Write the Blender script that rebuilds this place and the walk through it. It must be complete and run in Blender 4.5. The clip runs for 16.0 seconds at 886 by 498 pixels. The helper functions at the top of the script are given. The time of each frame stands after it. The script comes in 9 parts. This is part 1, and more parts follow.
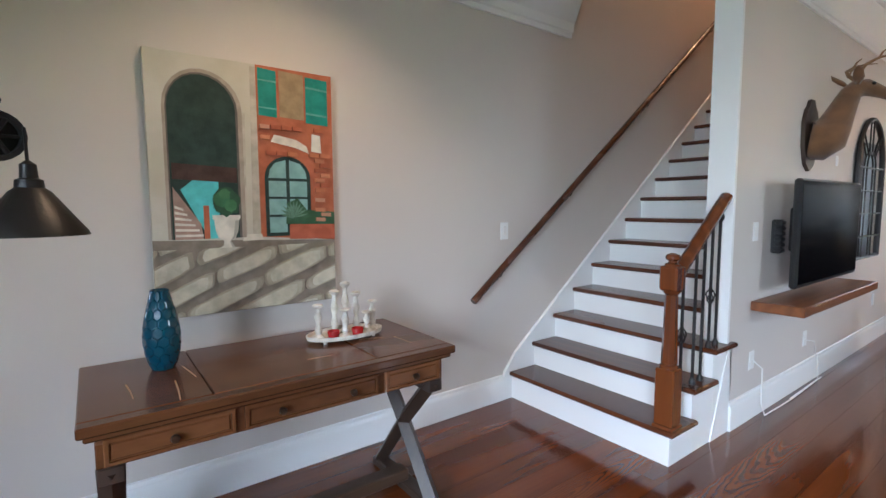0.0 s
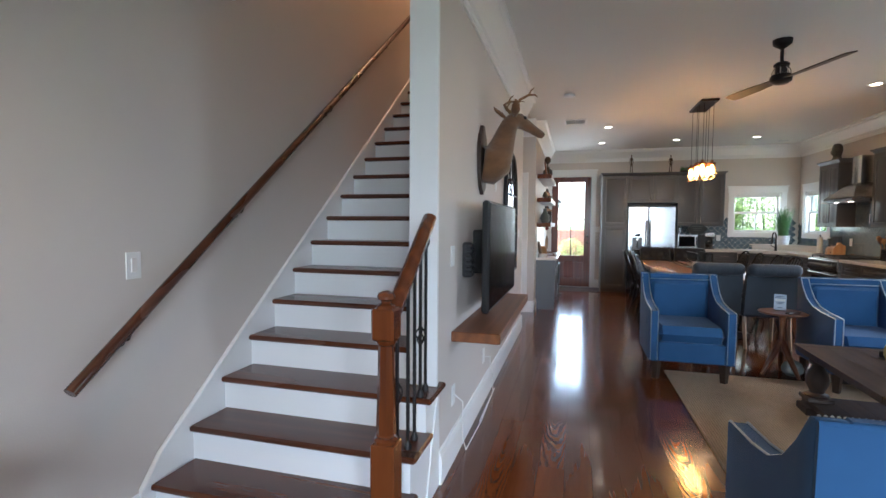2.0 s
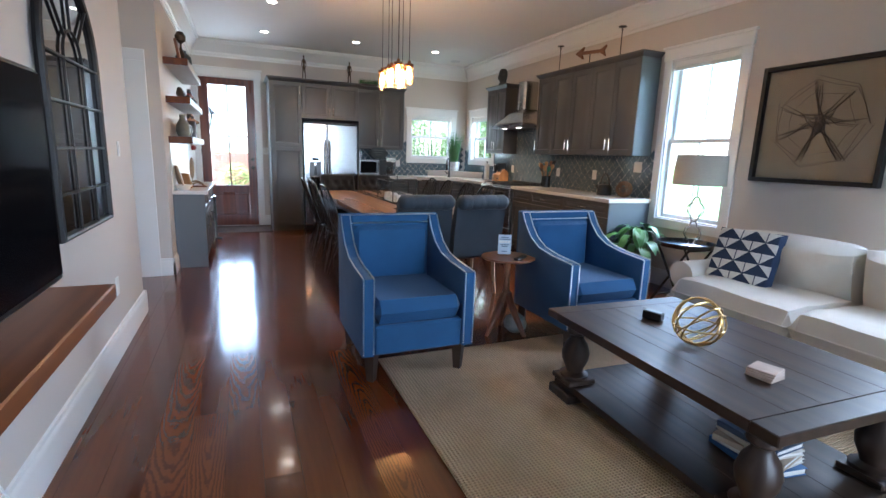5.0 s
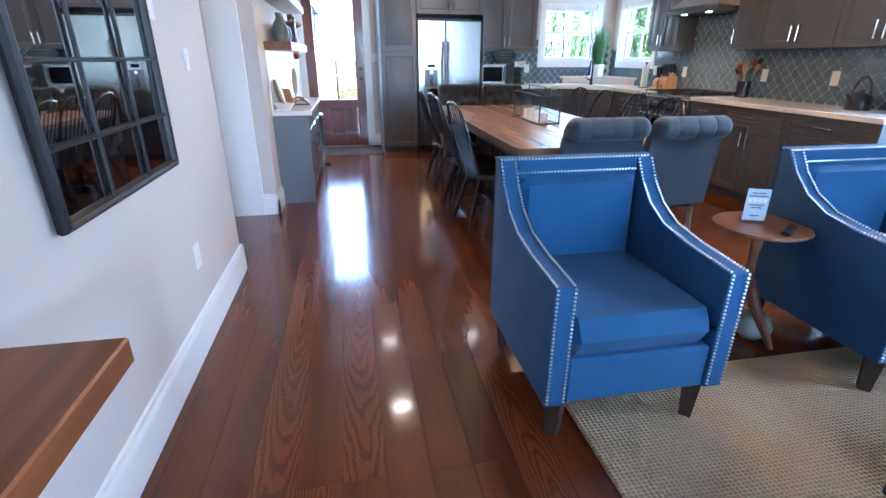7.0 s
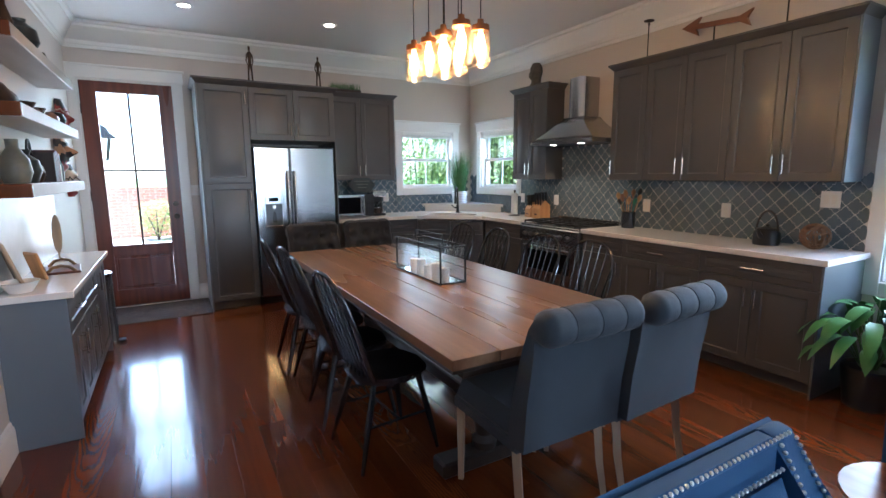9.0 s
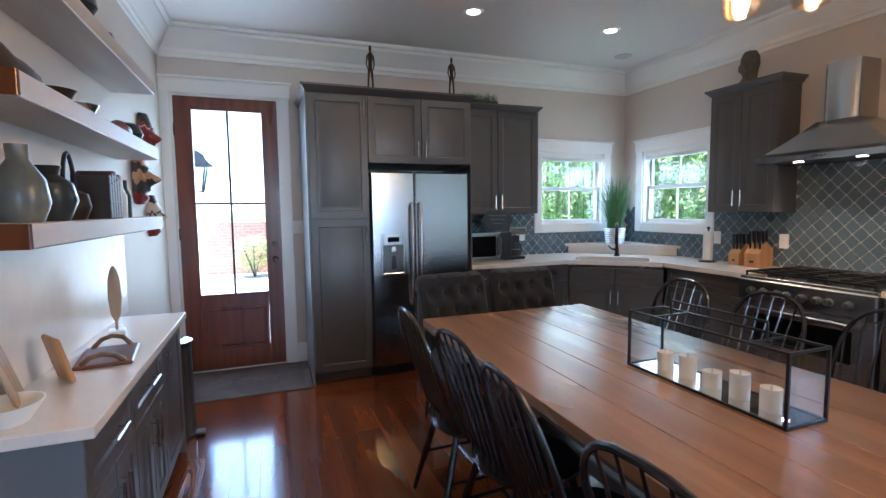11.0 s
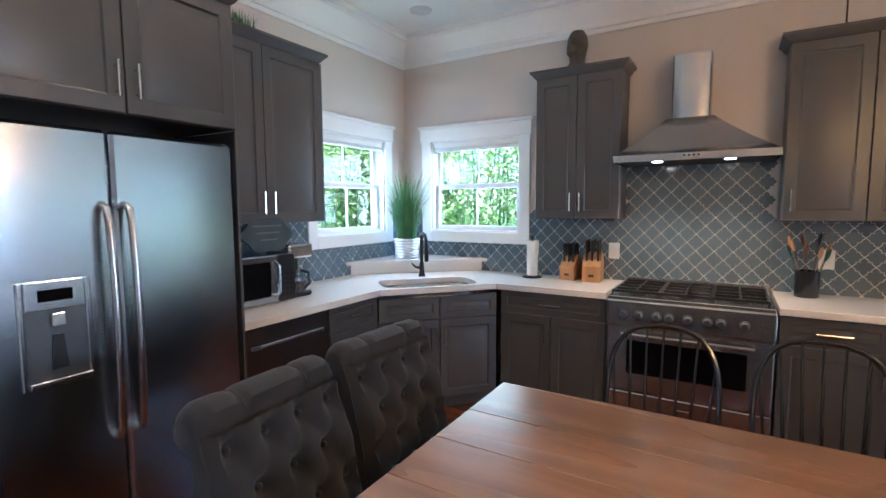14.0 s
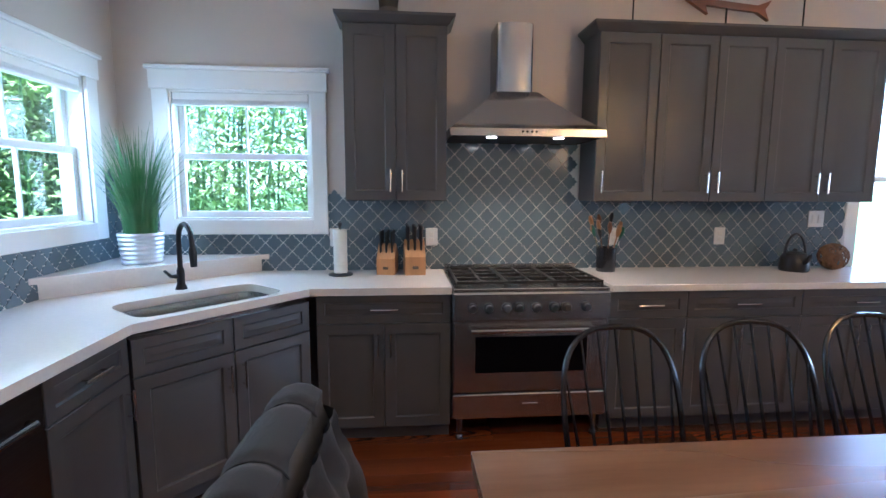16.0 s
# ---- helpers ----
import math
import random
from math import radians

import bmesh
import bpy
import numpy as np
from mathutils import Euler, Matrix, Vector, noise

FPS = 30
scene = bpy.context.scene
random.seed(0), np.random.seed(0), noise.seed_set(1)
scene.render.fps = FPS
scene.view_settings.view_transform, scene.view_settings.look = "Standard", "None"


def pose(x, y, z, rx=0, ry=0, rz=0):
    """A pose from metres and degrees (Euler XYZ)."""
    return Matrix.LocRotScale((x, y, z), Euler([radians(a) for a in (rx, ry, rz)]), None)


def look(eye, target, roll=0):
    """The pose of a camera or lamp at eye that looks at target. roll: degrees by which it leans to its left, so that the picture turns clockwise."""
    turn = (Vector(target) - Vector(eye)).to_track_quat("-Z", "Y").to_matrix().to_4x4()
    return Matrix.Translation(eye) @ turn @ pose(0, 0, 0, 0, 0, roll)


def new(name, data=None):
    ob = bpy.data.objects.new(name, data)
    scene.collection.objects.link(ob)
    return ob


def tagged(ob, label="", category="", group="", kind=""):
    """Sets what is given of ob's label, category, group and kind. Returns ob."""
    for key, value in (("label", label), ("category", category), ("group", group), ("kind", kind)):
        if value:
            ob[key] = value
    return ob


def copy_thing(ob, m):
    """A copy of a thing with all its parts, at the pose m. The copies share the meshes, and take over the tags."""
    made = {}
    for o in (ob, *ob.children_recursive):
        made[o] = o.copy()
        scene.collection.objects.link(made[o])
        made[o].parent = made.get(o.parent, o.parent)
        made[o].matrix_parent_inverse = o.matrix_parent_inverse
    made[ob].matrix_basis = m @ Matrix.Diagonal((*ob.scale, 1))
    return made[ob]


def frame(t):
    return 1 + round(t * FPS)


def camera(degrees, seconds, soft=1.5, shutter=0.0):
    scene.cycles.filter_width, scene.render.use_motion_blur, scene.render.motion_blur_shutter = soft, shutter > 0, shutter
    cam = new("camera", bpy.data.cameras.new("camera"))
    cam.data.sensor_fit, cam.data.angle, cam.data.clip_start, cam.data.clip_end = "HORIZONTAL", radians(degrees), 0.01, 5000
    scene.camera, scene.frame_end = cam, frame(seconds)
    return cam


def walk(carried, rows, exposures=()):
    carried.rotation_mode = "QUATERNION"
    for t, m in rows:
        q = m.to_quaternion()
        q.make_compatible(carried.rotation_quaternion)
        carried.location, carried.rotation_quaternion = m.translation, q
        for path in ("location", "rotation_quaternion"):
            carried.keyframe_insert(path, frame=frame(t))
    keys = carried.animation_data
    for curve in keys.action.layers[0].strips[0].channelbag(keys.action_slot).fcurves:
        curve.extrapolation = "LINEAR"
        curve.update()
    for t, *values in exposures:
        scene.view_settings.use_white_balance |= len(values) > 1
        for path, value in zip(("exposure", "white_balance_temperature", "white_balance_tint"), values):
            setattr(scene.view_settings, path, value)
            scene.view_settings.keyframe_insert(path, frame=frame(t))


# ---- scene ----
cam = camera(85.9, 16.0)
PATH = [
    (0, (1.008, 0.59, 1.375), (2.193, 2.192, 1.197), -0.3),
    (0.5, (0.998, 0.744, 1.368), (2.139, 2.378, 1.201), -0.3),
    (1, (1.219, 0.881, 1.352), (2.645, 2.275, 1.199), 0.8),
    (1.5, (1.447, 0.982, 1.362), (3.18, 1.972, 1.236), 0.9),
    (2, (1.675, 1.133, 1.396), (3.6, 1.666, 1.289), 0.4),
    (2.5, (1.963, 1.178, 1.376), (3.95, 1.384, 1.286), -0.5),
    (3, (2.31, 1.162, 1.394), (4.304, 1.032, 1.32), -1.0),
    (3.5, (2.654, 1.169, 1.4), (4.604, 0.728, 1.331), -0.8),
    (3.7, (2.796, 1.148, 1.379), (4.715, 0.587, 1.315), -0.8),
    (5.8, (4.283, 1.037, 1.236), (6.066, 0.389, 0.602), 1.9),
    (6, (4.397, 1.054, 1.209), (6.171, 0.531, 0.447), 1.5),
    (6.5, (4.687, 1.09, 1.233), (6.469, 0.76, 0.387), 0.8),
    (7, (5.0, 1.054, 1.299), (6.823, 0.711, 0.552), 0.2),
    (7.5, (5.345, 1.01, 1.358), (7.193, 0.522, 0.77), 0.3),
    (8, (5.652, 0.976, 1.434), (7.481, 0.313, 0.971), -0.1),
    (8.5, (6.024, 0.967, 1.389), (7.793, 0.108, 1.025), -0.4),
    (9, (6.407, 0.898, 1.455), (8.126, -0.074, 1.144), -0.4),
    (9.5, (6.813, 0.9, 1.481), (8.518, -0.115, 1.229), -0.4),
    (10, (7.258, 0.965, 1.397), (9.027, 0.054, 1.191), -0.9),
    (10.2, (7.394, 0.933, 1.451), (9.211, 0.122, 1.245), -1.0),
    (12.3, (8.951, 0.91, 1.438), (10.837, 0.265, 1.28), -0.6),
    (12.5, (9.067, 0.9, 1.48), (10.901, 0.124, 1.3), -0.5),
    (13, (9.409, 0.757, 1.464), (11.049, -0.374, 1.295), -0.8),
    (13.5, (9.719, 0.675, 1.481), (11.092, -0.771, 1.324), -0.8),
    (14, (9.988, 0.605, 1.482), (11.018, -1.1, 1.302), -0.3),
    (14.5, (10.219, 0.408, 1.445), (10.887, -1.465, 1.234), -0.0),
    (15, (10.474, 0.256, 1.465), (10.824, -1.701, 1.241), -0.6),
    (15.5, (10.758, 0.172, 1.455), (10.844, -1.815, 1.242), -0.0),
    (16, (10.928, 0.043, 1.452), (10.756, -1.935, 1.205), 0.3),
]
SKY, CANW, FRONTW, PENDW, SIDEW = 0.15, 1.7, 7.2, 1.0, 3.0
walk(cam, [(t, look(eye, target, roll)) for t, eye, target, roll in PATH],
     exposures=[(0, 3.45, 5700, 10), (1.5, 3.25, 5700, 10), (3.5, 3.15, 5500, 10), (5.8, 3.78, 5050, 10), (7, 4.1, 4700, 10), (9, 3.38, 5150, 10), (12.5, 3.46, 4800, 10), (13.5, 3.9, 4850, 10), (16, 3.7, 4550, 10)])

# world, sun and exposure
world = bpy.data.worlds.new("sky")
scene.world = world
world.use_nodes = True
wn = world.node_tree.nodes
sky = wn.new("ShaderNodeTexSky")
sky.sky_type, sky.sun_disc = "NISHITA", False
sky.sun_elevation, sky.sun_rotation = radians(75), radians(326)
wn["Background"].inputs["Strength"].default_value = SKY
world.node_tree.links.new(sky.outputs[0], wn["Background"].inputs["Color"])
sun = new("sun", bpy.data.lights.new("sun", "SUN"))
sun.data.energy, sun.data.angle, sun.data.color = 4.5, radians(1.0), (1.0, 0.95, 0.88)
sun.matrix_world = look((0, 0, 20), (3.0, -4.5, 0))


# ---- materials
def mat(name, color, rough=0.5, metal=0.0, grain=0.0, scale=8.0, stretch=(1, 1, 1), bump=0.0, bump_scale=60.0, second=None,
        coat=0.0, rand=0.0, sheen=0.0, detail=6.0, emit=None, power=0.0, rough_var=0.0):
    """A surface with two scales of variation: broad grain towards a second colour, and fine relief."""
    m = bpy.data.materials.new(name)
    m.use_nodes = True
    n, lk = m.node_tree.nodes, m.node_tree.links
    b = n["Principled BSDF"]
    b.inputs["Roughness"].default_value, b.inputs["Metallic"].default_value = rough, metal
    b.inputs["Coat Weight"].default_value, b.inputs["Coat Roughness"].default_value = coat, 0.08
    b.inputs["Sheen Weight"].default_value = sheen
    tc, mp = n.new("ShaderNodeTexCoord"), n.new("ShaderNodeMapping")
    mp.inputs["Scale"].default_value = stretch
    info = n.new("ShaderNodeObjectInfo")
    shift = n.new("ShaderNodeVectorMath")
    shift.operation = "MULTIPLY_ADD"
    shift.inputs[1].default_value = (17.3, 11.1, 7.7)
    lk.new(info.outputs["Random"], shift.inputs[0])
    lk.new(tc.outputs["Object"], shift.inputs[2])
    lk.new(shift.outputs[0], mp.inputs[0])
    second = second or tuple(c * 0.75 for c in color)
    no = n.new("ShaderNodeTexNoise")
    no.inputs["Scale"].default_value, no.inputs["Detail"].default_value = scale, detail
    lk.new(mp.outputs[0], no.inputs["Vector"])
    ramp = n.new("ShaderNodeMapRange")
    ramp.inputs[1].default_value, ramp.inputs[2].default_value = 0.35, 0.65
    lk.new(no.outputs["Fac"], ramp.inputs[0])
    mul = n.new("ShaderNodeMath")
    mul.operation = "MULTIPLY"
    mul.inputs[1].default_value = grain
    lk.new(ramp.outputs[0], mul.inputs[0])
    mix = n.new("ShaderNodeMix")
    mix.data_type = "RGBA"
    mix.inputs["A"].default_value, mix.inputs["B"].default_value = (*color, 1), (*second, 1)
    lk.new(mul.outputs[0], mix.inputs["Factor"])
    out = mix.outputs["Result"]
    if rand:
        hs = n.new("ShaderNodeHueSaturation")
        mr = n.new("ShaderNodeMapRange")
        mr.inputs[3].default_value, mr.inputs[4].default_value = 1 - rand, 1 + rand
        lk.new(info.outputs["Random"], mr.inputs[0])
        lk.new(mr.outputs[0], hs.inputs["Value"])
        lk.new(out, hs.inputs["Color"])
        out = hs.outputs[0]
    lk.new(out, b.inputs["Base Color"])
    if rough_var:
        rr = n.new("ShaderNodeMapRange")
        rr.inputs[3].default_value, rr.inputs[4].default_value = rough - rough_var, rough + rough_var
        lk.new(no.outputs["Fac"], rr.inputs[0])
        lk.new(rr.outputs[0], b.inputs["Roughness"])
    if bump:
        fine = n.new("ShaderNodeTexNoise")
        fine.inputs["Scale"].default_value, fine.inputs["Detail"].default_value = bump_scale, 3.0
        lk.new(mp.outputs[0], fine.inputs["Vector"])
        bp = n.new("ShaderNodeBump")
        bp.inputs["Strength"].default_value, bp.inputs["Distance"].default_value = bump, 0.004
        lk.new(fine.outputs["Fac"], bp.inputs["Height"])
        lk.new(bp.outputs[0], b.inputs["Normal"])
    if emit:
        b.inputs["Emission Color"].default_value, b.inputs["Emission Strength"].default_value = (*emit, 1), power
    return m


def wood(name, light, dark, rough, ring=9.0, axis=0, coat=0.0, rand=0.25, bump=0.08, warp=3.0, fine=0.5, along=0.09, wobble=0.0):
    """Long grain along one axis: distorted bands with fine pores."""
    m = mat(name, light, rough, grain=0, coat=coat)
    n, lk = m.node_tree.nodes, m.node_tree.links
    b = n["Principled BSDF"]
    mp = next(x for x in n if x.bl_idname == "ShaderNodeMapping")
    mp.inputs["Scale"].default_value = tuple(along if i == axis else 1.0 for i in range(3))
    info = next(x for x in n if x.bl_idname == "ShaderNodeObjectInfo")
    wave = n.new("ShaderNodeTexWave")
    wave.wave_type, wave.bands_direction = "BANDS", "Z" if axis != 2 else "X"
    wave.bands_direction = ("Y", "X", "X")[axis]
    wave.inputs["Scale"].default_value, wave.inputs["Distortion"].default_value = ring * 0.45, warp * 4
    wave.inputs["Detail"].default_value, wave.inputs["Detail Scale"].default_value = 4.0, 1.4
    lk.new(mp.outputs[0], wave.inputs["Vector"])
    pores = n.new("ShaderNodeTexNoise")
    pores.inputs["Scale"].default_value, pores.inputs["Detail"].default_value = 45.0, 8.0
    lk.new(mp.outputs[0], pores.inputs["Vector"])
    blot = n.new("ShaderNodeTexNoise")
    blot.inputs["Scale"].default_value = 2.2
    lk.new(mp.outputs[0], blot.inputs["Vector"])
    add = n.new("ShaderNodeMix")
    add.data_type = "FLOAT"
    add.inputs["Factor"].default_value = fine
    lk.new(wave.outputs["Fac"], add.inputs["A"])
    lk.new(pores.outputs["Fac"], add.inputs["B"])
    add2 = n.new("ShaderNodeMix")
    add2.data_type = "FLOAT"
    add2.inputs["Factor"].default_value = 0.4
    lk.new(add.outputs["Result"], add2.inputs["A"])
    lk.new(blot.outputs["Fac"], add2.inputs["B"])
    ramp = n.new("ShaderNodeMapRange")
    ramp.inputs[1].default_value, ramp.inputs[2].default_value = 0.2, 0.8
    lk.new(add2.outputs["Result"], ramp.inputs[0])
    mix = n.new("ShaderNodeMix")
    mix.data_type = "RGBA"
    mix.inputs["A"].default_value, mix.inputs["B"].default_value = (*light, 1), (*dark, 1)
    lk.new(ramp.outputs[0], mix.inputs["Factor"])
    hs = n.new("ShaderNodeHueSaturation")
    mr = n.new("ShaderNodeMapRange")
    mr.inputs[3].default_value, mr.inputs[4].default_value = 1 - rand, 1 + rand
    lk.new(info.outputs["Random"], mr.inputs[0])
    lk.new(mr.outputs[0], hs.inputs["Value"])
    lk.new(mix.outputs["Result"], hs.inputs["Color"])
    lk.new(hs.outputs[0], b.inputs["Base Color"])
    bp = n.new("ShaderNodeBump")
    bp.inputs["Strength"].default_value, bp.inputs["Distance"].default_value = bump, 0.002
    lk.new(add.outputs["Result"], bp.inputs["Height"])
    lk.new(bp.outputs[0], b.inputs["Normal"])
    if wobble:
        slow, wb = n.new("ShaderNodeTexNoise"), n.new("ShaderNodeBump")
        slow.inputs["Scale"].default_value, slow.inputs["Detail"].default_value = 9.0, 1.0
        lk.new(mp.outputs[0], slow.inputs["Vector"])
        wb.inputs["Strength"].default_value, wb.inputs["Distance"].default_value = wobble, 0.01
        lk.new(slow.outputs["Fac"], wb.inputs["Height"])
        lk.new(bp.outputs[0], wb.inputs["Normal"])
        lk.new(wb.outputs[0], b.inputs["Normal"])
        lk.new(wb.outputs[0], b.inputs["Coat Normal"])
    rr = n.new("ShaderNodeMapRange")
    rr.inputs[3].default_value, rr.inputs[4].default_value = rough * 0.75, rough * 1.35
    lk.new(blot.outputs["Fac"], rr.inputs[0])
    lk.new(rr.outputs[0], b.inputs["Roughness"])
    return m


def glass(name, tint=(1, 1, 1), gloss=0.07, rough=0.0):
    m = bpy.data.materials.new(name)
    m.use_nodes = True
    n, lk = m.node_tree.nodes, m.node_tree.links
    t, g, mx = n.new("ShaderNodeBsdfTransparent"), n.new("ShaderNodeBsdfGlossy"), n.new("ShaderNodeMixShader")
    t.inputs[0].default_value, g.inputs["Roughness"].default_value, mx.inputs[0].default_value = (*tint, 1), rough, gloss
    lk.new(t.outputs[0], mx.inputs[1])
    lk.new(g.outputs[0], mx.inputs[2])
    lk.new(mx.outputs[0], n["Material Output"].inputs["Surface"])
    return m


def weave(name, color, second, scale, rough=0.9, bump=0.5, sheen=0.0, dist=0.004, ratio=1.0, gap_shade=None):
    """Cloth or plaited fibre: two crossing sets of threads, with patchy colour."""
    m = mat(name, color, rough, grain=0.6, scale=7.0, second=second, sheen=sheen)
    n, lk = m.node_tree.nodes, m.node_tree.links
    b = n["Principled BSDF"]
    tc = next(x for x in n if x.bl_idname == "ShaderNodeTexCoord")
    hs = []
    for d, s in (("X", scale), ("Y", scale * ratio), ("Z", scale * 1.03)):
        w = n.new("ShaderNodeTexWave")
        w.bands_direction = d
        w.inputs["Scale"].default_value, w.inputs["Distortion"].default_value, w.inputs["Detail"].default_value = s, 1.5, 1.0
        w.inputs["Detail Scale"].default_value = 2.0
        lk.new(tc.outputs["Object"], w.inputs["Vector"])
        hs.append(w)
    a, c = n.new("ShaderNodeMath"), n.new("ShaderNodeMath")
    a.operation = c.operation = "ADD"
    lk.new(hs[0].outputs["Fac"], a.inputs[0])
    lk.new(hs[1].outputs["Fac"], a.inputs[1])
    lk.new(a.outputs[0], c.inputs[0])
    lk.new(hs[2].outputs["Fac"], c.inputs[1])
    if gap_shade:
        # shade between the threads is painted in: low weave takes a darker colour
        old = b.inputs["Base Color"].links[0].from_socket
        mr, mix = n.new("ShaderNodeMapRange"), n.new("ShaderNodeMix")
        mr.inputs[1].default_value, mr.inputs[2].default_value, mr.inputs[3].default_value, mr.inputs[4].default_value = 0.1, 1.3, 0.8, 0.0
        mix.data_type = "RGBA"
        mix.inputs["B"].default_value = (*gap_shade, 1)
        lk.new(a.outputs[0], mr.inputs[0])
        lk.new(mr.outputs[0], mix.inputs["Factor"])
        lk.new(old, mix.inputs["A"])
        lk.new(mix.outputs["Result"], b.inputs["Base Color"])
    bp = n.new("ShaderNodeBump")
    bp.inputs["Strength"].default_value, bp.inputs["Distance"].default_value = bump, dist
    lk.new(c.outputs[0], bp.inputs["Height"])
    lk.new(bp.outputs[0], b.inputs["Normal"])
    return m


def cathedral(name, light, dark):
    """Plain-sawn board: growth rings about a tilted heart, cut through by the face."""
    m = mat(name, light, 0.16, coat=0.45)
    n, lk = m.node_tree.nodes, m.node_tree.links
    b = n["Principled BSDF"]
    tc, info = (next(x for x in n if x.bl_idname == k) for k in ("ShaderNodeTexCoord", "ShaderNodeObjectInfo"))
    bend, mp, wave = n.new("ShaderNodeTexNoise"), n.new("ShaderNodeMapping"), n.new("ShaderNodeTexWave")
    st, add, mul = n.new("ShaderNodeMapping"), n.new("ShaderNodeVectorMath"), n.new("ShaderNodeVectorMath")
    st.inputs["Scale"].default_value = (2.2, 9.0, 9.0)
    lk.new(tc.outputs["Object"], st.inputs[0])
    lk.new(st.outputs[0], bend.inputs["Vector"])
    bend.noise_dimensions = "4D"
    bend.inputs["Scale"].default_value, bend.inputs["Detail"].default_value = 1.0, 3.0
    seed = n.new("ShaderNodeMath")
    seed.operation = "MULTIPLY"
    seed.inputs[1].default_value = 40.0
    lk.new(info.outputs["Random"], seed.inputs[0])
    lk.new(seed.outputs[0], bend.inputs["W"])
    mul.operation = "SCALE"
    mul.inputs["Scale"].default_value = 0.055
    lk.new(bend.outputs["Color"], mul.inputs[0])
    add.operation = "ADD"
    lk.new(tc.outputs["Object"], add.inputs[0])
    lk.new(mul.outputs[0], add.inputs[1])
    mp.inputs["Rotation"].default_value = (0, radians(4.5), 0)
    mp.inputs["Location"].default_value = (0, -0.02, 0.03)
    lk.new(add.outputs[0], mp.inputs[0])
    wave.wave_type, wave.rings_direction = "RINGS", "X"
    wave.inputs["Scale"].default_value, wave.inputs["Distortion"].default_value = 28.0, 2.5
    wave.inputs["Detail"].default_value, wave.inputs["Detail Scale"].default_value = 3.0, 2.0
    lk.new(mp.outputs[0], wave.inputs["Vector"])
    rp = n.new("ShaderNodeMapRange")
    rp.inputs[1].default_value, rp.inputs[2].default_value = 0.35, 0.95
    lk.new(wave.outputs["Fac"], rp.inputs[0])
    mix = n.new("ShaderNodeMix")
    mix.data_type = "RGBA"
    mix.inputs["A"].default_value, mix.inputs["B"].default_value = (*light, 1), (*dark, 1)
    lk.new(rp.outputs[0], mix.inputs["Factor"])
    lk.new(mix.outputs["Result"], b.inputs["Base Color"])
    bp = n.new("ShaderNodeBump")
    bp.inputs["Strength"].default_value, bp.inputs["Distance"].default_value = 0.12, 0.002
    lk.new(wave.outputs["Fac"], bp.inputs["Height"])
    lk.new(bp.outputs[0], b.inputs["Normal"])
    return m


PAINT = mat("wall_paint", (0.60, 0.545, 0.50), 0.55, grain=0.25, scale=1.2, second=(0.57, 0.52, 0.485), bump=0.12, bump_scale=140)
CEIL = mat("ceiling_paint", (0.74, 0.73, 0.71), 0.7, grain=0.25, scale=1.0, second=(0.70, 0.69, 0.67), bump=0.08, bump_scale=120)
TRIM = mat("white_trim", (0.80, 0.80, 0.79), 0.35, grain=0.2, scale=3, second=(0.76, 0.76, 0.75), bump=0.03, bump_scale=30)
OAK = wood("floor_wood", (0.160, 0.040, 0.0085), (0.072, 0.0165, 0.0045), 0.15, ring=3.0, axis=0, coat=0.45, rand=0.26, warp=2.0, fine=0.62, along=0.07, wobble=0.16)
OAKF = cathedral("figured_floor_wood", (0.165, 0.042, 0.0090), (0.095, 0.023, 0.0060))
for m in (OAK, OAKF):
    m.node_tree.nodes["Principled BSDF"].inputs["Specular IOR Level"].default_value = 0.35
TREAD = wood("tread_wood", (0.105, 0.032, 0.012), (0.05, 0.015, 0.007), 0.26, ring=8, axis=1, coat=0.1, rand=0.1)
CHERRY = wood("cherry_wood", (0.165, 0.048, 0.013), (0.078, 0.021, 0.0075), 0.2, ring=8, axis=2, coat=0.5, rand=0.05)
RAILW = wood("rail_wood", (0.095, 0.032, 0.013), (0.045, 0.015, 0.008), 0.25, ring=8, axis=0, coat=0.2, rand=0.05)
SHELFW = wood("shelf_wood", (0.235, 0.084, 0.028), (0.125, 0.042, 0.016), 0.34, ring=7, axis=0, rand=0.1)
CONSOLEW = wood("console_wood", (0.150, 0.058, 0.021), (0.048, 0.018, 0.008), 0.24, coat=0.15, ring=3, axis=0, along=0.3, warp=3.0, rand=0.18, bump=0.2, fine=0.6)
DARKW = wood("dark_wood", (0.062, 0.034, 0.020), (0.021, 0.0125, 0.008), 0.40, ring=7, axis=0, rand=0.2, bump=0.25)
DARKT = wood("dark_turned_wood", (0.050, 0.030, 0.020), (0.018, 0.011, 0.008), 0.42, ring=7, axis=2, rand=0.15, bump=0.2)
TABLEW = wood("table_wood", (0.31, 0.172, 0.094), (0.165, 0.080, 0.040), 0.27, ring=3.5, axis=0, rand=0.2, bump=0.12, warp=3.0, fine=0.62, along=0.12, wobble=0.10)
DOORW = wood("door_wood", (0.17, 0.042, 0.018), (0.075, 0.018, 0.009), 0.28, ring=8, axis=2, coat=0.25, rand=0.06)
WALNUT = wood("walnut", (0.26, 0.11, 0.05), (0.13, 0.05, 0.022), 0.3, ring=8, axis=0, rand=0.08)
PALEW = wood("pale_wood", (0.45, 0.33, 0.22), (0.30, 0.21, 0.13), 0.5, ring=9, axis=2, rand=0.1)
BLOCKW = wood("block_wood", (0.50, 0.27, 0.11), (0.36, 0.18, 0.07), 0.4, ring=10, axis=2, rand=0.1)
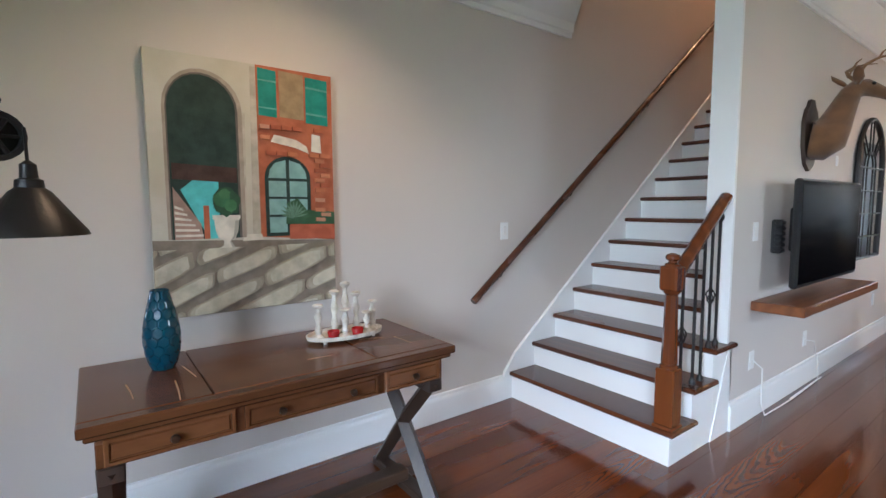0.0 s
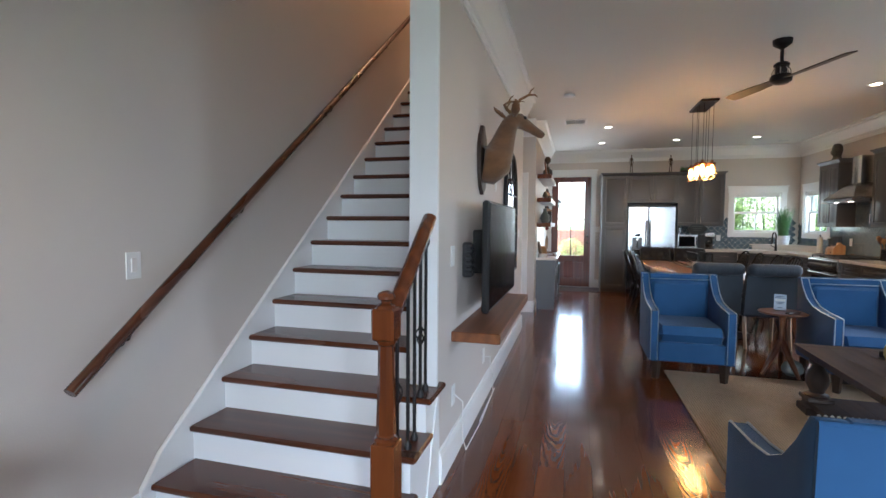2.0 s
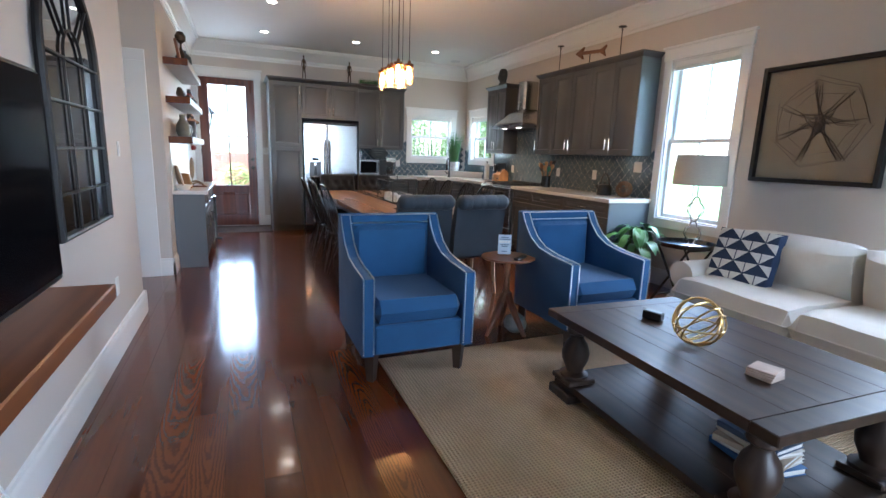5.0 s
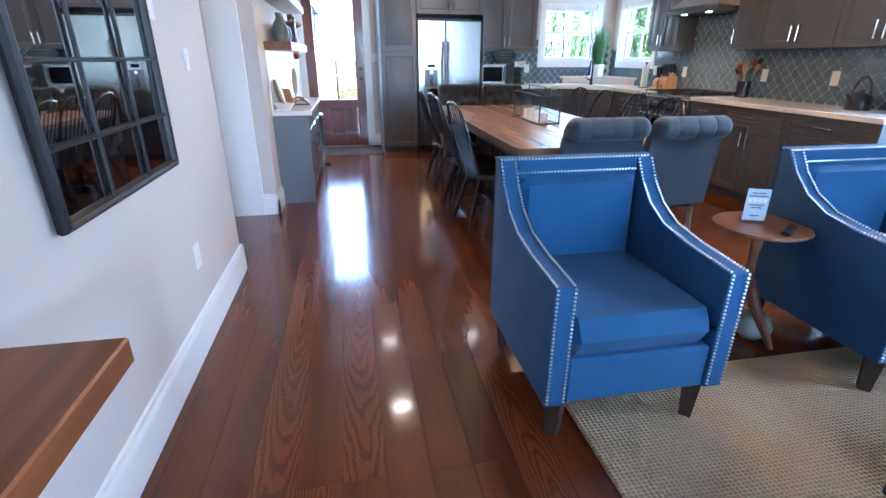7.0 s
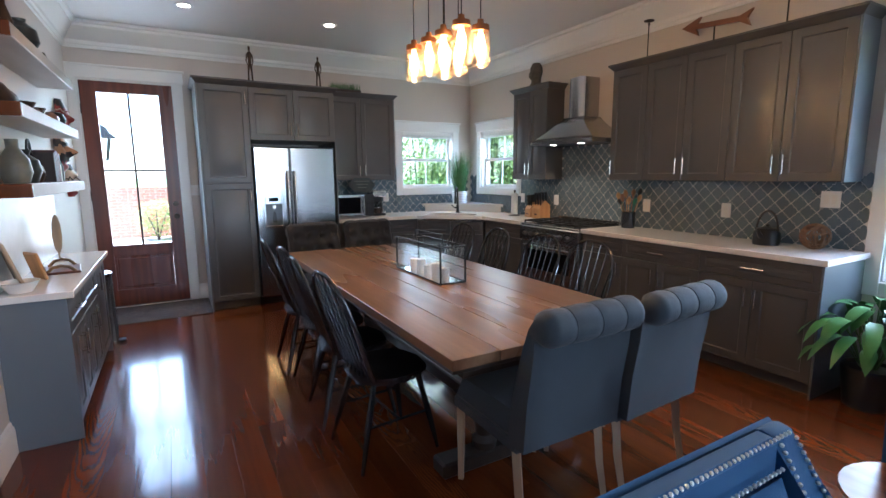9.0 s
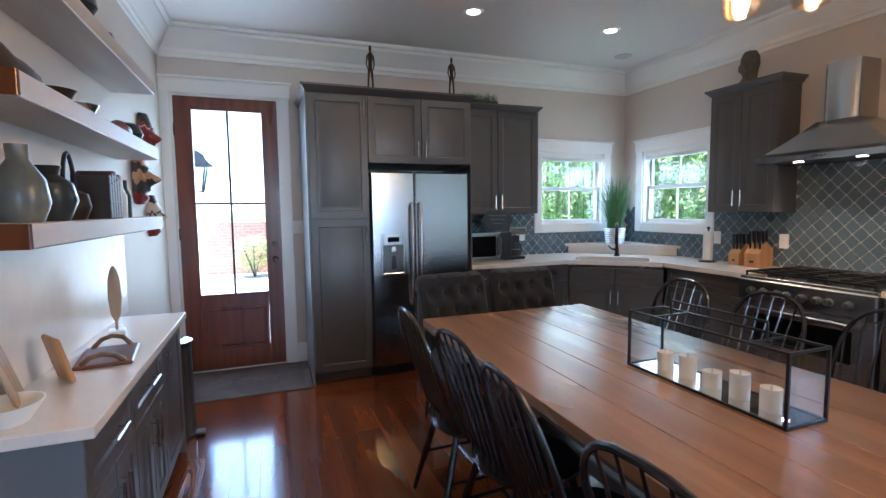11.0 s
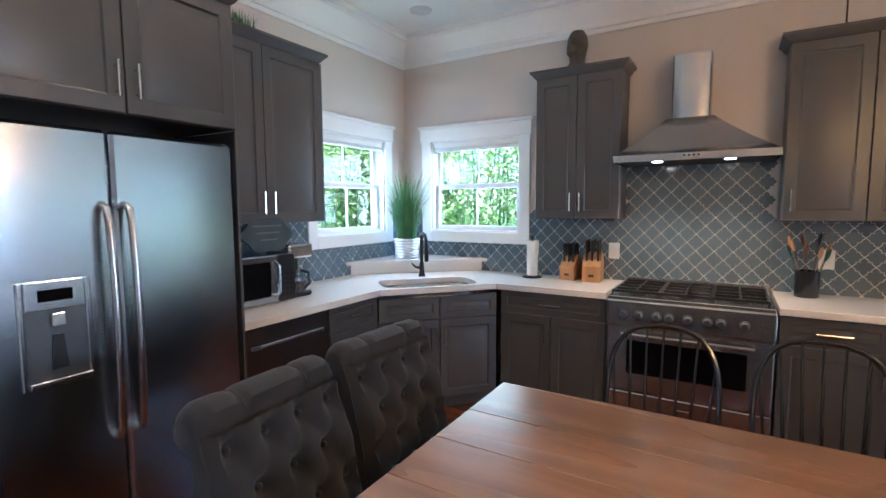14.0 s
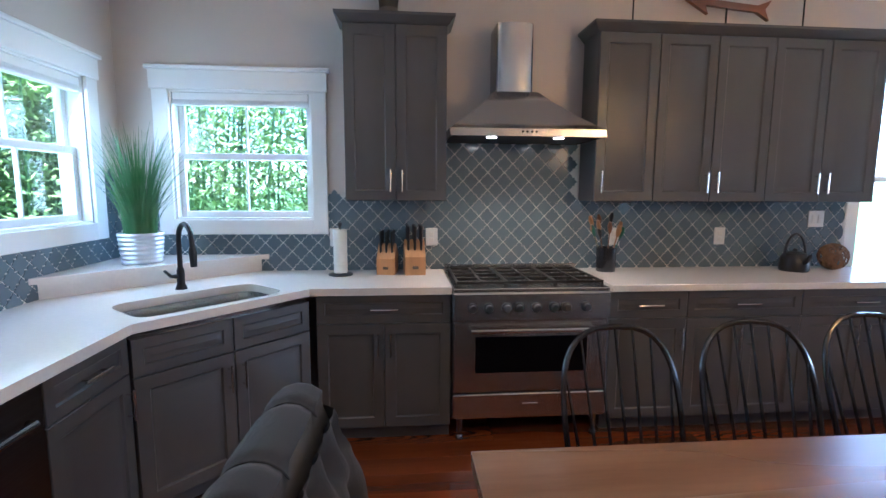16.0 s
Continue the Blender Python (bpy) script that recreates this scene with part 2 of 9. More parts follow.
CAB = mat("cabinet_paint", (0.080, 0.077, 0.077), 0.36, grain=0.35, scale=5, second=(0.064, 0.062, 0.063), bump=0.05, bump_scale=90, rough_var=0.06)
# the cabinet grey again, paler and bluer for window light on end faces
CABLIT = mat("cabinet_paint_lit", (0.13, 0.145, 0.16), 0.36, grain=0.3, scale=4, second=(0.11, 0.125, 0.14), bump=0.04, bump_scale=90)
QUARTZ = mat("quartz", (0.74, 0.70, 0.655), 0.2, grain=0.4, scale=60, second=(0.66, 0.62, 0.58), detail=3)
STEEL = mat("brushed_steel", (0.46, 0.475, 0.495), 0.19, 1.0, grain=0.3, scale=3, stretch=(220, 220, 0.4), second=(0.40, 0.415, 0.435), bump=0.05, bump_scale=12)
STEELH = mat("brushed_steel_flat", (0.53, 0.52, 0.51), 0.26, 1.0, grain=0.3, scale=3, stretch=(60, 60, 1), second=(0.42, 0.41, 0.40), bump=0.05, bump_scale=60)
NICKEL = mat("nickel", (0.66, 0.64, 0.61), 0.25, 1.0, grain=0.2, scale=20)
BLACKM = mat("black_iron", (0.014, 0.013, 0.013), 0.42, 0.4, grain=0.4, scale=12, second=(0.026, 0.022, 0.02), bump=0.15, bump_scale=90)
BLACKL = mat("black_lacquer", (0.010, 0.010, 0.012), 0.22, grain=0.3, scale=10, second=(0.02, 0.019, 0.019), bump=0.05, bump_scale=40, coat=0.3)
BLACKP = mat("black_plastic", (0.012, 0.012, 0.013), 0.3, grain=0.3, scale=20, second=(0.02, 0.02, 0.02))
SCREEN = mat("screen_glass", (0.004, 0.004, 0.005), 0.12, grain=0.2, scale=2, second=(0.006, 0.006, 0.007))
SCREEN.node_tree.nodes["Principled BSDF"].inputs["Specular IOR Level"].default_value = 0.06
BRONZE = mat("bronze", (0.08, 0.05, 0.03), 0.35, 0.8, grain=0.5, scale=14, second=(0.03, 0.02, 0.015), bump=0.15, bump_scale=60)
COPPER = mat("copper_lid", (0.32, 0.14, 0.06), 0.35, 0.9, grain=0.4, scale=30)
GOLD = mat("gold_wire", (0.62, 0.42, 0.16), 0.28, 1.0, grain=0.3, scale=30)
MIRROR = mat("mirror_glass", (0.82, 0.83, 0.83), 0.02, 1.0, grain=0.3, scale=2, second=(0.76, 0.77, 0.77))
PANE = glass("window_glass", (0.97, 0.99, 0.985), 0.06)
GLAZING = glass("picture_glass", (0.97, 0.98, 0.98), 0.025)
JAR = glass("jar_glass", (0.99, 0.93, 0.84), 0.10, 0.03)
CLEAR = glass("clear_glass", (0.95, 0.97, 0.975), 0.05)
BULB = mat("bulb", (1, 0.7, 0.35), 0.4, emit=(1.0, 0.52, 0.17), power=15.0)
CAN = mat("lamp_lens", (0.9, 0.88, 0.84), 0.4, emit=(1.0, 0.80, 0.58), power=3.0)
BLUE = weave("blue_fabric", (0.011, 0.070, 0.185), (0.016, 0.088, 0.22), 420, 0.78, 0.25, 0.12, 0.001)
SLATE = weave("slate_fabric", (0.026, 0.036, 0.048), (0.034, 0.045, 0.058), 380, 0.75, 0.25, 0.15, 0.001)
CHAR = weave("charcoal_fabric", (0.014, 0.0135, 0.015), (0.020, 0.019, 0.021), 380, 0.85, 0.25, 0.12, 0.001)
LINEN = weave("linen", (0.70, 0.65, 0.57), (0.62, 0.57, 0.49), 300, 0.9, 0.3, 0.2, 0.0015)
# the last colour paints shade into the gaps of the plait
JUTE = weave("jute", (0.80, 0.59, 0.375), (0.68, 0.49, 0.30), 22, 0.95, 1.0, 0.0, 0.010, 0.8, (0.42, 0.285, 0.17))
STUD = mat("nailhead", (0.86, 0.85, 0.82), 0.32, 1.0, grain=0.2, scale=20)
CREAM = mat("lampshade", (0.62, 0.58, 0.50), 0.85, grain=0.4, scale=40, stretch=(1, 1, 8), bump=0.15, bump_scale=160)
FUR = mat("fur", (0.175, 0.082, 0.030), 0.85, grain=0.8, scale=6, stretch=(1, 1, 1.6), second=(0.085, 0.040, 0.016), bump=0.7, bump_scale=150, sheen=0.25)
HORN = mat("antler", (0.22, 0.13, 0.06), 0.5, grain=0.7, scale=18, second=(0.09, 0.05, 0.025), bump=0.3, bump_scale=50)
LEAF = mat("leaf", (0.045, 0.15, 0.03), 0.4, grain=0.7, scale=12, second=(0.09, 0.22, 0.06), rand=0.2)
GRASSM = mat("grass_blade", (0.05, 0.16, 0.045), 0.5, grain=0.7, scale=15, second=(0.11, 0.20, 0.08), rand=0.25)
OUTLEAF = mat("outdoor_leaf", (0.12, 0.20, 0.06), 0.6, grain=0.9, scale=1.5, second=(0.23, 0.31, 0.12), rand=0.3)
on = OUTLEAF.node_tree
tr, mxs = on.nodes.new("ShaderNodeBsdfTranslucent"), on.nodes.new("ShaderNodeMixShader")
tr.inputs[0].default_value, mxs.inputs[0].default_value = (0.38, 0.48, 0.17, 1), 0.6
on.links.new(on.nodes["Principled BSDF"].outputs[0], mxs.inputs[1])
on.links.new(tr.outputs[0], mxs.inputs[2])
on.links.new(mxs.outputs[0], on.nodes["Material Output"].inputs["Surface"])
STALK = mat("bamboo_stalk", (0.11, 0.17, 0.06), 0.5, grain=0.5, scale=6)
GALV = mat("galvanised", (0.62, 0.62, 0.63), 0.42, 0.7, grain=0.5, scale=14, second=(0.5, 0.5, 0.52))
WHITEC = mat("white_ceramic", (0.78, 0.76, 0.72), 0.3, grain=0.25, scale=10)
PLATE = mat("white_plastic", (0.78, 0.78, 0.76), 0.4, grain=0.15, scale=8)
PAPER = mat("paper", (0.75, 0.74, 0.70), 0.8, grain=0.3, scale=20, bump=0.1, bump_scale=60)
TEAL = mat("teal_glaze", (0.004, 0.048, 0.082), 0.2, grain=0.6, scale=14, second=(0.006, 0.075, 0.11), coat=0.15)
RED = mat("red_glass", (0.35, 0.012, 0.012), 0.15, grain=0.3, scale=20, coat=0.3)
CHALK = mat("chipped_white", (0.70, 0.67, 0.60), 0.7, grain=0.7, scale=26, second=(0.42, 0.35, 0.27), bump=0.3, bump_scale=60)
STONE = mat("statue_stone", (0.10, 0.085, 0.065), 0.7, grain=0.8, scale=16, second=(0.045, 0.04, 0.03), bump=0.4, bump_scale=50)
WICKER = mat("wicker", (0.20, 0.105, 0.05), 0.75, grain=0.8, scale=30, second=(0.10, 0.05, 0.025), bump=0.4, bump_scale=80)
MATM = mat("doormat", (0.055, 0.042, 0.038), 0.95, grain=0.9, scale=5.0, second=(0.10, 0.075, 0.06), bump=0.6, bump_scale=160)
GROUT = mat("grout", (0.72, 0.70, 0.66), 0.8, grain=0.3, scale=30, second=(0.64, 0.62, 0.58), bump=0.2, bump_scale=120)
TILE = mat("glazed_tile", (0.108, 0.145, 0.172), 0.14, grain=0.5, scale=10, second=(0.128, 0.164, 0.188), rand=0.12, coat=0.3, bump=0.03, bump_scale=14)
CONC = mat("concrete", (0.42, 0.40, 0.37), 0.85, grain=0.6, scale=1.5, second=(0.32, 0.31, 0.29), bump=0.3, bump_scale=50)
LAWN = mat("lawn", (0.08, 0.17, 0.04), 0.9, grain=0.8, scale=3, second=(0.14, 0.20, 0.07), bump=0.6, bump_scale=60)
SIDING = mat("white_siding", (0.58, 0.58, 0.56), 0.6, grain=0.3, scale=2)
BRICKM = mat("brick_red", (0.30, 0.12, 0.08), 0.85, grain=0.6, scale=14, second=(0.22, 0.09, 0.06), bump=0.3, bump_scale=60, rand=0.2)


# ---- mesh helpers
def finish(bm, name, material, sharp=35):
    me = bpy.data.meshes.new(name)
    bmesh.ops.recalc_face_normals(bm, faces=bm.faces)
    bm.to_mesh(me)
    bm.free()
    me.materials.append(material)
    me.polygons.foreach_set("use_smooth", [True] * len(me.polygons))
    me.set_sharp_from_angle(angle=radians(sharp))
    return me


def part(name, bm, material, parent, label="", sharp=35):
    ob = new(name, finish(bm, name, material, sharp))
    ob.parent = parent
    if label:
        ob["label"] = label
    return ob


def share(name, me, parent, m=None):
    ob = new(name, me)
    ob.parent = parent
    if m is not None:
        ob.matrix_basis = m
    return ob


def thing(name, label, category, x=0.0, y=0.0, z=0.0, rz=0.0, group="", kind="", rx=0.0, ry=0.0):
    ob = new(name)
    ob.empty_display_size = 0.1
    ob.matrix_basis = pose(x, y, z, rx, ry, rz)
    return tagged(ob, label, category, group, kind)


def solid(name, bm, material, label, category, kind="", group="", m=None, sharp=35):
    ob = new(name, finish(bm, name, material, sharp))
    if m is not None:
        ob.matrix_basis = m
    return tagged(ob, label, category, group, kind)


def BM():
    return bmesh.new()


def box(bm, x0, y0, z0, x1, y1, z1, c=0.003, m=None):
    """A box with chamfered edges."""
    x0, x1, y0, y1, z0, z1 = min(x0, x1), max(x0, x1), min(y0, y1), max(y0, y1), min(z0, z1), max(z0, z1)
    c = min(c, 0.45 * (x1 - x0), 0.45 * (y1 - y0), 0.45 * (z1 - z0))
    lo, hi, v = (x0, y0, z0), (x1, y1, z1), {}
    for i in range(8):
        s = [(i >> k) & 1 for k in range(3)]
        for a in range(3):
            p = [hi[k] - c if s[k] else lo[k] + c for k in range(3)]
            p[a] = hi[a] if s[a] else lo[a]
            q = Vector(p)
            v[i, a] = bm.verts.new(m @ q if m is not None else q)
    for a in range(3):
        b, d = (a + 1) % 3, (a + 2) % 3
        for s in (0, 1):
            k = [s << a | i << b | j << d for i, j in ((0, 0), (1, 0), (1, 1), (0, 1))]
            bm.faces.new([v[i, a] for i in k])
        for i in (0, 1):
            for j in (0, 1):
                e = i << b | j << d
                bm.faces.new([v[e, b], v[e | 1 << a, b], v[e | 1 << a, d], v[e, d]])
    for i in range(8):
        bm.faces.new([v[i, 0], v[i, 1], v[i, 2]])
    return bm


def lathe(bm, prof, n=16, x=0.0, y=0.0, m=None):
    rows = []
    for r, z in prof:
        if r < 1e-5:
            p = Vector((x, y, z))
            rows.append([bm.verts.new(m @ p if m is not None else p)])
        else:
            ring = []
            for i in range(n):
                a = math.tau * i / n
                p = Vector((x + r * math.cos(a), y + r * math.sin(a), z))
                ring.append(bm.verts.new(m @ p if m is not None else p))
            rows.append(ring)
    for a, b in zip(rows, rows[1:]):
        for i in range(n):
            j = (i + 1) % n
            f = [a[i % len(a)], a[j % len(a)], b[j % len(b)], b[i % len(b)]]
            f = list(dict.fromkeys(f))
            if len(f) > 2:
                bm.faces.new(f)
    for ring in (rows[0], rows[-1]):
        if len(ring) > 2:
            bm.faces.new(ring)
    return bm


def tube(bm, pts, r, n=8, closed=False, flat=1.0):
    """A round bar along points; r may be one radius or one for each point."""
    pts = [Vector(p) for p in pts]
    rs = r if isinstance(r, (list, tuple)) else [r] * len(pts)
    rings, up = [], None
    for i, p in enumerate(pts):
        a = pts[i - 1] if (i > 0 or closed) else p
        b = pts[(i + 1) % len(pts)] if (i < len(pts) - 1 or closed) else p
        d = (b - a).normalized()
        if up is None:
            up = Vector((0, 0, 1)) if abs(d.z) < 0.9 else Vector((1, 0, 0))
        u = (up - d * up.dot(d)).normalized()
        w = d.cross(u)
        up = u
        rings.append([bm.verts.new(p + (u * math.cos(math.tau * k / n) * flat + w * math.sin(math.tau * k / n)) * rs[i]) for k in range(n)])
    pairs = list(zip(rings, rings[1:])) + ([(rings[-1], rings[0])] if closed else [])
    for a, b in pairs:
        for k in range(n):
            bm.faces.new([a[k], a[(k + 1) % n], b[(k + 1) % n], b[k]])
    if not closed:
        bm.faces.new(rings[0])
        bm.faces.new(rings[-1])
    return bm


def prism(bm, outline, depth, m):
    """A flat outline (in x, z) pushed along +y by depth, then placed by m."""
    a = [bm.verts.new(m @ Vector((x, 0, z))) for x, z in outline]
    b = [bm.verts.new(m @ Vector((x, depth, z))) for x, z in outline]
    bm.faces.new(a)
    bm.faces.new(b)
    for i in range(len(a)):
        j = (i + 1) % len(a)
        bm.faces.new([a[i], a[j], b[j], b[i]])
    return bm


def cushion(bm, w, d, h, m, puff=0.35, nx=10, ny=8, power=3.0):
    """A soft block, w by d by h, bulging in the middle and round at the rim."""
    grid = {}
    for s in (1, -1):
        for i in range(nx + 1):
            for j in range(ny + 1):
                u, v = 2 * i / nx - 1, 2 * j / ny - 1
                edge = i in (0, nx) or j in (0, ny)
                if edge and s < 0:
                    grid[s, i, j] = grid[1, i, j]
                    continue
                t = (1 - abs(u) ** power) ** 0.5 * (1 - abs(v) ** power) ** 0.5
                z = 0 if edge else s * h / 2 * ((1 - puff) * min(1.0, t * 2.2) + puff * t)
                k = 1 - 0.02 * (1 - t)
                grid[s, i, j] = bm.verts.new(m @ Vector((u * w / 2 * k, v * d / 2 * k, z)))
    for s in (1, -1):
        for i in range(nx):
            for j in range(ny):
                bm.faces.new([grid[s, i, j], grid[s, i + 1, j], grid[s, i + 1, j + 1], grid[s, i, j + 1]])
    return bm


def panel(bm, w, h, t=0.02, rail=0.055, m=None, x0=0.0, z0=0.0, y0=0.0):
    """A raised-panel door or drawer front, face towards -y at y0, lower left corner at x0, z0."""
    rail = min(rail, 0.28 * w, 0.28 * h)
    g = rail * 0.35
    rings = [(0.0, t), (0.0, 0.003), (0.003, 0.0), (rail, 0.0), (rail + g * 0.35, 0.008), (rail + g, 0.008), (rail + 2.1 * g, 0.002)]
    loops = []
    for o, y in rings:
        loops.append([bm.verts.new((m or Matrix()) @ Vector((x0 + x, y0 + y, z0 + z))) for x, z in ((o, o), (w - o, o), (w - o, h - o), (o, h - o))])
    bm.faces.new(loops[0])
    for a, b in zip(loops, loops[1:]):
        for i in range(4):
            bm.faces.new([a[i], a[(i + 1) % 4], b[(i + 1) % 4], b[i]])
    bm.faces.new(loops[-1])
    return bm


I4 = Matrix()

# ---- the shell of the house
WY, TVY, RWY, EX, KY = 2.985, 1.81, -3.13, 12.67, 1.74   # wall faces
CH, FX = 3.0, -1.6                                        # ceiling height, front wall


def wall(name, label, spans, material=PAINT):
    bm = BM()
    for s in spans:
        box(bm, *s, c=0.001)
    return solid(name, bm, material, label, "wall", "structure")


def pierced(name, label, axis, at, thick, u0, u1, z0, z1, holes):
    """One wall block with rectangular openings (u0, u1, z0, z1) cut through it."""
    us = sorted({u0, u1, *(h[0] for h in holes), *(h[1] for h in holes)})
    zs = sorted({z0, z1, *(h[2] for h in holes), *(h[3] for h in holes)})
    bm, vs = BM(), {}

    def vert(i, j, k):
        if (i, j, k) not in vs:
            d = at + thick * k
            vs[i, j, k] = bm.verts.new((us[i], d, zs[j]) if axis == "x" else (d, us[i], zs[j]))
        return vs[i, j, k]

    def full(i, j):
        if not (0 <= i < len(us) - 1 and 0 <= j < len(zs) - 1):
            return False
        u, z = (us[i] + us[i + 1]) / 2, (zs[j] + zs[j + 1]) / 2
        return not any(a < u < b and c < z < d for a, b, c, d in holes)
    for i in range(len(us) - 1):
        for j in range(len(zs) - 1):
            if not full(i, j):
                continue
            for k in (0, 1):
                bm.faces.new([vert(i, j, k), vert(i + 1, j, k), vert(i + 1, j + 1, k), vert(i, j + 1, k)])
            for di, dj, a, b in ((-1, 0, (0, 0), (0, 1)), (1, 0, (1, 0), (1, 1)), (0, -1, (0, 0), (1, 0)), (0, 1, (0, 1), (1, 1))):
                if not full(i + di, j + dj):
                    p, q = (i + a[0], j + a[1]), (i + b[0], j + b[1])
                    bm.faces.new([vert(*p, 0), vert(*q, 0), vert(*q, 1), vert(*p, 1)])
    return solid(name, bm, PAINT, label, "wall", "structure")


WIN_B = (11.50, 12.36, 1.255, 2.06)
WIN_C = (6.90, 7.66, 0.73, 2.36)
WIN_D = (4.62, 5.38, 0.73, 2.36)
WIN_A = (-2.82, -1.98, 1.255, 2.06)
DOOR = (0.79, 1.66, 0.0, 2.46)
FRONT1, FRONT2 = (-2.3, -1.3, 0.7, 2.4), (-0.5, 0.5, 0.7, 2.4)

wall("wall_stair", "warm grey painted wall beside the staircase", [(FX, WY, 0, 9.6, WY + 0.14, 5.6)])
wall("wall_television", "warm grey painted wall holding television and shelf", [(4.0, TVY, 0, 8.03, TVY + 0.13, CH), (4.0, TVY + 0.002, CH, 9.6, TVY + 0.13, 5.6)])
wall("wall_hall", "warm grey wall beside hall door", [(9.25, KY, 0, 9.39, 2.02, CH), (9.25, 2.02, 2.12, 9.39, WY, CH)])
wall("wall_kitchen_side", "white-lit grey wall behind open shelves", [(9.39, KY, 0, EX, KY + 0.14, CH)])
pierced("wall_kitchen_end", "warm grey kitchen end wall with door and window", "y", EX, 0.16, RWY - 0.16, KY + 0.14, 0, CH, [WIN_A, DOOR])
pierced("wall_long", "warm grey long wall with windows", "x", RWY - 0.16, 0.16, FX, EX, 0, CH, [WIN_B, WIN_C, WIN_D])
pierced("wall_front", "warm grey front wall with windows", "y", FX - 0.16, 0.16, RWY - 0.16, WY + 0.14, 0, CH, [FRONT1, FRONT2])
wall("wall_stair_top", "warm grey wall at the stair top", [(9.46, TVY + 0.13, CH, 9.6, WY, 5.6)])
# second box is unseen, added behind the hall door to stop daylight leaking in
wall("wall_hall_back", "plain grey wall behind the stair end, with added light stop", [(8.03, WY - 0.5, 0, 9.25, WY - 0.38, CH), (9.42, KY + 0.142, 0, 9.50, WY, CH), (3.87, TVY + 0.002, CH + 0.16, 3.998, WY, 5.6)])
bm = BM()
box(bm, FX, RWY, CH, EX, TVY + 0.001, CH + 0.15, 0.001)
box(bm, FX, TVY + 0.001, CH, 3.998, WY, CH + 0.15, 0.001)
box(bm, 8.03, TVY + 0.13, CH, EX, WY, CH + 0.15, 0.001)
solid("ceiling", bm, CEIL, "flat white painted ceiling", "ceiling", "structure")
bm = BM()
box(bm, 3.87, TVY, 5.6, 9.6, WY + 0.14, 5.7, 0.001)
solid("ceiling_stairwell", bm, CEIL, "white ceiling above the stairwell", "ceiling", "structure")


def molding(name, label, prof, runs, category, z):
    """A profile (out from the wall, up) swept along straight runs; each run: start, end, and the way out of the wall."""
    bm = BM()
    for (ax, ay), (bx, by), (ox, oy) in runs:
        d = Vector((bx - ax, by - ay, 0)).normalized()
        ends = []
        for (px, py), k in (((ax, ay), 1), ((bx, by), -1)):
            ends.append([bm.verts.new((px + ox * o, py + oy * o, z + u)) for o, u in prof])
        n = len(prof)
        for i in range(n):
            j = (i + 1) % n
            bm.faces.new([ends[0][i], ends[0][j], ends[1][j], ends[1][i]])
        bm.faces.new(ends[0])
        bm.faces.new(ends[1])
    return solid(name, bm, TRIM, label, category, "structure", sharp=25)


CROWN = [(0.0, -0.25), (0.015, -0.25), (0.018, -0.22), (0.03, -0.215), (0.034, -0.18), (0.05, -0.16), (0.085, -0.10), (0.115, -0.06), (0.12, -0.035), (0.15, -0.03), (0.155, -0.001), (0.0, -0.001)]
molding("trim_crown", "white stepped crown molding", CROWN, [
    ((9.25, 1.94), (9.25, KY), (-1, 0)), ((9.25, KY), (EX, KY), (0, -1)),
    ((EX, KY), (EX, RWY), (-1, 0)), ((FX, RWY), (EX, RWY), (0, 1)), ((FX, RWY), (FX, WY), (1, 0)), ((8.03, TVY), (8.03, 2.5), (1, 0))], "molding", CH)
TALL = [(0.0, -0.30), (0.016, -0.30), (0.018, -0.275), (0.03, -0.27), (0.034, -0.225), (0.05, -0.20), (0.085, -0.12), (0.115, -0.07), (0.12, -0.04), (0.15, -0.035), (0.155, -0.001), (0.0, -0.001)]
molding("trim_crown_stair", "tall white crown molding", TALL, [((4.0, TVY), (8.03, TVY), (0, -1))], "molding", CH)
molding("trim_crown_console", "very tall white cove crown molding", [(1.2 * o, 1.27 * u if u < -0.01 else u) for o, u in TALL], [((FX, WY), (3.97, WY), (0, -1))], "molding", CH)
BASE = [(0.0, 0.0), (0.020, 0.0), (0.020, 0.135), (0.016, 0.15), (0.010, 0.158), (0.009, 0.175), (0.0, 0.18)]
molding("baseboard", "tall white baseboard", BASE, [
    ((FX, WY), (3.30, WY), (0, -1)), ((4.05, TVY), (8.05, TVY), (0, -1)), ((8.03, TVY - 0.02), (8.03, 2.48), (1, 0)), ((9.25, 2.015), (9.25, KY - 0.02), (-1, 0)),
    ((9.23, KY), (9.57, KY), (0, -1)), ((11.2, KY), (EX, KY), (0, -1)), ((EX, 0.70), (EX, 0.60), (-1, 0)), ((FX, RWY), (7.70, RWY), (0, 1)), ((FX, RWY), (FX, WY), (1, 0))], "baseboard", 0.004)
bm = BM()
box(bm, 3.975, TVY - 0.012, 0.56, 4.0, TVY + 0.14, CH - 0.2, 0.002)
solid("trim_wall_end", bm, TRIM, "white board on the stair wall end", "trim", "structure")


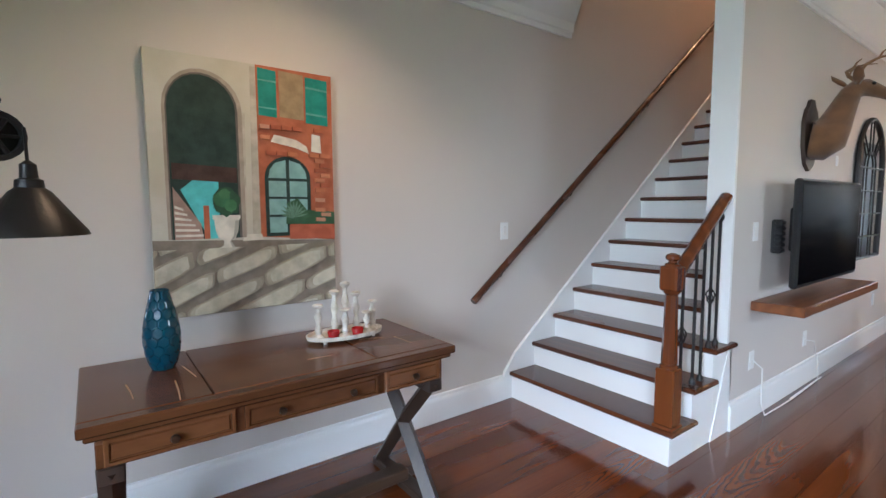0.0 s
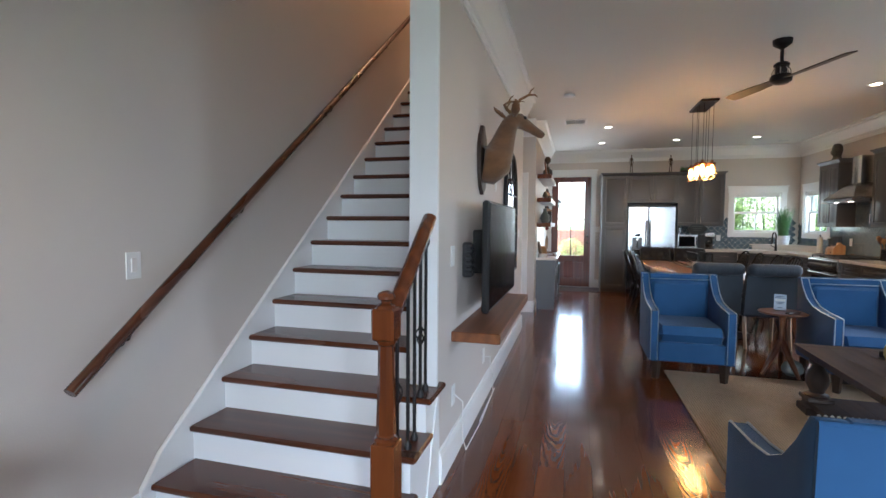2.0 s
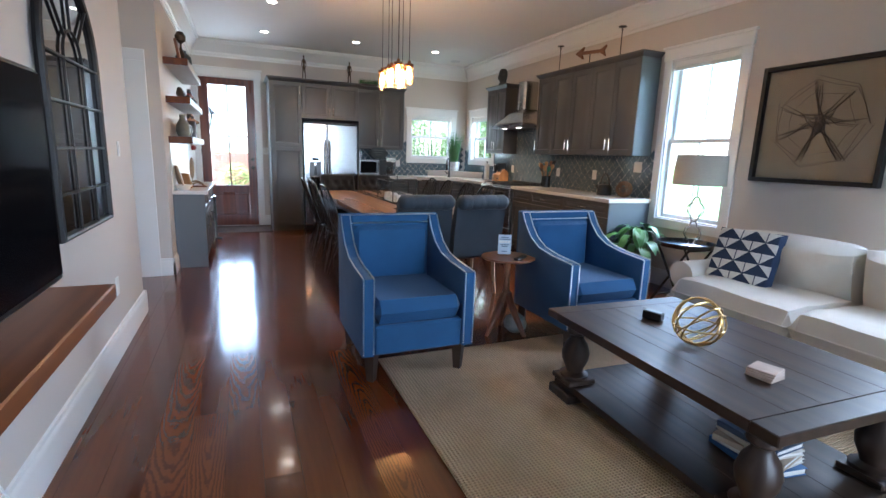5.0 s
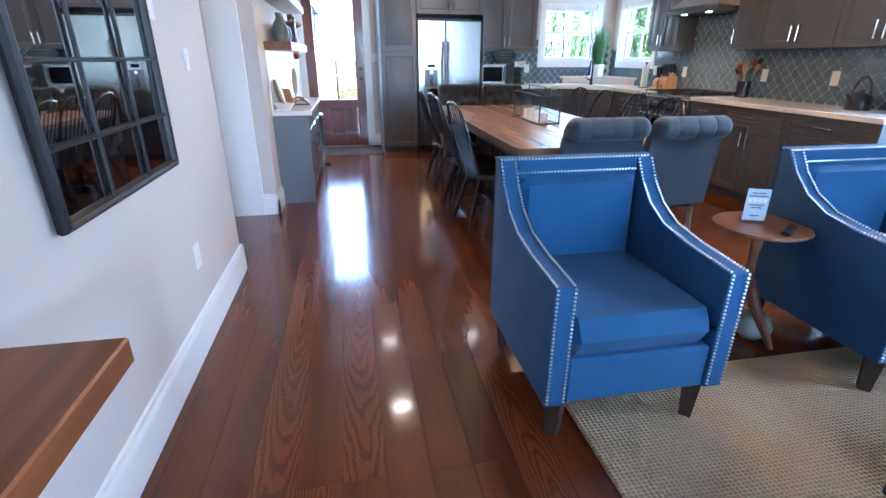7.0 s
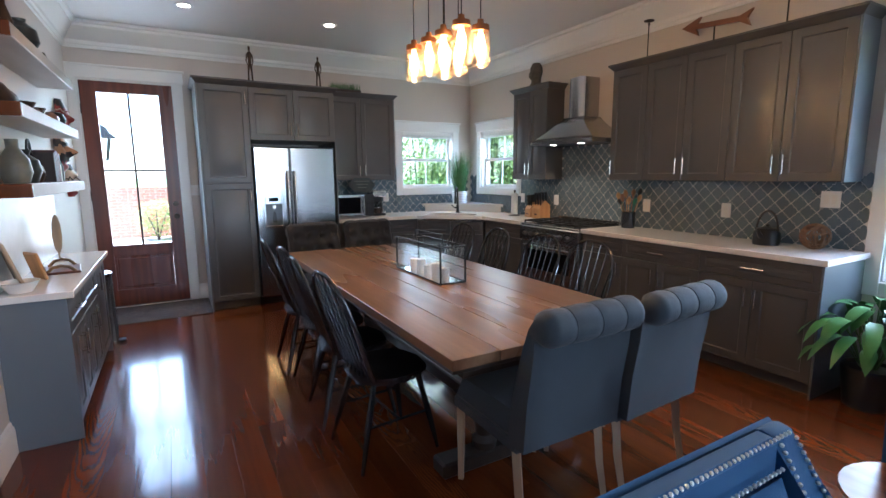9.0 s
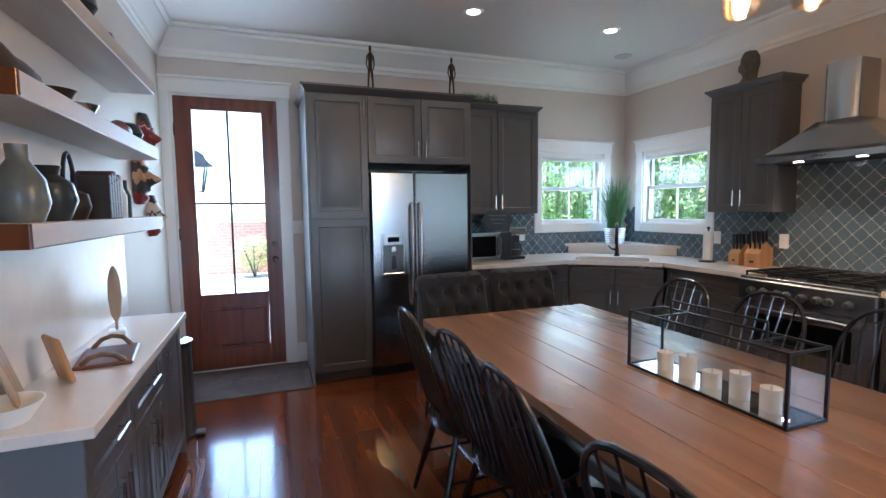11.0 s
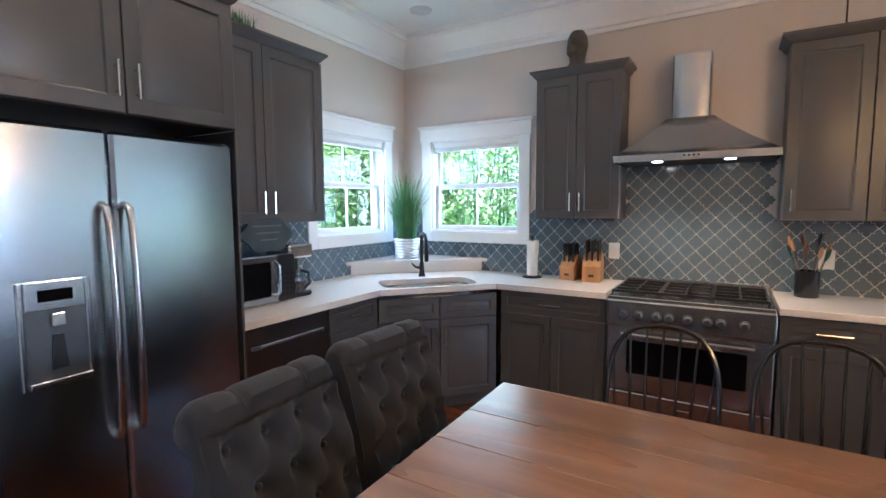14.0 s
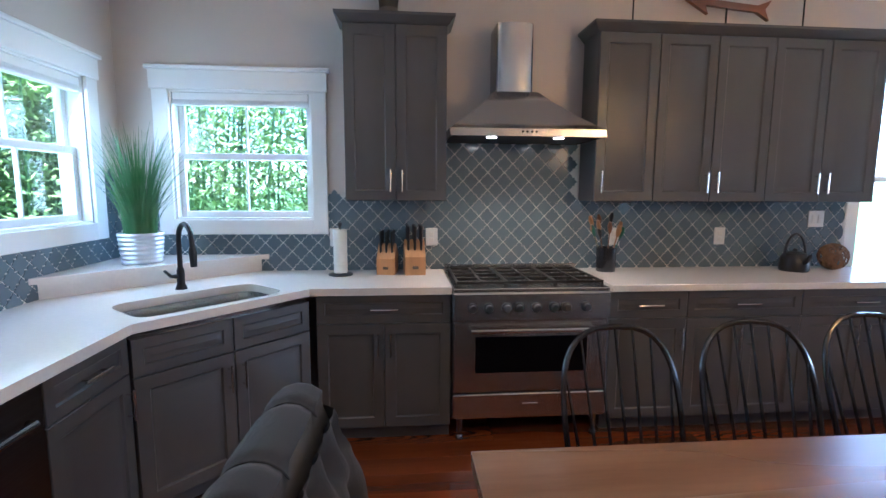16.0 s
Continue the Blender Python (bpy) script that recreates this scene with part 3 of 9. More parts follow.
# ---- windows and doors
def casing(bm, u0, u1, z0, z1, P, w=0.095, sill=True):
    """Flat casing round an opening, a taller head with a cap, in local x (along), y (out of wall, negative), z."""
    t = -0.022
    box(bm, u0 - w, t, z0 - (w if sill else 0), u0, 0, z1, 0.003, P)
    box(bm, u1, t, z0 - (w if sill else 0), u1 + w, 0, z1, 0.003, P)
    box(bm, u0 - w - 0.012, t - 0.006, z1, u1 + w + 0.012, 0, z1 + 0.115, 0.003, P)
    box(bm, u0 - w - 0.028, t - 0.022, z1 + 0.115, u1 + w + 0.028, 0, z1 + 0.14, 0.005, P)
    if sill:
        box(bm, u0 + 0.0005, t, z0 - w, u1 - 0.0005, 0, z0, 0.003, P)
    for a, b, c, d in ((u0, u0 + 0.012, z0, z1), (u1 - 0.012, u1, z0, z1), (u0, u1, z1 - 0.012, z1), (u0, u1, z0, z0 + 0.012)):
        box(bm, a, 0.0, c, b, 0.13, d, 0.001, P)


def sash_window(name, label, P, u0, u1, z0, z1, blind=0.0, mull=True, w=0.095):
    """P takes local x along the wall, +y outwards through it. A double-hung window with casing, two sashes and panes."""
    ob = thing(name, label, "window", kind="structure")
    ob.matrix_basis = P
    bm = BM()
    casing(bm, u0, u1, z0, z1, I4, w)
    part("casing", bm, TRIM, ob)
    a, b, c, d = u0 + 0.012, u1 - 0.012, z0 + 0.012, z1 - 0.012
    zm = (c + d) / 2
    for k, (lo, hi, y) in enumerate(((c, zm + 0.02, 0.055), (zm - 0.02, d, 0.09))):
        bm = BM()
        box(bm, a, y, lo, a + 0.035, y + 0.03, hi, 0.003)
        box(bm, b - 0.035, y, lo, b, y + 0.03, hi, 0.003)
        box(bm, a + 0.035, y, lo, b - 0.035, y + 0.03, lo + 0.04, 0.003)
        box(bm, a + 0.035, y, hi - 0.04, b - 0.035, y + 0.03, hi, 0.003)
        if mull:
            m0 = (a + b) / 2
            box(bm, m0 - 0.0055, y + 0.004, lo + 0.04, m0 + 0.0055, y + 0.026, hi - 0.04, 0.002)
        s = part("sash", bm, TRIM, ob)
        bm = BM()
        box(bm, a + 0.033, y + 0.013, lo + 0.038, b - 0.033, y + 0.017, hi - 0.038, 0.0005)
        g = part("pane", bm, PANE, s)
        g.visible_shadow = False
    if blind:
        bm = BM()
        box(bm, a + 0.004, 0.004, d - blind, b - 0.004, 0.045, d, 0.006)
        for i in range(5):
            box(bm, a + 0.008, 0.002, d - blind - 0.006 - 0.006 * i, b - 0.008, 0.047, d - blind - 0.002 - 0.006 * i, 0.001)
        part("blind", bm, PLATE, ob, "raised white blind")
    return ob


PB = pose(0, RWY, 0, 0, 0, 180)     # local x runs along -X
sash_window("window_1", "white double-hung kitchen window over the counter", PB, -WIN_B[1], -WIN_B[0], WIN_B[2], WIN_B[3], 0.05)
sash_window("window_2", "tall white double-hung living room window", PB, -WIN_C[1], -WIN_C[0], WIN_C[2], WIN_C[3], 0.06)
sash_window("window_3", "tall white double-hung window behind the sofa", PB, -WIN_D[1], -WIN_D[0], WIN_D[2], WIN_D[3], 0.06)
PA = pose(EX, 0, 0, 0, 0, -90)      # local x runs along -Y
sash_window("window_4", "white double-hung kitchen window beside the cabinets", PA, -WIN_A[1], -WIN_A[0], WIN_A[2], WIN_A[3], 0.05)
PF = pose(FX, 0, 0, 0, 0, 90)
sash_window("window_5", "white double-hung front window", PF, FRONT1[0], FRONT1[1], FRONT1[2], FRONT1[3])
sash_window("window_6", "white double-hung front window", PF, FRONT2[0], FRONT2[1], FRONT2[2], FRONT2[3])

# back door: dark red wood with four panes
door = thing("door_1", "closed dark red wooden door with four glass panes", "door", kind="structure")
door.matrix_basis = PA
u0, u1 = -DOOR[1], -DOOR[0]
bm = BM()
casing(bm, u0, u1, 0.0, DOOR[3], I4, 0.09, sill=False)
part("casing", bm, TRIM, door, "white door casing")
bm = BM()
box(bm, u0 + 0.0005, 0.001, 0.021, u0 + 0.0155, 0.158, 2.459, 0.001)
box(bm, u1 - 0.0155, 0.001, 0.021, u1 - 0.0005, 0.158, 2.459, 0.001)
box(bm, u0 + 0.016, 0.001, 2.441, u1 - 0.016, 0.158, 2.459, 0.001)
box(bm, u0 + 0.016, 0.056, 0.021, u0 + 0.03, 0.07, 2.44, 0.001)
box(bm, u1 - 0.03, 0.056, 0.021, u1 - 0.016, 0.07, 2.44, 0.001)
part("jamb", bm, TRIM, door, "white door jamb")
bm = BM()
box(bm, u0 + 0.0005, 0.001, 0.0, u1 - 0.0005, 0.158, 0.0195, 0.002)
box(bm, u0 + 0.017, 0.056, 0.0195, u1 - 0.017, 0.07, 0.034, 0.002)
part("threshold", bm, DARKW, door, "dark wooden threshold")
a, b, y0, y1 = u0 + 0.016, u1 - 0.016, 0.012, 0.055
gz0, gz1, gx0, gx1 = 0.70, 2.33, u0 + 0.155, u1 - 0.150
bm = BM()
box(bm, a, y0, 0.02, gx0, y1, 2.44, 0.003)
box(bm, gx1, y0, 0.02, b, y1, 2.44, 0.003)
box(bm, gx0, y0, gz1, gx1, y1, 2.44, 0.003)
box(bm, gx0, y0, 0.58, gx1, y1, gz0, 0.003)
box(bm, gx0, y0, 0.02, gx1, y1, 0.20, 0.003)
part("frame", bm, DOORW, door)
bm = BM()
panel(bm, gx1 - gx0 - 0.002, 0.378, 0.03, 0.02, None, gx0 + 0.001, 0.201, y0 + 0.008)
part("panel", bm, DOORW, door)
bm = BM()
gm = (gx0 + gx1) / 2
box(bm, gm - 0.010, y0 + 0.004, gz0, gm + 0.010, y1 - 0.004, gz1, 0.003)
box(bm, gx0, y0 + 0.005, 1.505, gx1, y1 - 0.005, 1.525, 0.003)
part("muntin", bm, DARKT, door)
for xa, xb in ((gx0, gm - 0.010), (gm + 0.010, gx1)):
    for za, zb in ((gz0, 1.505), (1.525, gz1)):
        bm = BM()
        box(bm, xa, 0.030, za, xb, 0.034, zb, 0.0005)
        part("pane", bm, PANE, door).visible_shadow = False
bm = BM()
M = pose(b - 0.06, y0, 1.0, 90)
lathe(bm, [(0, 0), (0.03, 0), (0.03, 0.008), (0.012, 0.012), (0.012, 0.035), (0.026, 0.045), (0.028, 0.06), (0.015, 0.07), (0, 0.07)], 14, m=M)
part("door_knob", bm, BRONZE, door)
bm = BM()
lathe(bm, [(0, 0), (0.028, 0), (0.028, 0.012), (0.02, 0.02), (0, 0.02)], 14, m=pose(b - 0.06, y0, 1.14, 90))
part("deadbolt", bm, BRONZE, door)
for z in (0.3, 1.25, 2.15):
    bm = BM()
    lathe(bm, [(0, z - 0.05), (0.008, z - 0.05), (0.008, z + 0.05), (0, z + 0.05)], 8, a - 0.004, y0 - 0.004)
    part("hinge", bm, BRONZE, door)

# hall door: white panelled
hall = thing("door_2", "closed white panelled hall door", "door", kind="structure")
hall.matrix_basis = pose(9.25, 0, 0, 0, 0, -90)
bm = BM()
box(bm, -2.105, -0.026, 0, -1.85, 0, 2.10, 0.004)
box(bm, -2.985, -0.02, 0, -2.90, 0, 2.10, 0.004)
box(bm, -2.985, -0.022, 2.10, -1.85, 0, 2.2, 0.004)
part("casing", bm, TRIM, hall)
bm = BM()
box(bm, -2.88, 0.02, 0.01, -2.115, 0.05, 2.10, 0.002)
part("slab", bm, TRIM, hall)
for k in range(6):
    bm = BM()
    panel(bm, 0.62, 0.25, 0.012, 0.02, None, -2.81, 0.16 + k * 0.315, 0.009)
    part("panel", bm, TRIM, hall)
wall("wall_hall_side", "plain grey wall under the stairs", [(7.9, TVY + 0.13, 0, 8.03, WY - 0.38, CH)])

# ---- lamps
def spot(name, x, y, z, watts, color, size=120, r=0.05):
    l = new(name, bpy.data.lights.new(name, "SPOT"))
    l.data.energy, l.data.color, l.data.spot_size, l.data.spot_blend, l.data.shadow_soft_size = watts, color, radians(size), 0.7, r
    l.matrix_basis = pose(x, y, z)
    return l


WARM = (1.0, 0.66, 0.38)
first = None
for x, y in ((10.05, 0.64), (11.62, 0.66), (11.58, -0.68), (11.57, -2.0), (8.23, -2.1)):
    if first is None:
        first = thing("downlight", "lit round recessed ceiling downlight", "ceiling light", x, y, CH, group="ceiling downlights")
        bm = BM()
        lathe(bm, [(0.052, -0.002), (0.056, -0.006), (0.078, -0.006), (0.082, 0.0), (0.05, 0.0)], 20)
        part("ring", bm, PLATE, first)
        bm = BM()
        lathe(bm, [(0, -0.004), (0.05, -0.004), (0.05, -0.001), (0, -0.001)], 20)
        part("lens", bm, CAN, first)
    else:
        copy_thing(first, pose(x, y, CH))
    spot("downlight_beam", x, y, CH - 0.03, CANW, WARM)
bm = BM()
lathe(bm, [(0.045, -0.002), (0.05, -0.008), (0.085, -0.008), (0.09, 0.0), (0.04, 0.0)], 20, 12.12, -2.61)
off = solid("ceiling_speaker", bm, GALV, "small round grey fitting in white ceiling", "ceiling fitting", m=pose(0, 0, CH))
st = new("stair_lamp", bpy.data.lights.new("stair_lamp", "POINT"))
st.data.energy, st.data.color, st.data.shadow_soft_size = 5, (1.0, 0.55, 0.28), 0.12
st.matrix_basis = pose(6.6, 2.45, 5.2)
bm = BM()
lathe(bm, [(0, 0), (0.14, 0), (0.13, -0.05), (0.08, -0.09), (0, -0.1)], 18)
solid("stair_ceiling_lamp", bm, PLATE, "round white flush lamp over the stairs", "ceiling light", m=pose(6.6, 2.45, 5.599))
# warm cans over the console and the stair end
for x, y, k in ((1.8, 2.15, 3.3), (4.55, 1.15, 0.4)):
    spot("downlight_beam", x, y, CH - 0.03, CANW * k, WARM)
    copy_thing(first, pose(x, y, CH))
# daylight of the front windows
for f in (FRONT1, FRONT2):
    l = new("front_window_light", bpy.data.lights.new("front_window_light", "AREA"))
    l.data.shape, l.data.size, l.data.size_y, l.data.energy, l.data.color = "RECTANGLE", f[1] - f[0] - 0.1, f[3] - f[2] - 0.1, FRONTW, (0.86, 0.93, 1.0)
    l.matrix_basis = look((FX - 0.13, (f[0] + f[1]) / 2, (f[2] + f[3]) / 2), (0.8, (f[0] + f[1]) / 2 + 0.7, 0.0))
    l.data.spread = radians(94)

# daylight of the kitchen windows and the back door
for place, aim, wide, high, watts in (
        ((EX + 0.15, (WIN_A[0] + WIN_A[1]) / 2, (WIN_A[2] + WIN_A[3]) / 2), (EX - 1.5, (WIN_A[0] + WIN_A[1]) / 2, 0.9), 0.8, 0.76, 0.85),
        (((WIN_B[0] + WIN_B[1]) / 2, RWY - 0.15, (WIN_B[2] + WIN_B[3]) / 2), ((WIN_B[0] + WIN_B[1]) / 2, RWY + 1.5, 0.9), 0.8, 0.76, 0.85),
        ((EX + 0.17, (DOOR[0] + DOOR[1]) / 2, 1.52), (EX - 3, (DOOR[0] + DOOR[1]) / 2, 1.0), 0.55, 1.6, 1.9)):
    l = new("back_window_light", bpy.data.lights.new("back_window_light", "AREA"))
    l.data.shape, l.data.size, l.data.size_y, l.data.energy, l.data.color = "RECTANGLE", wide, high, watts, (0.92, 0.97, 1.0)
    l.matrix_basis = look(place, aim)
for w in (WIN_C, WIN_D):
    l = new("side_window_light", bpy.data.lights.new("side_window_light", "AREA"))
    l.data.shape, l.data.size, l.data.size_y, l.data.energy, l.data.color = "RECTANGLE", w[1] - w[0], w[3] - w[2], SIDEW, (0.84, 0.92, 1.0)
    l.matrix_basis = look(((w[0] + w[1]) / 2, RWY - 0.175, (w[2] + w[3]) / 2), ((w[0] + w[1]) / 2, -1.4, 0.2))
    l.data.spread = radians(100)

# ---- staircase
stairs = thing("staircase", "white-riser staircase with dark red wooden treads", "staircase", 3.375, 0, 0.004, kind="structure")
RISE, RUN, STEPS = 0.1775, 0.228, 17
for i in range(STEPS):
    ya = TVY - 0.0 if i < 3 else TVY + 0.131
    za, xa = RISE * i + 0.0, RUN * i
    bm = BM()
    box(bm, xa, ya, za, xa + 0.018, WY - 0.001, za + RISE - 0.03 + 0.02, 0.001)
    part("riser", bm, TRIM, stairs)
    bm = BM()
    yb = TVY - 0.035 if i < 3 else TVY + 0.131
    box(bm, xa - 0.035, yb, za + RISE - 0.008, xa + RUN + 0.016, WY - 0.02, za + RISE + 0.022, 0.009)
    part("tread", bm, TREAD, stairs)
bm = BM()
for i in range(3):
    box(bm, RUN * i + 0.018, TVY, 0, RUN * (i + 1) + 0.018 if i < 2 else 0.70, TVY + 0.02, RISE * (i + 1) - 0.01, 0.001)
part("side_board", bm, TRIM, stairs)
bm = BM()
prism(bm, [(-0.075, 0), (0.0, 0), (0.10, 0), (STEPS * RUN, STEPS * RISE - 0.05), (STEPS * RUN, STEPS * RISE + 0.30), (0.03, 0.315), (-0.075, 0.18)], 0.018, pose(0, WY - 0.019, 0))
tube(bm, [(-0.075, WY - 0.016, 0.19), (0.03, WY - 0.016, 0.322), (STEPS * RUN, WY - 0.016, STEPS * RISE + 0.305)], 0.013, 8)
part("skirt_board", bm, TRIM, stairs)
bm = BM()
prism(bm, [(0.45, 0.0), (0.68, 0.0), (0.68, 0.18), (0.66, 0.55), (0.60, 0.42)], 0.006, pose(0, TVY - 0.0065, 0))
part("apron_board", bm, TRIM, stairs)

# newel post and sloping rail with iron balusters
rail = thing("stair_rail", "reddish wooden newel post, rail and black iron balusters", "stair railing", 3.40, TVY + 0.03, 0.004 + RISE + 0.022)
bm = BM()
box(bm, -0.058, -0.058, 0, 0.058, 0.058, 0.022, 0.007)
box(bm, -0.049, -0.049, 0.022, 0.049, 0.049, 0.325, 0.005)
lathe(bm, [(0.046, 0.325), (0.048, 0.338), (0.036, 0.346), (0.042, 0.356), (0.036, 0.366)], 18)
rows = []
for z, w in ((0.36, 0.037), (0.40, 0.036), (0.60, 0.031), (0.69, 0.030), (0.712, 0.028), (0.722, 0.038), (0.735, 0.044)):
    c = w * 0.42
    rows.append([bm.verts.new((px, py, z)) for px, py in ((w, -c), (w, c), (c, w), (-c, w), (-w, c), (-w, -c), (-c, -w), (c, -w))])
for a, b in zip(rows, rows[1:]):
    for k in range(8):
        bm.faces.new([a[k], a[(k + 1) % 8], b[(k + 1) % 8], b[k]])
bm.faces.new(rows[0])
bm.faces.new(rows[-1])
box(bm, -0.047, -0.047, 0.735, 0.047, 0.047, 0.862, 0.009)
lathe(bm, [(0.04, 0.862), (0.036, 0.872), (0.020, 0.880), (0.022, 0.888), (0.034, 0.897), (0.036, 0.908), (0.030, 0.920), (0.012, 0.928), (0, 0.929)], 18)
part("newel_post", bm, CHERRY, rail)
bm = BM()
sl = RISE / RUN
tube(bm, [(0.03, 0, 0.795), (0.10, 0, 0.85), (0.575, 0, 0.85 + 0.475 * sl)], 0.036, 12, flat=0.85)
part("handrail", bm, CHERRY, rail)
for k, xx in enumerate((0.12, 0.255, 0.345, 0.43, 0.515)):
    zb = RISE if xx < 0.38 else 2 * RISE
    zt = 0.82 + (xx - 0.10) * sl
    bm = BM()
    box(bm, xx - 0.0065, -0.0065, zb, xx + 0.0065, 0.0065, zt, 0.001)
    lathe(bm, [(0.018, zb), (0.018, zb + 0.015), (0.009, zb + 0.035)], 10, xx)
    if k in (0, 3):
        zc = zb + 0.3
        for q in range(4):
            tube(bm, [(xx + 0.024 * math.sin(math.pi * s / 8) * math.cos(q * math.pi / 2 + s * 0.4), 0.024 * math.sin(math.pi * s / 8) * math.sin(q * math.pi / 2 + s * 0.4), zc - 0.05 + 0.1 * s / 8) for s in range(9)], 0.004, 5)
    elif k == 4:
        lathe(bm, [(0.007, zt - 0.07), (0.017, zt - 0.055), (0.02, zt - 0.04), (0.017, zt - 0.025), (0.007, zt - 0.01)], 10, xx)
    else:
        for s in range(10):
            lathe(bm, [(0.0075, zb + 0.12 + 0.03 * s), (0.0095, zb + 0.135 + 0.03 * s), (0.0075, zb + 0.15 + 0.03 * s)], 6, xx)
    part("baluster", bm, BLACKM, rail, "black twisted iron baluster")
hr = thing("wall_handrail", "brown wooden handrail bracketed to the stair wall", "handrail", 2.97, WY - 0.07, 0.76)
bm = BM()
ks = (3.14 - 0.76) / (6.06 - 2.97)
tube(bm, [(0, 0, 0), (4.2, 0, 4.2 * ks)], 0.024, 12)
part("rail", bm, RAILW, hr)
for xx in (0.26, 0.98, 2.0, 3.1):
    bm = BM()
    tube(bm, [(xx, 0, xx * ks - 0.02), (xx, 0.02, xx * ks - 0.06), (xx, 0.068, xx * ks - 0.075)], 0.007, 8)
    lathe(bm, [(0, 0), (0.025, 0), (0.02, 0.01), (0, 0.01)], 10, m=pose(xx, 0.069, xx * ks - 0.075, 90))
    part("bracket", bm, BRONZE, hr)


# ---- small wall plates
def plate(name, label, x, y, z, rz, w=0.075, h=0.118, slots=1, outlet=False):
    ob = thing(name, label, "outlet" if outlet else "switch", x, y, z, rz, group="wall plates")
    bm = BM()
    box(bm, -w / 2, -0.006, -h / 2, w / 2, 0, h / 2, 0.003)
    part("cover", bm, PLATE, ob)
    for i in range(slots):
        cx = (i - (slots - 1) / 2) * 0.046
        bm = BM()
        if outlet:
            for dz in (-0.02, 0.02):
                box(bm, cx - 0.014, -0.009, dz - 0.014, cx + 0.014, -0.005, dz + 0.014, 0.003)
        else:
            box(bm, cx - 0.014, -0.010, -0.03, cx + 0.014, -0.005, 0.03, 0.002)
        part("rocker" if not outlet else "socket", bm, WHITEC, ob)
    return ob


plate("light_switch", "white rocker switch beside the stair rail", 3.305, WY, 1.205, 0)
plate("light_switch", "white rocker switch on the television wall", 4.32, TVY, 1.21, 0)
plate("wall_outlet", "white outlet plate with plugged white cable", 4.36, TVY, 0.385, 0, outlet=True)
plate("wall_outlet", "white outlet plate below the floating shelf", 5.33, TVY, 0.36, 0, outlet=True)
plate("wall_outlet", "white outlet plate near wall end", 7.24, TVY, 0.43, 0, outlet=True)
plate("thermostat", "small white thermostat beside the mirror", 7.26, TVY, 1.49, 0, 0.09, 0.11)
plate("wall_sensor", "small white wall sensor near wall end", 7.62, TVY, 1.285, 0, 0.06, 0.10)
plate("light_switch", "small white switch near the deer mount", 5.82, TVY, 1.72, 0, 0.05, 0.08)
plate("light_switch", "wide white triple switch beside the pantry", EX, 0.645, 1.29, -90, 0.15, 0.118, 3)
plate("wall_outlet", "white outlet on blue tile", 11.36, RWY + 0.012, 1.14, 180, 0.075, 0.118, outlet=True)
plate("wall_outlet", "white outlet on blue tile beside knife blocks", 10.73, RWY + 0.012, 1.14, 180, 0.08, 0.12, outlet=True)
plate("wall_outlet", "white outlet on blue tile behind utensils", 9.47, RWY + 0.012, 1.14, 180, 0.08, 0.12, outlet=True)
plate("wall_outlet", "white outlet on blue tile near the kettle", 8.70, RWY + 0.012, 1.14, 180, 0.08, 0.12, outlet=True)
plate("light_switch", "white double switch under cabinet end", 7.98, RWY + 0.012, 1.26, 180, 0.12, 0.118, 2)
plate("wall_outlet", "white outlet on blue tile beside microwave", EX - 0.012, -1.72, 1.14, -90, 0.08, 0.12, outlet=True)
plate("light_switch", "white double switch on shelf wall", 9.62, KY, 1.19, 0, 0.12, 0.118, 2)
bm = BM()
tube(bm, [(4.37, TVY - 0.012, 0.38), (4.41, TVY - 0.05, 0.33), (4.42, TVY - 0.05, 0.1), (4.46, TVY - 0.06, 0.012), (4.9, TVY - 0.07, 0.012), (5.6, TVY - 0.05, 0.012)], 0.004, 6)
tube(bm, [(5.33, TVY - 0.012, 0.35), (5.42, TVY - 0.04, 0.33), (5.5, TVY - 0.03, 0.22), (5.5, TVY - 0.045, 0.19), (5.52, TVY - 0.05, 0.012), (4.9, TVY - 0.06, 0.012)], 0.004, 6)
solid("power_cable", bm, PLATE, "thin white cable lying along baseboard", "cable")

# ---- television wall
shelf = thing("floating_shelf", "thick brown wooden floating shelf under the television", "shelf", 4.31, TVY, 0.714)
bm = BM()
box(bm, 0, -0.285, 0, 1.62, 0, 0.060, 0.005)
part("board", bm, SHELFW, shelf)
tv = thing("television", "large black flat television with switched-off screen", "television", 5.08, TVY, 0.855)
bm = BM()
box(bm, -0.62, -0.19, 0.0, 0.62, -0.145, 0.68, 0.012)
box(bm, -0.45, -0.15, 0.08, 0.45, -0.11, 0.56, 0.02)
part("casing", bm, BLACKP, tv)
bm = BM()
box(bm, -0.607, -0.1925, 0.025, 0.607, -0.188, 0.665, 0.001)
part("screen", bm, SCREEN, tv, "dark glossy screen")
bm = BM()
box(bm, -0.2, -0.12, 0.2, 0.2, -0.001, 0.5, 0.01)
part("wall_mount", bm, BLACKM, tv)
spk = thing("black_speaker", "small ribbed black speaker on the wall", "speaker", 4.59, TVY, 1.06)
bm = BM()
box(bm, -0.025, -0.06, 0.0, 0.025, -0.001, 0.22, 0.01)
part("cabinet", bm, BLACKP, spk)
for i in range(6):
    bm = BM()
    box(bm, -0.03, -0.07, 0.005 + 0.036 * i, 0.03, -0.02, 0.032 + 0.036 * i, 0.008)
    part("rib", bm, BLACKP, spk)
mir = thing("arched_mirror", "tall arched window-pane mirror with black frame", "mirror", 6.71, TVY, 0.88)
W, HS = 0.43, 0.82


def arch(w, hs, n=14, e=0.0):
    return [(-w, -0 + e), (w, 0 + e), *[(w * math.cos(math.pi * i / n), hs + w * math.sin(math.pi * i / n)) for i in range(n + 1)]]


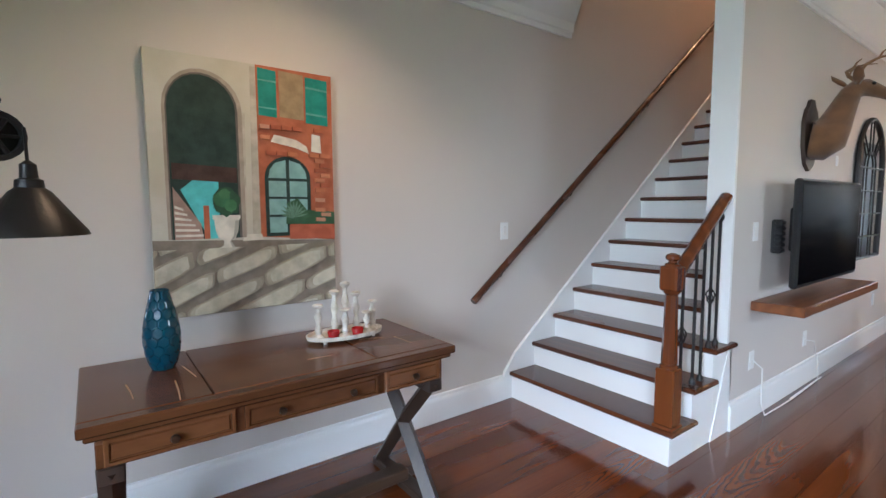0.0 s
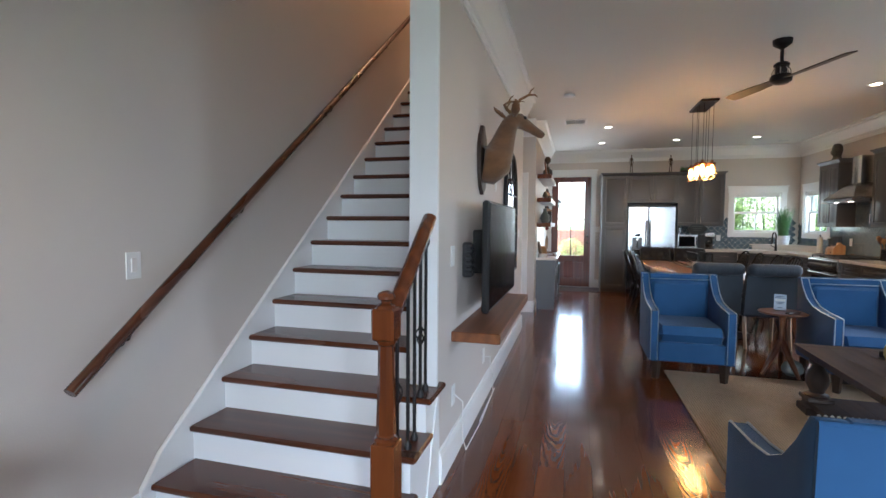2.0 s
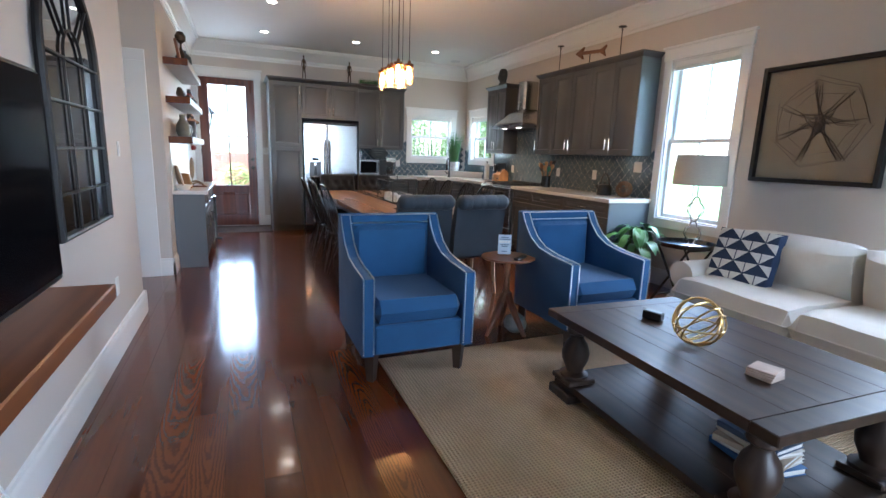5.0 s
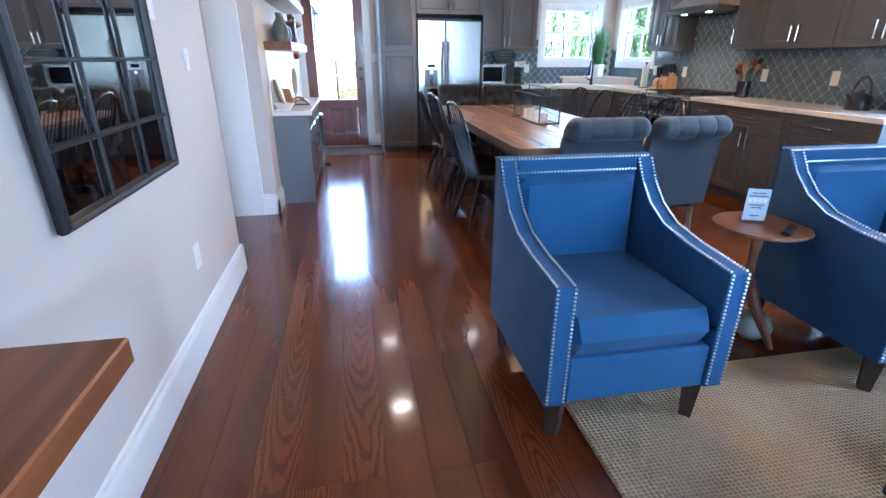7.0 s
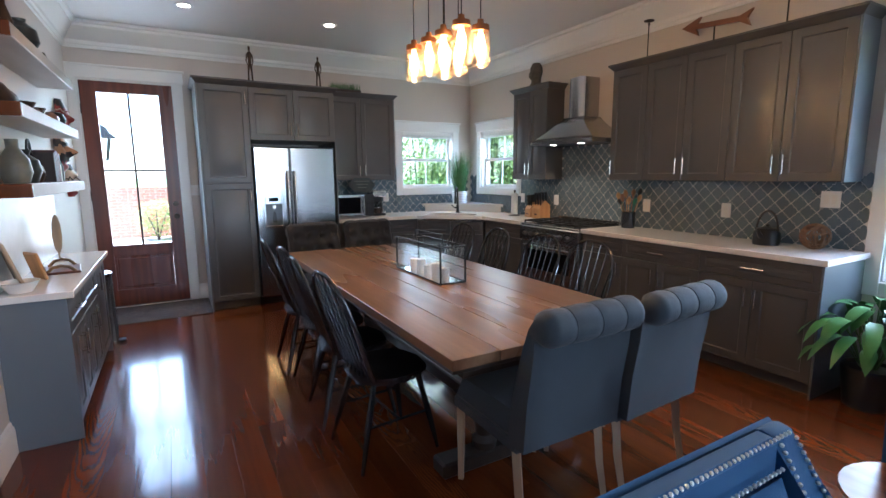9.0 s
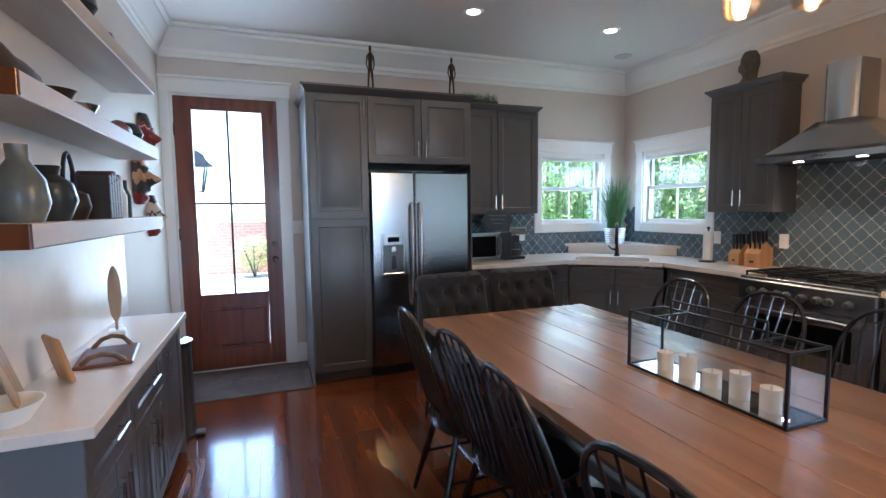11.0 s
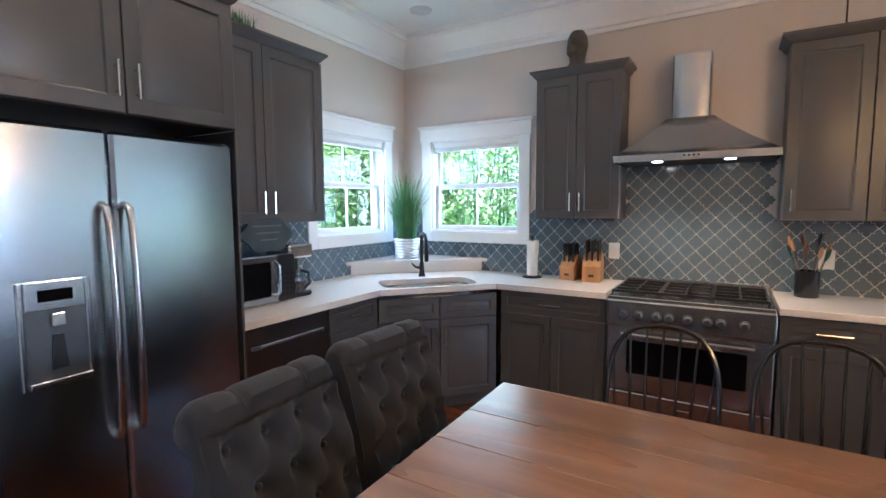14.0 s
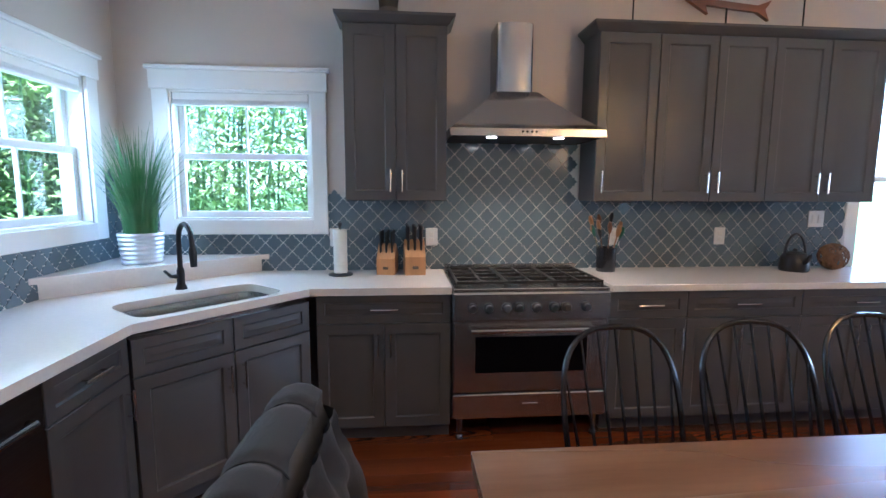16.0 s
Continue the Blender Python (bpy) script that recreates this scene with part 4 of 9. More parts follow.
bm = BM()
prism(bm, arch(W - 0.01, HS), 0.006, pose(0, -0.02, 0.005))
part("mirror_glass", bm, MIRROR, mir)
bm = BM()
pts = arch(W - 0.012, HS)
tube(bm, [(x, -0.024, z + 0.012) for x, z in pts], 0.02, 8, closed=True)
part("frame", bm, BLACKM, mir)
for x0, z0, x1, z1 in [(-W / 3, 0, -W / 3, HS), (W / 3, 0, W / 3, HS)] + [(-W, HS * k / 4, W, HS * k / 4) for k in (1, 2, 3, 4)]:
    bm = BM()
    tube(bm, [(x0, -0.03, z0), (x1, -0.03, z1)], 0.007, 6)
    part("muntin", bm, BLACKM, mir)
for a in (45, 90, 135):
    bm = BM()
    r = radians(a)
    tube(bm, [(0.14 * math.cos(r), -0.03, HS + 0.14 * math.sin(r)), (W * math.cos(r), -0.03, HS + W * math.sin(r))], 0.007, 6)
    part("muntin", bm, BLACKM, mir)
bm = BM()
tube(bm, [(0.14 * math.cos(math.pi * i / 10), -0.03, HS + 0.14 * math.sin(math.pi * i / 10)) for i in range(11)], 0.007, 6)
part("muntin", bm, BLACKM, mir)

# mounted trophy: plaque, and one plain mesh for the head
deer = thing("deer_mount", "brown deer head trophy with small antlers on dark plaque", "wall trophy", 5.13, TVY, 1.86)
bm = BM()
prism(bm, [(0, -0.25), (0.08, -0.2), (0.13, -0.08), (0.14, 0.08), (0.10, 0.17), (0.06, 0.2), (0.03, 0.245), (-0.03, 0.245), (-0.06, 0.2), (-0.10, 0.17), (-0.14, 0.08), (-0.13, -0.08), (-0.08, -0.2)], 0.025, pose(0, -0.026, 0))
part("plaque", bm, DARKT, deer, "dark wooden shield plaque")
bm = BM()
neck = [((0, -0.02, -0.035), 0.135), ((0.01, -0.06, -0.04), 0.150), ((0.035, -0.10, -0.01), 0.142), ((0.065, -0.13, 0.06), 0.120), ((0.10, -0.15, 0.14), 0.100), ((0.135, -0.168, 0.215), 0.086), ((0.165, -0.185, 0.275), 0.076), ((0.195, -0.212, 0.312), 0.073), ((0.235, -0.25, 0.318), 0.066), ((0.275, -0.285, 0.302), 0.054), ((0.315, -0.325, 0.280), 0.044), ((0.355, -0.365, 0.257), 0.038), ((0.385, -0.395, 0.240), 0.036), ((0.402, -0.412, 0.232), 0.028), ((0.41, -0.42, 0.230), 0.010)]
tube(bm, [p for p, _ in neck], [r * (0.86 if p[2] > 0.0 else 0.95) for p, r in neck], 18)
FWD, SIDE = Vector((0.71, -0.70, 0)), Vector((0.70, 0.71, 0))
for s in (-1, 1):
    e = Vector((0.172, -0.192, 0.335)) + SIDE * 0.05 * s
    tube(bm, [e, e + SIDE * 0.035 * s - FWD * 0.02 + Vector((0, 0, 0.035)), e + SIDE * 0.07 * s - FWD * 0.045 + Vector((0, 0, 0.07)), e + SIDE * 0.085 * s - FWD * 0.06 + Vector((0, 0, 0.10))], [0.016, 0.034, 0.028, 0.004], 10, flat=0.5)
part("head", bm, FUR, deer, sharp=80)
bm = BM()
for s in (-1, 1):
    bmesh.ops.create_icosphere(bm, subdivisions=2, radius=0.013, matrix=Matrix.Translation(Vector((0.245, -0.258, 0.335)) + SIDE * 0.055 * s))
    part("eye", bm, BLACKL, deer, "glossy black glass eye")
    bm = BM()
bmesh.ops.create_icosphere(bm, subdivisions=2, radius=0.026, matrix=Matrix.Translation((0.398, -0.408, 0.240)) @ Matrix.Diagonal((1, 1, 0.8, 1)))
part("nose", bm, BLACKL, deer, "black nose")
bm = BM()
for s in (-1, 1):
    b0 = Vector((0.20, -0.215, 0.375)) + SIDE * 0.03 * s
    pts = [b0 + SIDE * a * s + FWD * f + Vector((0, 0, z)) for a, f, z in ((0, 0, 0), (0.025, -0.03, 0.035), (0.065, -0.02, 0.075), (0.09, 0.04, 0.11), (0.075, 0.11, 0.125), (0.05, 0.165, 0.12))]
    tube(bm, pts, [0.014, 0.012, 0.011, 0.009, 0.006, 0.002], 8)
    tube(bm, [pts[1], pts[1] + FWD * 0.015 + Vector((0, 0, 0.03)), pts[1] + FWD * 0.04 + Vector((0, 0, 0.055))], [0.008, 0.006, 0.002], 6)
    tube(bm, [pts[3], pts[3] + FWD * 0.02 + Vector((0, 0, 0.035)), pts[3] + FWD * 0.05 + Vector((0, 0, 0.06))], [0.008, 0.006, 0.002], 6)
part("antlers", bm, HORN, deer)

# ---- console with vase, tray and painting
con = thing("console_table", "brown wooden console table with dark crossed legs", "console table", 1.60, 2.51, 0.004)
for i in range(3):
    x0, x1 = (-0.66, -0.30, 0.30, 0.66)[i:i + 2]
    bm = BM()
    box(bm, x0 + 0.001, -0.27, 0.735, x1 - 0.001, 0.32, 0.768, 0.004)
    part("top_board", bm, CONSOLEW, con)
bm = BM()
box(bm, -0.66, -0.32, 0.735, 0.66, -0.271, 0.768, 0.005)
box(bm, -0.645, -0.305, 0.715, 0.645, 0.31, 0.735, 0.005)
part("top_edge", bm, CONSOLEW, con)
for sx, sy, sl, sr in ((-0.52, -0.08, 0.16, 4), (-0.39, -0.16, 0.20, -3), (-0.33, 0.02, 0.16, 8), (0.12, -0.12, 0.10, 85), (0.42, 0.0, 0.12, 70), (0.52, -0.1, 0.14, 5)):
    bm = BM()
    prism(bm, [(-0.003, -sl / 2), (0.002, -sl / 2), (0.004, 0), (0.0015, sl / 2), (-0.002, sl / 2), (-0.001, 0)], 0.0006, pose(sx, sy, 0.7684, 90, 0, 0) @ pose(0, 0, 0, 0, sr, 0))
    part("worn_streak", bm, PALEW, con, "pale worn streak in the wood")
bm = BM()
box(bm, -0.62, -0.27, 0.615, 0.62, 0.29, 0.715, 0.004)
part("apron", bm, CONSOLEW, con)
for i, (x0, x1) in enumerate(((-0.60, -0.24), (-0.21, 0.30), (0.33, 0.60))):
    bm = BM()
    panel(bm, x1 - x0, 0.085, 0.014, 0.012, None, x0, 0.622, -0.284)
    d = part("drawer_front", bm, CONSOLEW, con)
    for kx in ([(x0 + x1) / 2] if i != 1 else [x0 + 0.12, x1 - 0.12]):
        bm = BM()
        lathe(bm, [(0, 0), (0.008, 0), (0.007, 0.01), (0.014, 0.016), (0.012, 0.026), (0, 0.03)], 10, m=pose(kx, -0.284, 0.665, 90))
        part("knob", bm, BRONZE, d)
for sx in (-0.585, 0.585):
    for a, b in ((-0.25, 0.25), (0.25, -0.25)):
        bm = BM()
        tube(bm, [(sx, a, 0.61), (sx, (a + b) / 2 + (0.02 if a > b else -0.02), 0.36), (sx, b, 0.02)], 0.038, 4)
        part("crossed_leg", bm, DARKT, con)
    bm = BM()
    box(bm, sx - 0.035, -0.27, 0.56, sx + 0.035, 0.27, 0.614, 0.004)
    part("end_rail", bm, DARKT, con)
    bm = BM()
    box(bm, sx - 0.035, -0.27, 0.0, sx + 0.035, 0.27, 0.045, 0.006)
    part("foot_rail", bm, DARKT, con)
bm = BM()
box(bm, -0.585, -0.04, 0.046, 0.585, 0.04, 0.10, 0.004)
part("stretcher", bm, DARKW, con)

bm = BM()
profv = [(0.034, 0.0), (0.046, 0.025), (0.055, 0.06), (0.060, 0.095), (0.0605, 0.13), (0.057, 0.165), (0.050, 0.20), (0.042, 0.235), (0.034, 0.265), (0.029, 0.285), (0.027, 0.30)]


def vase_at(k, z):
    z = min(0.30, max(0.0, z))
    r = next(a[0] + (b[0] - a[0]) * (z - a[1]) / (b[1] - a[1]) for a, b in zip(profv, profv[1:]) if z <= b[1] + 1e-9)
    key = (round(2 * k) % 20, round(z, 4))
    if key not in grid:
        grid[key] = bm.verts.new((r * math.cos(math.tau * k / 10), r * math.sin(math.tau * k / 10), z))
    return grid[key]


grid, cells, HC = {}, [], 0.0333
for r in range(-1, 10):
    for k in range(10):
        c, z = k + 0.5 * (r % 2), r * HC + 0.012
        loop = [vase_at(c + a, z + h * HC) for a, h in ((0, 0.68), (-0.5, 0.32), (-0.5, -0.32), (0, -0.68), (0.5, -0.32), (0.5, 0.32))]
        loop = list(dict.fromkeys(loop))
        if len(loop) > 3:
            cells.append(bm.faces.new(loop))
bm.faces.new([vase_at(k / 2, 0.0) for k in range(20) if (k % 20, 0.0) in grid])
bmesh.ops.recalc_face_normals(bm, faces=bm.faces)
bmesh.ops.inset_individual(bm, faces=cells, thickness=0.0022, depth=-0.0040)
bmesh.ops.inset_individual(bm, faces=cells, thickness=0.003, depth=-0.0008)
solid("blue_vase", bm, TEAL, "glossy teal ceramic vase with honeycomb facets", "vase", m=pose(1.20, 2.63, 0.773), sharp=15)
tray = thing("oval_tray", "white metal oval tray on the console", "tray", 1.93, 2.60, 0.773)
bm = BM()
ov = lambda r, k: [(0.185 * r * math.cos(math.tau * i / 28), 0.10 * r * math.sin(math.tau * i / 28), k) for i in range(28)]
ra = [[bm.verts.new(p) for p in ov(r, z)] for r, z in ((0.9, 0.012), (0.98, 0.014), (1.0, 0.032), (0.96, 0.032), (0.93, 0.02), (0.3, 0.018))]
for a, b in zip(ra, ra[1:]):
    for i in range(28):
        bm.faces.new([a[i], a[(i + 1) % 28], b[(i + 1) % 28], b[i]])
bm.faces.new(ra[0])
bm.faces.new(ra[-1])
part("dish", bm, CHALK, tray)
for a in (0.6, 2.5, 3.8, 5.6):
    bm = BM()
    lathe(bm, [(0.008, 0), (0.01, 0.006), (0.006, 0.014)], 8, 0.15 * math.cos(a), 0.08 * math.sin(a))
    part("foot", bm, CHALK, tray)


def candlestick(x, y, h):
    bm = BM()
    lathe(bm, [(0, 0), (0.026, 0), (0.024, 0.01), (0.012, 0.02), (0.017, h * 0.25), (0.010, h * 0.4), (0.018, h * 0.62), (0.012, h * 0.72), (0.009, h * 0.88), (0.022, h * 0.93), (0.024, h * 0.97), (0.014, h), (0, h * 0.96)], 12)
    return solid("candlestick", bm, CHALK, "chipped white wooden candlestick on the tray", "candlestick", group="candlesticks on the tray", m=pose(x, y, 0.793))


for x, y, h in ((1.795, 2.585, 0.155), (1.885, 2.615, 0.205), (1.905, 2.545, 0.13), (1.945, 2.63, 0.235), (1.985, 2.60, 0.19), (2.02, 2.56, 0.10), (2.07, 2.60, 0.14)):
    candlestick(x, y, h)
for x, y in ((1.85, 2.55), (1.96, 2.535)):
    bm = BM()
    lathe(bm, [(0, 0), (0.022, 0), (0.028, 0.03), (0.026, 0.035), (0.02, 0.02), (0, 0.018)], 14)
    solid("votive_holder", bm, RED, "small red glass candle holder on tray", "candle holder", m=pose(x, y, 0.793))

art = thing("painting", "large unframed canvas painting of a sunny courtyard", "painting", 1.215, WY - 0.001, 0.89)
PW, PH = 0.825, 1.15
bm = BM()
box(bm, 0, -0.036, 0, PW, -0.0, PH, 0.003)
part("canvas", bm, mat("canvas_cream", (0.50, 0.47, 0.38), 0.85, grain=0.8, scale=6, second=(0.60, 0.57, 0.50), bump=0.2, bump_scale=200), art)


def pic(col):
    return mat("oil_paint", col, 0.7, grain=0.9, scale=18, second=tuple(min(1, c * 1.35 + 0.01) for c in col), bump=0.25, bump_scale=120)


LAY = [0]


def daub(name, outline, material, label=""):
    LAY[0] += 1
    bm = BM()
    prism(bm, [((x - 0.045 * max(0.0, math.sin(math.pi * min(1.0, max(0.0, x)))) ** 0.6) * PW, z * PH) for x, z in outline], -0.0004 - 0.00012 * LAY[0], pose(0, -0.036, 0))
    return part(name, bm, material, art, label)


def rnd(x0, x1, z0, zs, n=12):
    c, r = (x0 + x1) / 2, (x1 - x0) / 2
    return [(x0, z0), (x1, z0)] + [(c + r * math.cos(math.pi * i / n), zs + r * 0.72 * math.sin(math.pi * i / n)) for i in range(n + 1)]


grey, stone_c, brickc = pic((0.185, 0.155, 0.12)), pic((0.40, 0.37, 0.29)), pic((0.36, 0.10, 0.042))
teal_c, dkgreen, tan, white_c, skyc = pic((0.006, 0.20, 0.165)), pic((0.008, 0.030, 0.023)), pic((0.27, 0.19, 0.10)), pic((0.58, 0.54, 0.46)), pic((0.09, 0.45, 0.46))
daub("painted_floor", [(0, 0), (1, 0), (1, 0.275), (0, 0.30)], grey)
daub("painted_brick_wall", [(0.59, 0.30), (1, 0.275), (1, 1.0), (0.59, 1.0)], brickc)
daub("painted_pier_shade", [(0.545, 0.30), (0.59, 0.30), (0.59, 0.99), (0.56, 0.99)], pic((0.40, 0.36, 0.29)))
daub("painted_pier_shade", [(0.485, 0.30), (0.515, 0.30), (0.525, 0.80), (0.49, 0.80)], pic((0.40, 0.36, 0.29)))
daub("painted_plinth", [(0.49, 0.285), (0.60, 0.288), (0.595, 0.312), (0.50, 0.312)], white_c)
daub("painted_arch_shade", rnd(0.095, 0.51, 0.30, 0.80), pic((0.30, 0.25, 0.20)))
daub("painted_arch_rim", rnd(0.112, 0.487, 0.30, 0.80), pic((0.10, 0.085, 0.07)))
daub("painted_arch", rnd(0.12, 0.475, 0.30, 0.80), dkgreen)
daub("painted_pool", [(0.17, 0.49), (0.24, 0.53), (0.37, 0.535), (0.37, 0.30), (0.31, 0.30)], skyc)
daub("painted_stair", [(0.13, 0.30), (0.28, 0.30), (0.27, 0.36), (0.13, 0.50)], pic((0.30, 0.20, 0.16)))
for i in range(6):
    daub("painted_step", [(0.135, 0.31 + 0.022 * i), (0.28 - 0.02 * i, 0.31 + 0.02 * i), (0.28 - 0.02 * i, 0.318 + 0.02 * i), (0.135, 0.32 + 0.022 * i)], white_c)
daub("painted_post", [(0.285, 0.30), (0.315, 0.30), (0.315, 0.43), (0.285, 0.43)], brickc)
daub("painted_shutter", [(0.60, 0.80), (0.70, 0.795), (0.70, 0.985), (0.60, 0.99)], teal_c)
daub("painted_shutter", [(0.86, 0.785), (0.98, 0.78), (0.98, 0.975), (0.86, 0.98)], teal_c)
daub("painted_blind", [(0.715, 0.80), (0.85, 0.795), (0.85, 0.985), (0.715, 0.99)], tan)
daub("painted_plaster", [(0.66, 0.695), (0.80, 0.675), (0.87, 0.655), (0.86, 0.685), (0.80, 0.71), (0.68, 0.725)], white_c)
daub("painted_window", rnd(0.62, 0.875, 0.30, 0.545), dkgreen)
glassc = pic((0.20, 0.36, 0.34))
for k in range(3):
    zt = 0.315 + 0.076 * k
    for x0, x1 in ((0.64, 0.738), (0.757, 0.855)):
        daub("painted_pane", [(x0, zt), (x1, zt), (x1, zt + 0.066), (x0, zt + 0.066)], glassc)
for sg in (-1, 1):
    daub("painted_fanlight", [(0.7475 + sg * 0.0095, 0.545), (0.7475 + sg * 0.1075, 0.545), (0.7475 + sg * 0.098, 0.58), (0.7475 + sg * 0.07, 0.608), (0.7475 + sg * 0.0095, 0.622)][::sg], glassc)
for zz in (0.83, 0.94):
    daub("painted_slat", [(0.60, zz), (0.70, zz - 0.004), (0.70, zz + 0.004), (0.60, zz + 0.004)], pic((0.10, 0.30, 0.26)))
    daub("painted_slat", [(0.86, zz - 0.008), (0.98, zz - 0.014), (0.98, zz - 0.006), (0.86, zz)], pic((0.10, 0.30, 0.26)))
daub("painted_balcony", [(0.13, 0.53), (0.47, 0.52), (0.47, 0.58), (0.13, 0.59)], pic((0.045, 0.02, 0.014)))
daub("painted_lantern", [(0.885, 0.665), (0.94, 0.66), (0.935, 0.735), (0.89, 0.74)], white_c)
daub("painted_planter", [(0.75, 0.285), (1, 0.28), (1, 0.345), (0.75, 0.35)], pic((0.36, 0.085, 0.04)))
daub("painted_hedge", [(0.73, 0.35), (1.0, 0.345), (1.0, 0.40), (0.85, 0.41), (0.80, 0.46), (0.74, 0.44)], pic((0.03, 0.09, 0.04)))
urn = [(0.030, 0.245), (0.052, 0.250), (0.045, 0.262), (0.020, 0.270), (0.018, 0.290), (0.045, 0.302), (0.060, 0.330), (0.066, 0.372), (0.074, 0.380), (0.074, 0.392)]
daub("painted_urn", [(0.405 - x, z) for x, z in urn] + [(0.405 + x, z) for x, z in urn[::-1]], white_c)
daub("painted_urn_shade", [(0.405 + x, z) for x, z in ((0.030, 0.252), (0.012, 0.285), (0.035, 0.31), (0.045, 0.37), (0.066, 0.37), (0.058, 0.33), (0.044, 0.304), (0.018, 0.288), (0.045, 0.256))], pic((0.36, 0.34, 0.29)))
rg = random.Random(12)
for cx, cz, rr, col in ((0.405, 0.445, 0.078, (0.016, 0.065, 0.030)), (0.385, 0.455, 0.045, (0.03, 0.12, 0.05)), (0.43, 0.43, 0.035, (0.045, 0.15, 0.06)), (0.40, 0.475, 0.03, (0.04, 0.13, 0.05))):
    daub("painted_shrub", [(cx + rr * (1 + rg.uniform(-0.13, 0.13)) * math.cos(math.tau * k / 16), cz + 0.72 * rr * (1 + rg.uniform(-0.13, 0.13)) * math.sin(math.tau * k / 16)) for k in range(16)], pic(col))
for k in range(11):
    a = math.pi * (0.08 + 0.84 * k / 10)
    d, e = (math.cos(a), math.sin(a)), (-math.sin(a), math.cos(a))
    daub("painted_frond", [(0.775 + 0.004 * e[0], 0.375 + 0.003 * e[1]), (0.775 + 0.05 * d[0] + 0.006 * e[0], 0.375 + 0.05 * d[1] + 0.005 * e[1]), (0.775 + 0.085 * d[0], 0.375 + 0.075 * d[1]), (0.775 + 0.05 * d[0] - 0.006 * e[0], 0.375 + 0.05 * d[1] - 0.005 * e[1])], pic((0.10, 0.20, 0.13)))
rg = random.Random(5)


def clip_poly(ps, x0, x1, z0, z1):
    for ax, lim, sg in ((0, x0, 1), (0, x1, -1), (1, z0, 1), (1, z1, -1)):
        o = []
        for i in range(len(ps)):
            p, q = ps[i - 1], ps[i]
            a, b = (p[ax] - lim) * sg, (q[ax] - lim) * sg
            if (a < 0) != (b < 0):
                f = a / (a - b)
                o.append((p[0] + (q[0] - p[0]) * f, p[1] + (q[1] - p[1]) * f))
            if b >= 0:
                o.append(q)
        ps = o
        if len(ps) < 3:
            return []
    return ps


stone_d, stone_e, stone_f = pic((0.32, 0.285, 0.215)), pic((0.45, 0.42, 0.34)), pic((0.255, 0.22, 0.165))
for r in range(6):
    x = -0.45 + rg.uniform(0, 0.25)
    while x < 1.0:
        w = rg.uniform(0.26, 0.42)
        zb, hh, sl = -0.30 + 0.105 * r, 0.066 + rg.uniform(-0.006, 0.008), 0.29
        body = []
        for k in range(20):
            a = math.tau * k / 20
            cu, cv = math.cos(a), math.sin(a)
            px = x + w * (0.5 + 0.5 * math.copysign(abs(cu) ** 0.45, cu)) + rg.uniform(-0.006, 0.006)
            body.append((px, zb + sl * px + hh * (0.5 + 0.5 * math.copysign(abs(cv) ** 0.45, cv)) + rg.uniform(-0.003, 0.003)))
        far = r > 3
        mid = (sum(p[0] for p in body) / 20, sum(p[1] for p in body) / 20)
        for grow, col in ((1.07, stone_f), (1.0, stone_f if far and rg.random() < 0.5 else stone_d), (0.86, (stone_d if far else stone_c, stone_e, stone_c)[rg.randint(0, 2)])):
            ps = clip_poly([(mid[0] + (p[0] - mid[0]) * grow, mid[1] + (p[1] - mid[1]) * grow) for p in body], 0.003, 0.997, 0.003, 0.262)
            if len(ps) > 2:
                daub("painted_paver", ps, col)
        x += w + 0.035
bricks = [pic(c) for c in ((0.40, 0.125, 0.05), (0.45, 0.17, 0.08), (0.33, 0.085, 0.035), (0.42, 0.21, 0.13))]
for r in range(19):
    for c in range(7):
        x0, z0 = 0.60 + 0.06 * c + 0.03 * (r % 2), 0.36 + 0.0215 * r
        if x0 + 0.052 < 1 and not (0.57 < x0 < 0.885 and z0 < 0.63) and not (0.62 < x0 < 0.88 and 0.64 < z0 < 0.73) and not (x0 > 0.83 and 0.645 < z0 < 0.745) and z0 < 0.765 and rg.random() < 0.85:
            daub("painted_brick", [(x0, z0), (x0 + 0.052, z0 - 0.002), (x0 + 0.052, z0 + 0.0145), (x0, z0 + 0.0165)], bricks[rg.randint(0, 3)])

# floor lamp with pulley
fl = thing("floor_lamp", "black industrial floor lamp with pulley and metal shade", "floor lamp", 0.59, 2.30, 0.004)
bm = BM()
lathe(bm, [(0, 0), (0.15, 0), (0.15, 0.015), (0.02, 0.03), (0.014, 0.06), (0.012, 1.72), (0, 1.72)], 20)
part("stand", bm, BLACKM, fl)
bm = BM()
tube(bm, [(0, 0, 1.70), (0.1, -0.02, 1.72), (0.25, -0.06, 1.64)], 0.01, 8)
part("arm", bm, BLACKM, fl)
pm = pose(0.235, -0.06, 1.555, 90, 0, 12)
bm = BM()
lathe(bm, [(0.052, -0.012), (0.064, -0.014), (0.060, 0.0), (0.064, 0.014), (0.052, 0.012), (0.048, 0.0), (0.052, -0.012)], 24, m=pm)
lathe(bm, [(0, -0.016), (0.014, -0.016), (0.014, 0.016), (0, 0.016)], 12, m=pm)
for k in range(6):
    a = k * math.pi / 3
    tube(bm, [pm @ Vector((0.012 * math.cos(a), 0.012 * math.sin(a), 0)), pm @ Vector((0.052 * math.cos(a), 0.052 * math.sin(a), 0))], 0.006, 6)
part("pulley_wheel", bm, BLACKM, fl)
bm = BM()
tube(bm, [(0.294, -0.065, 1.58), (0.296, -0.066, 1.46)], 0.004, 6)
part("cord", bm, BLACKM, fl)
bm = BM()
sm = pose(0.296, -0.066, 1.30)
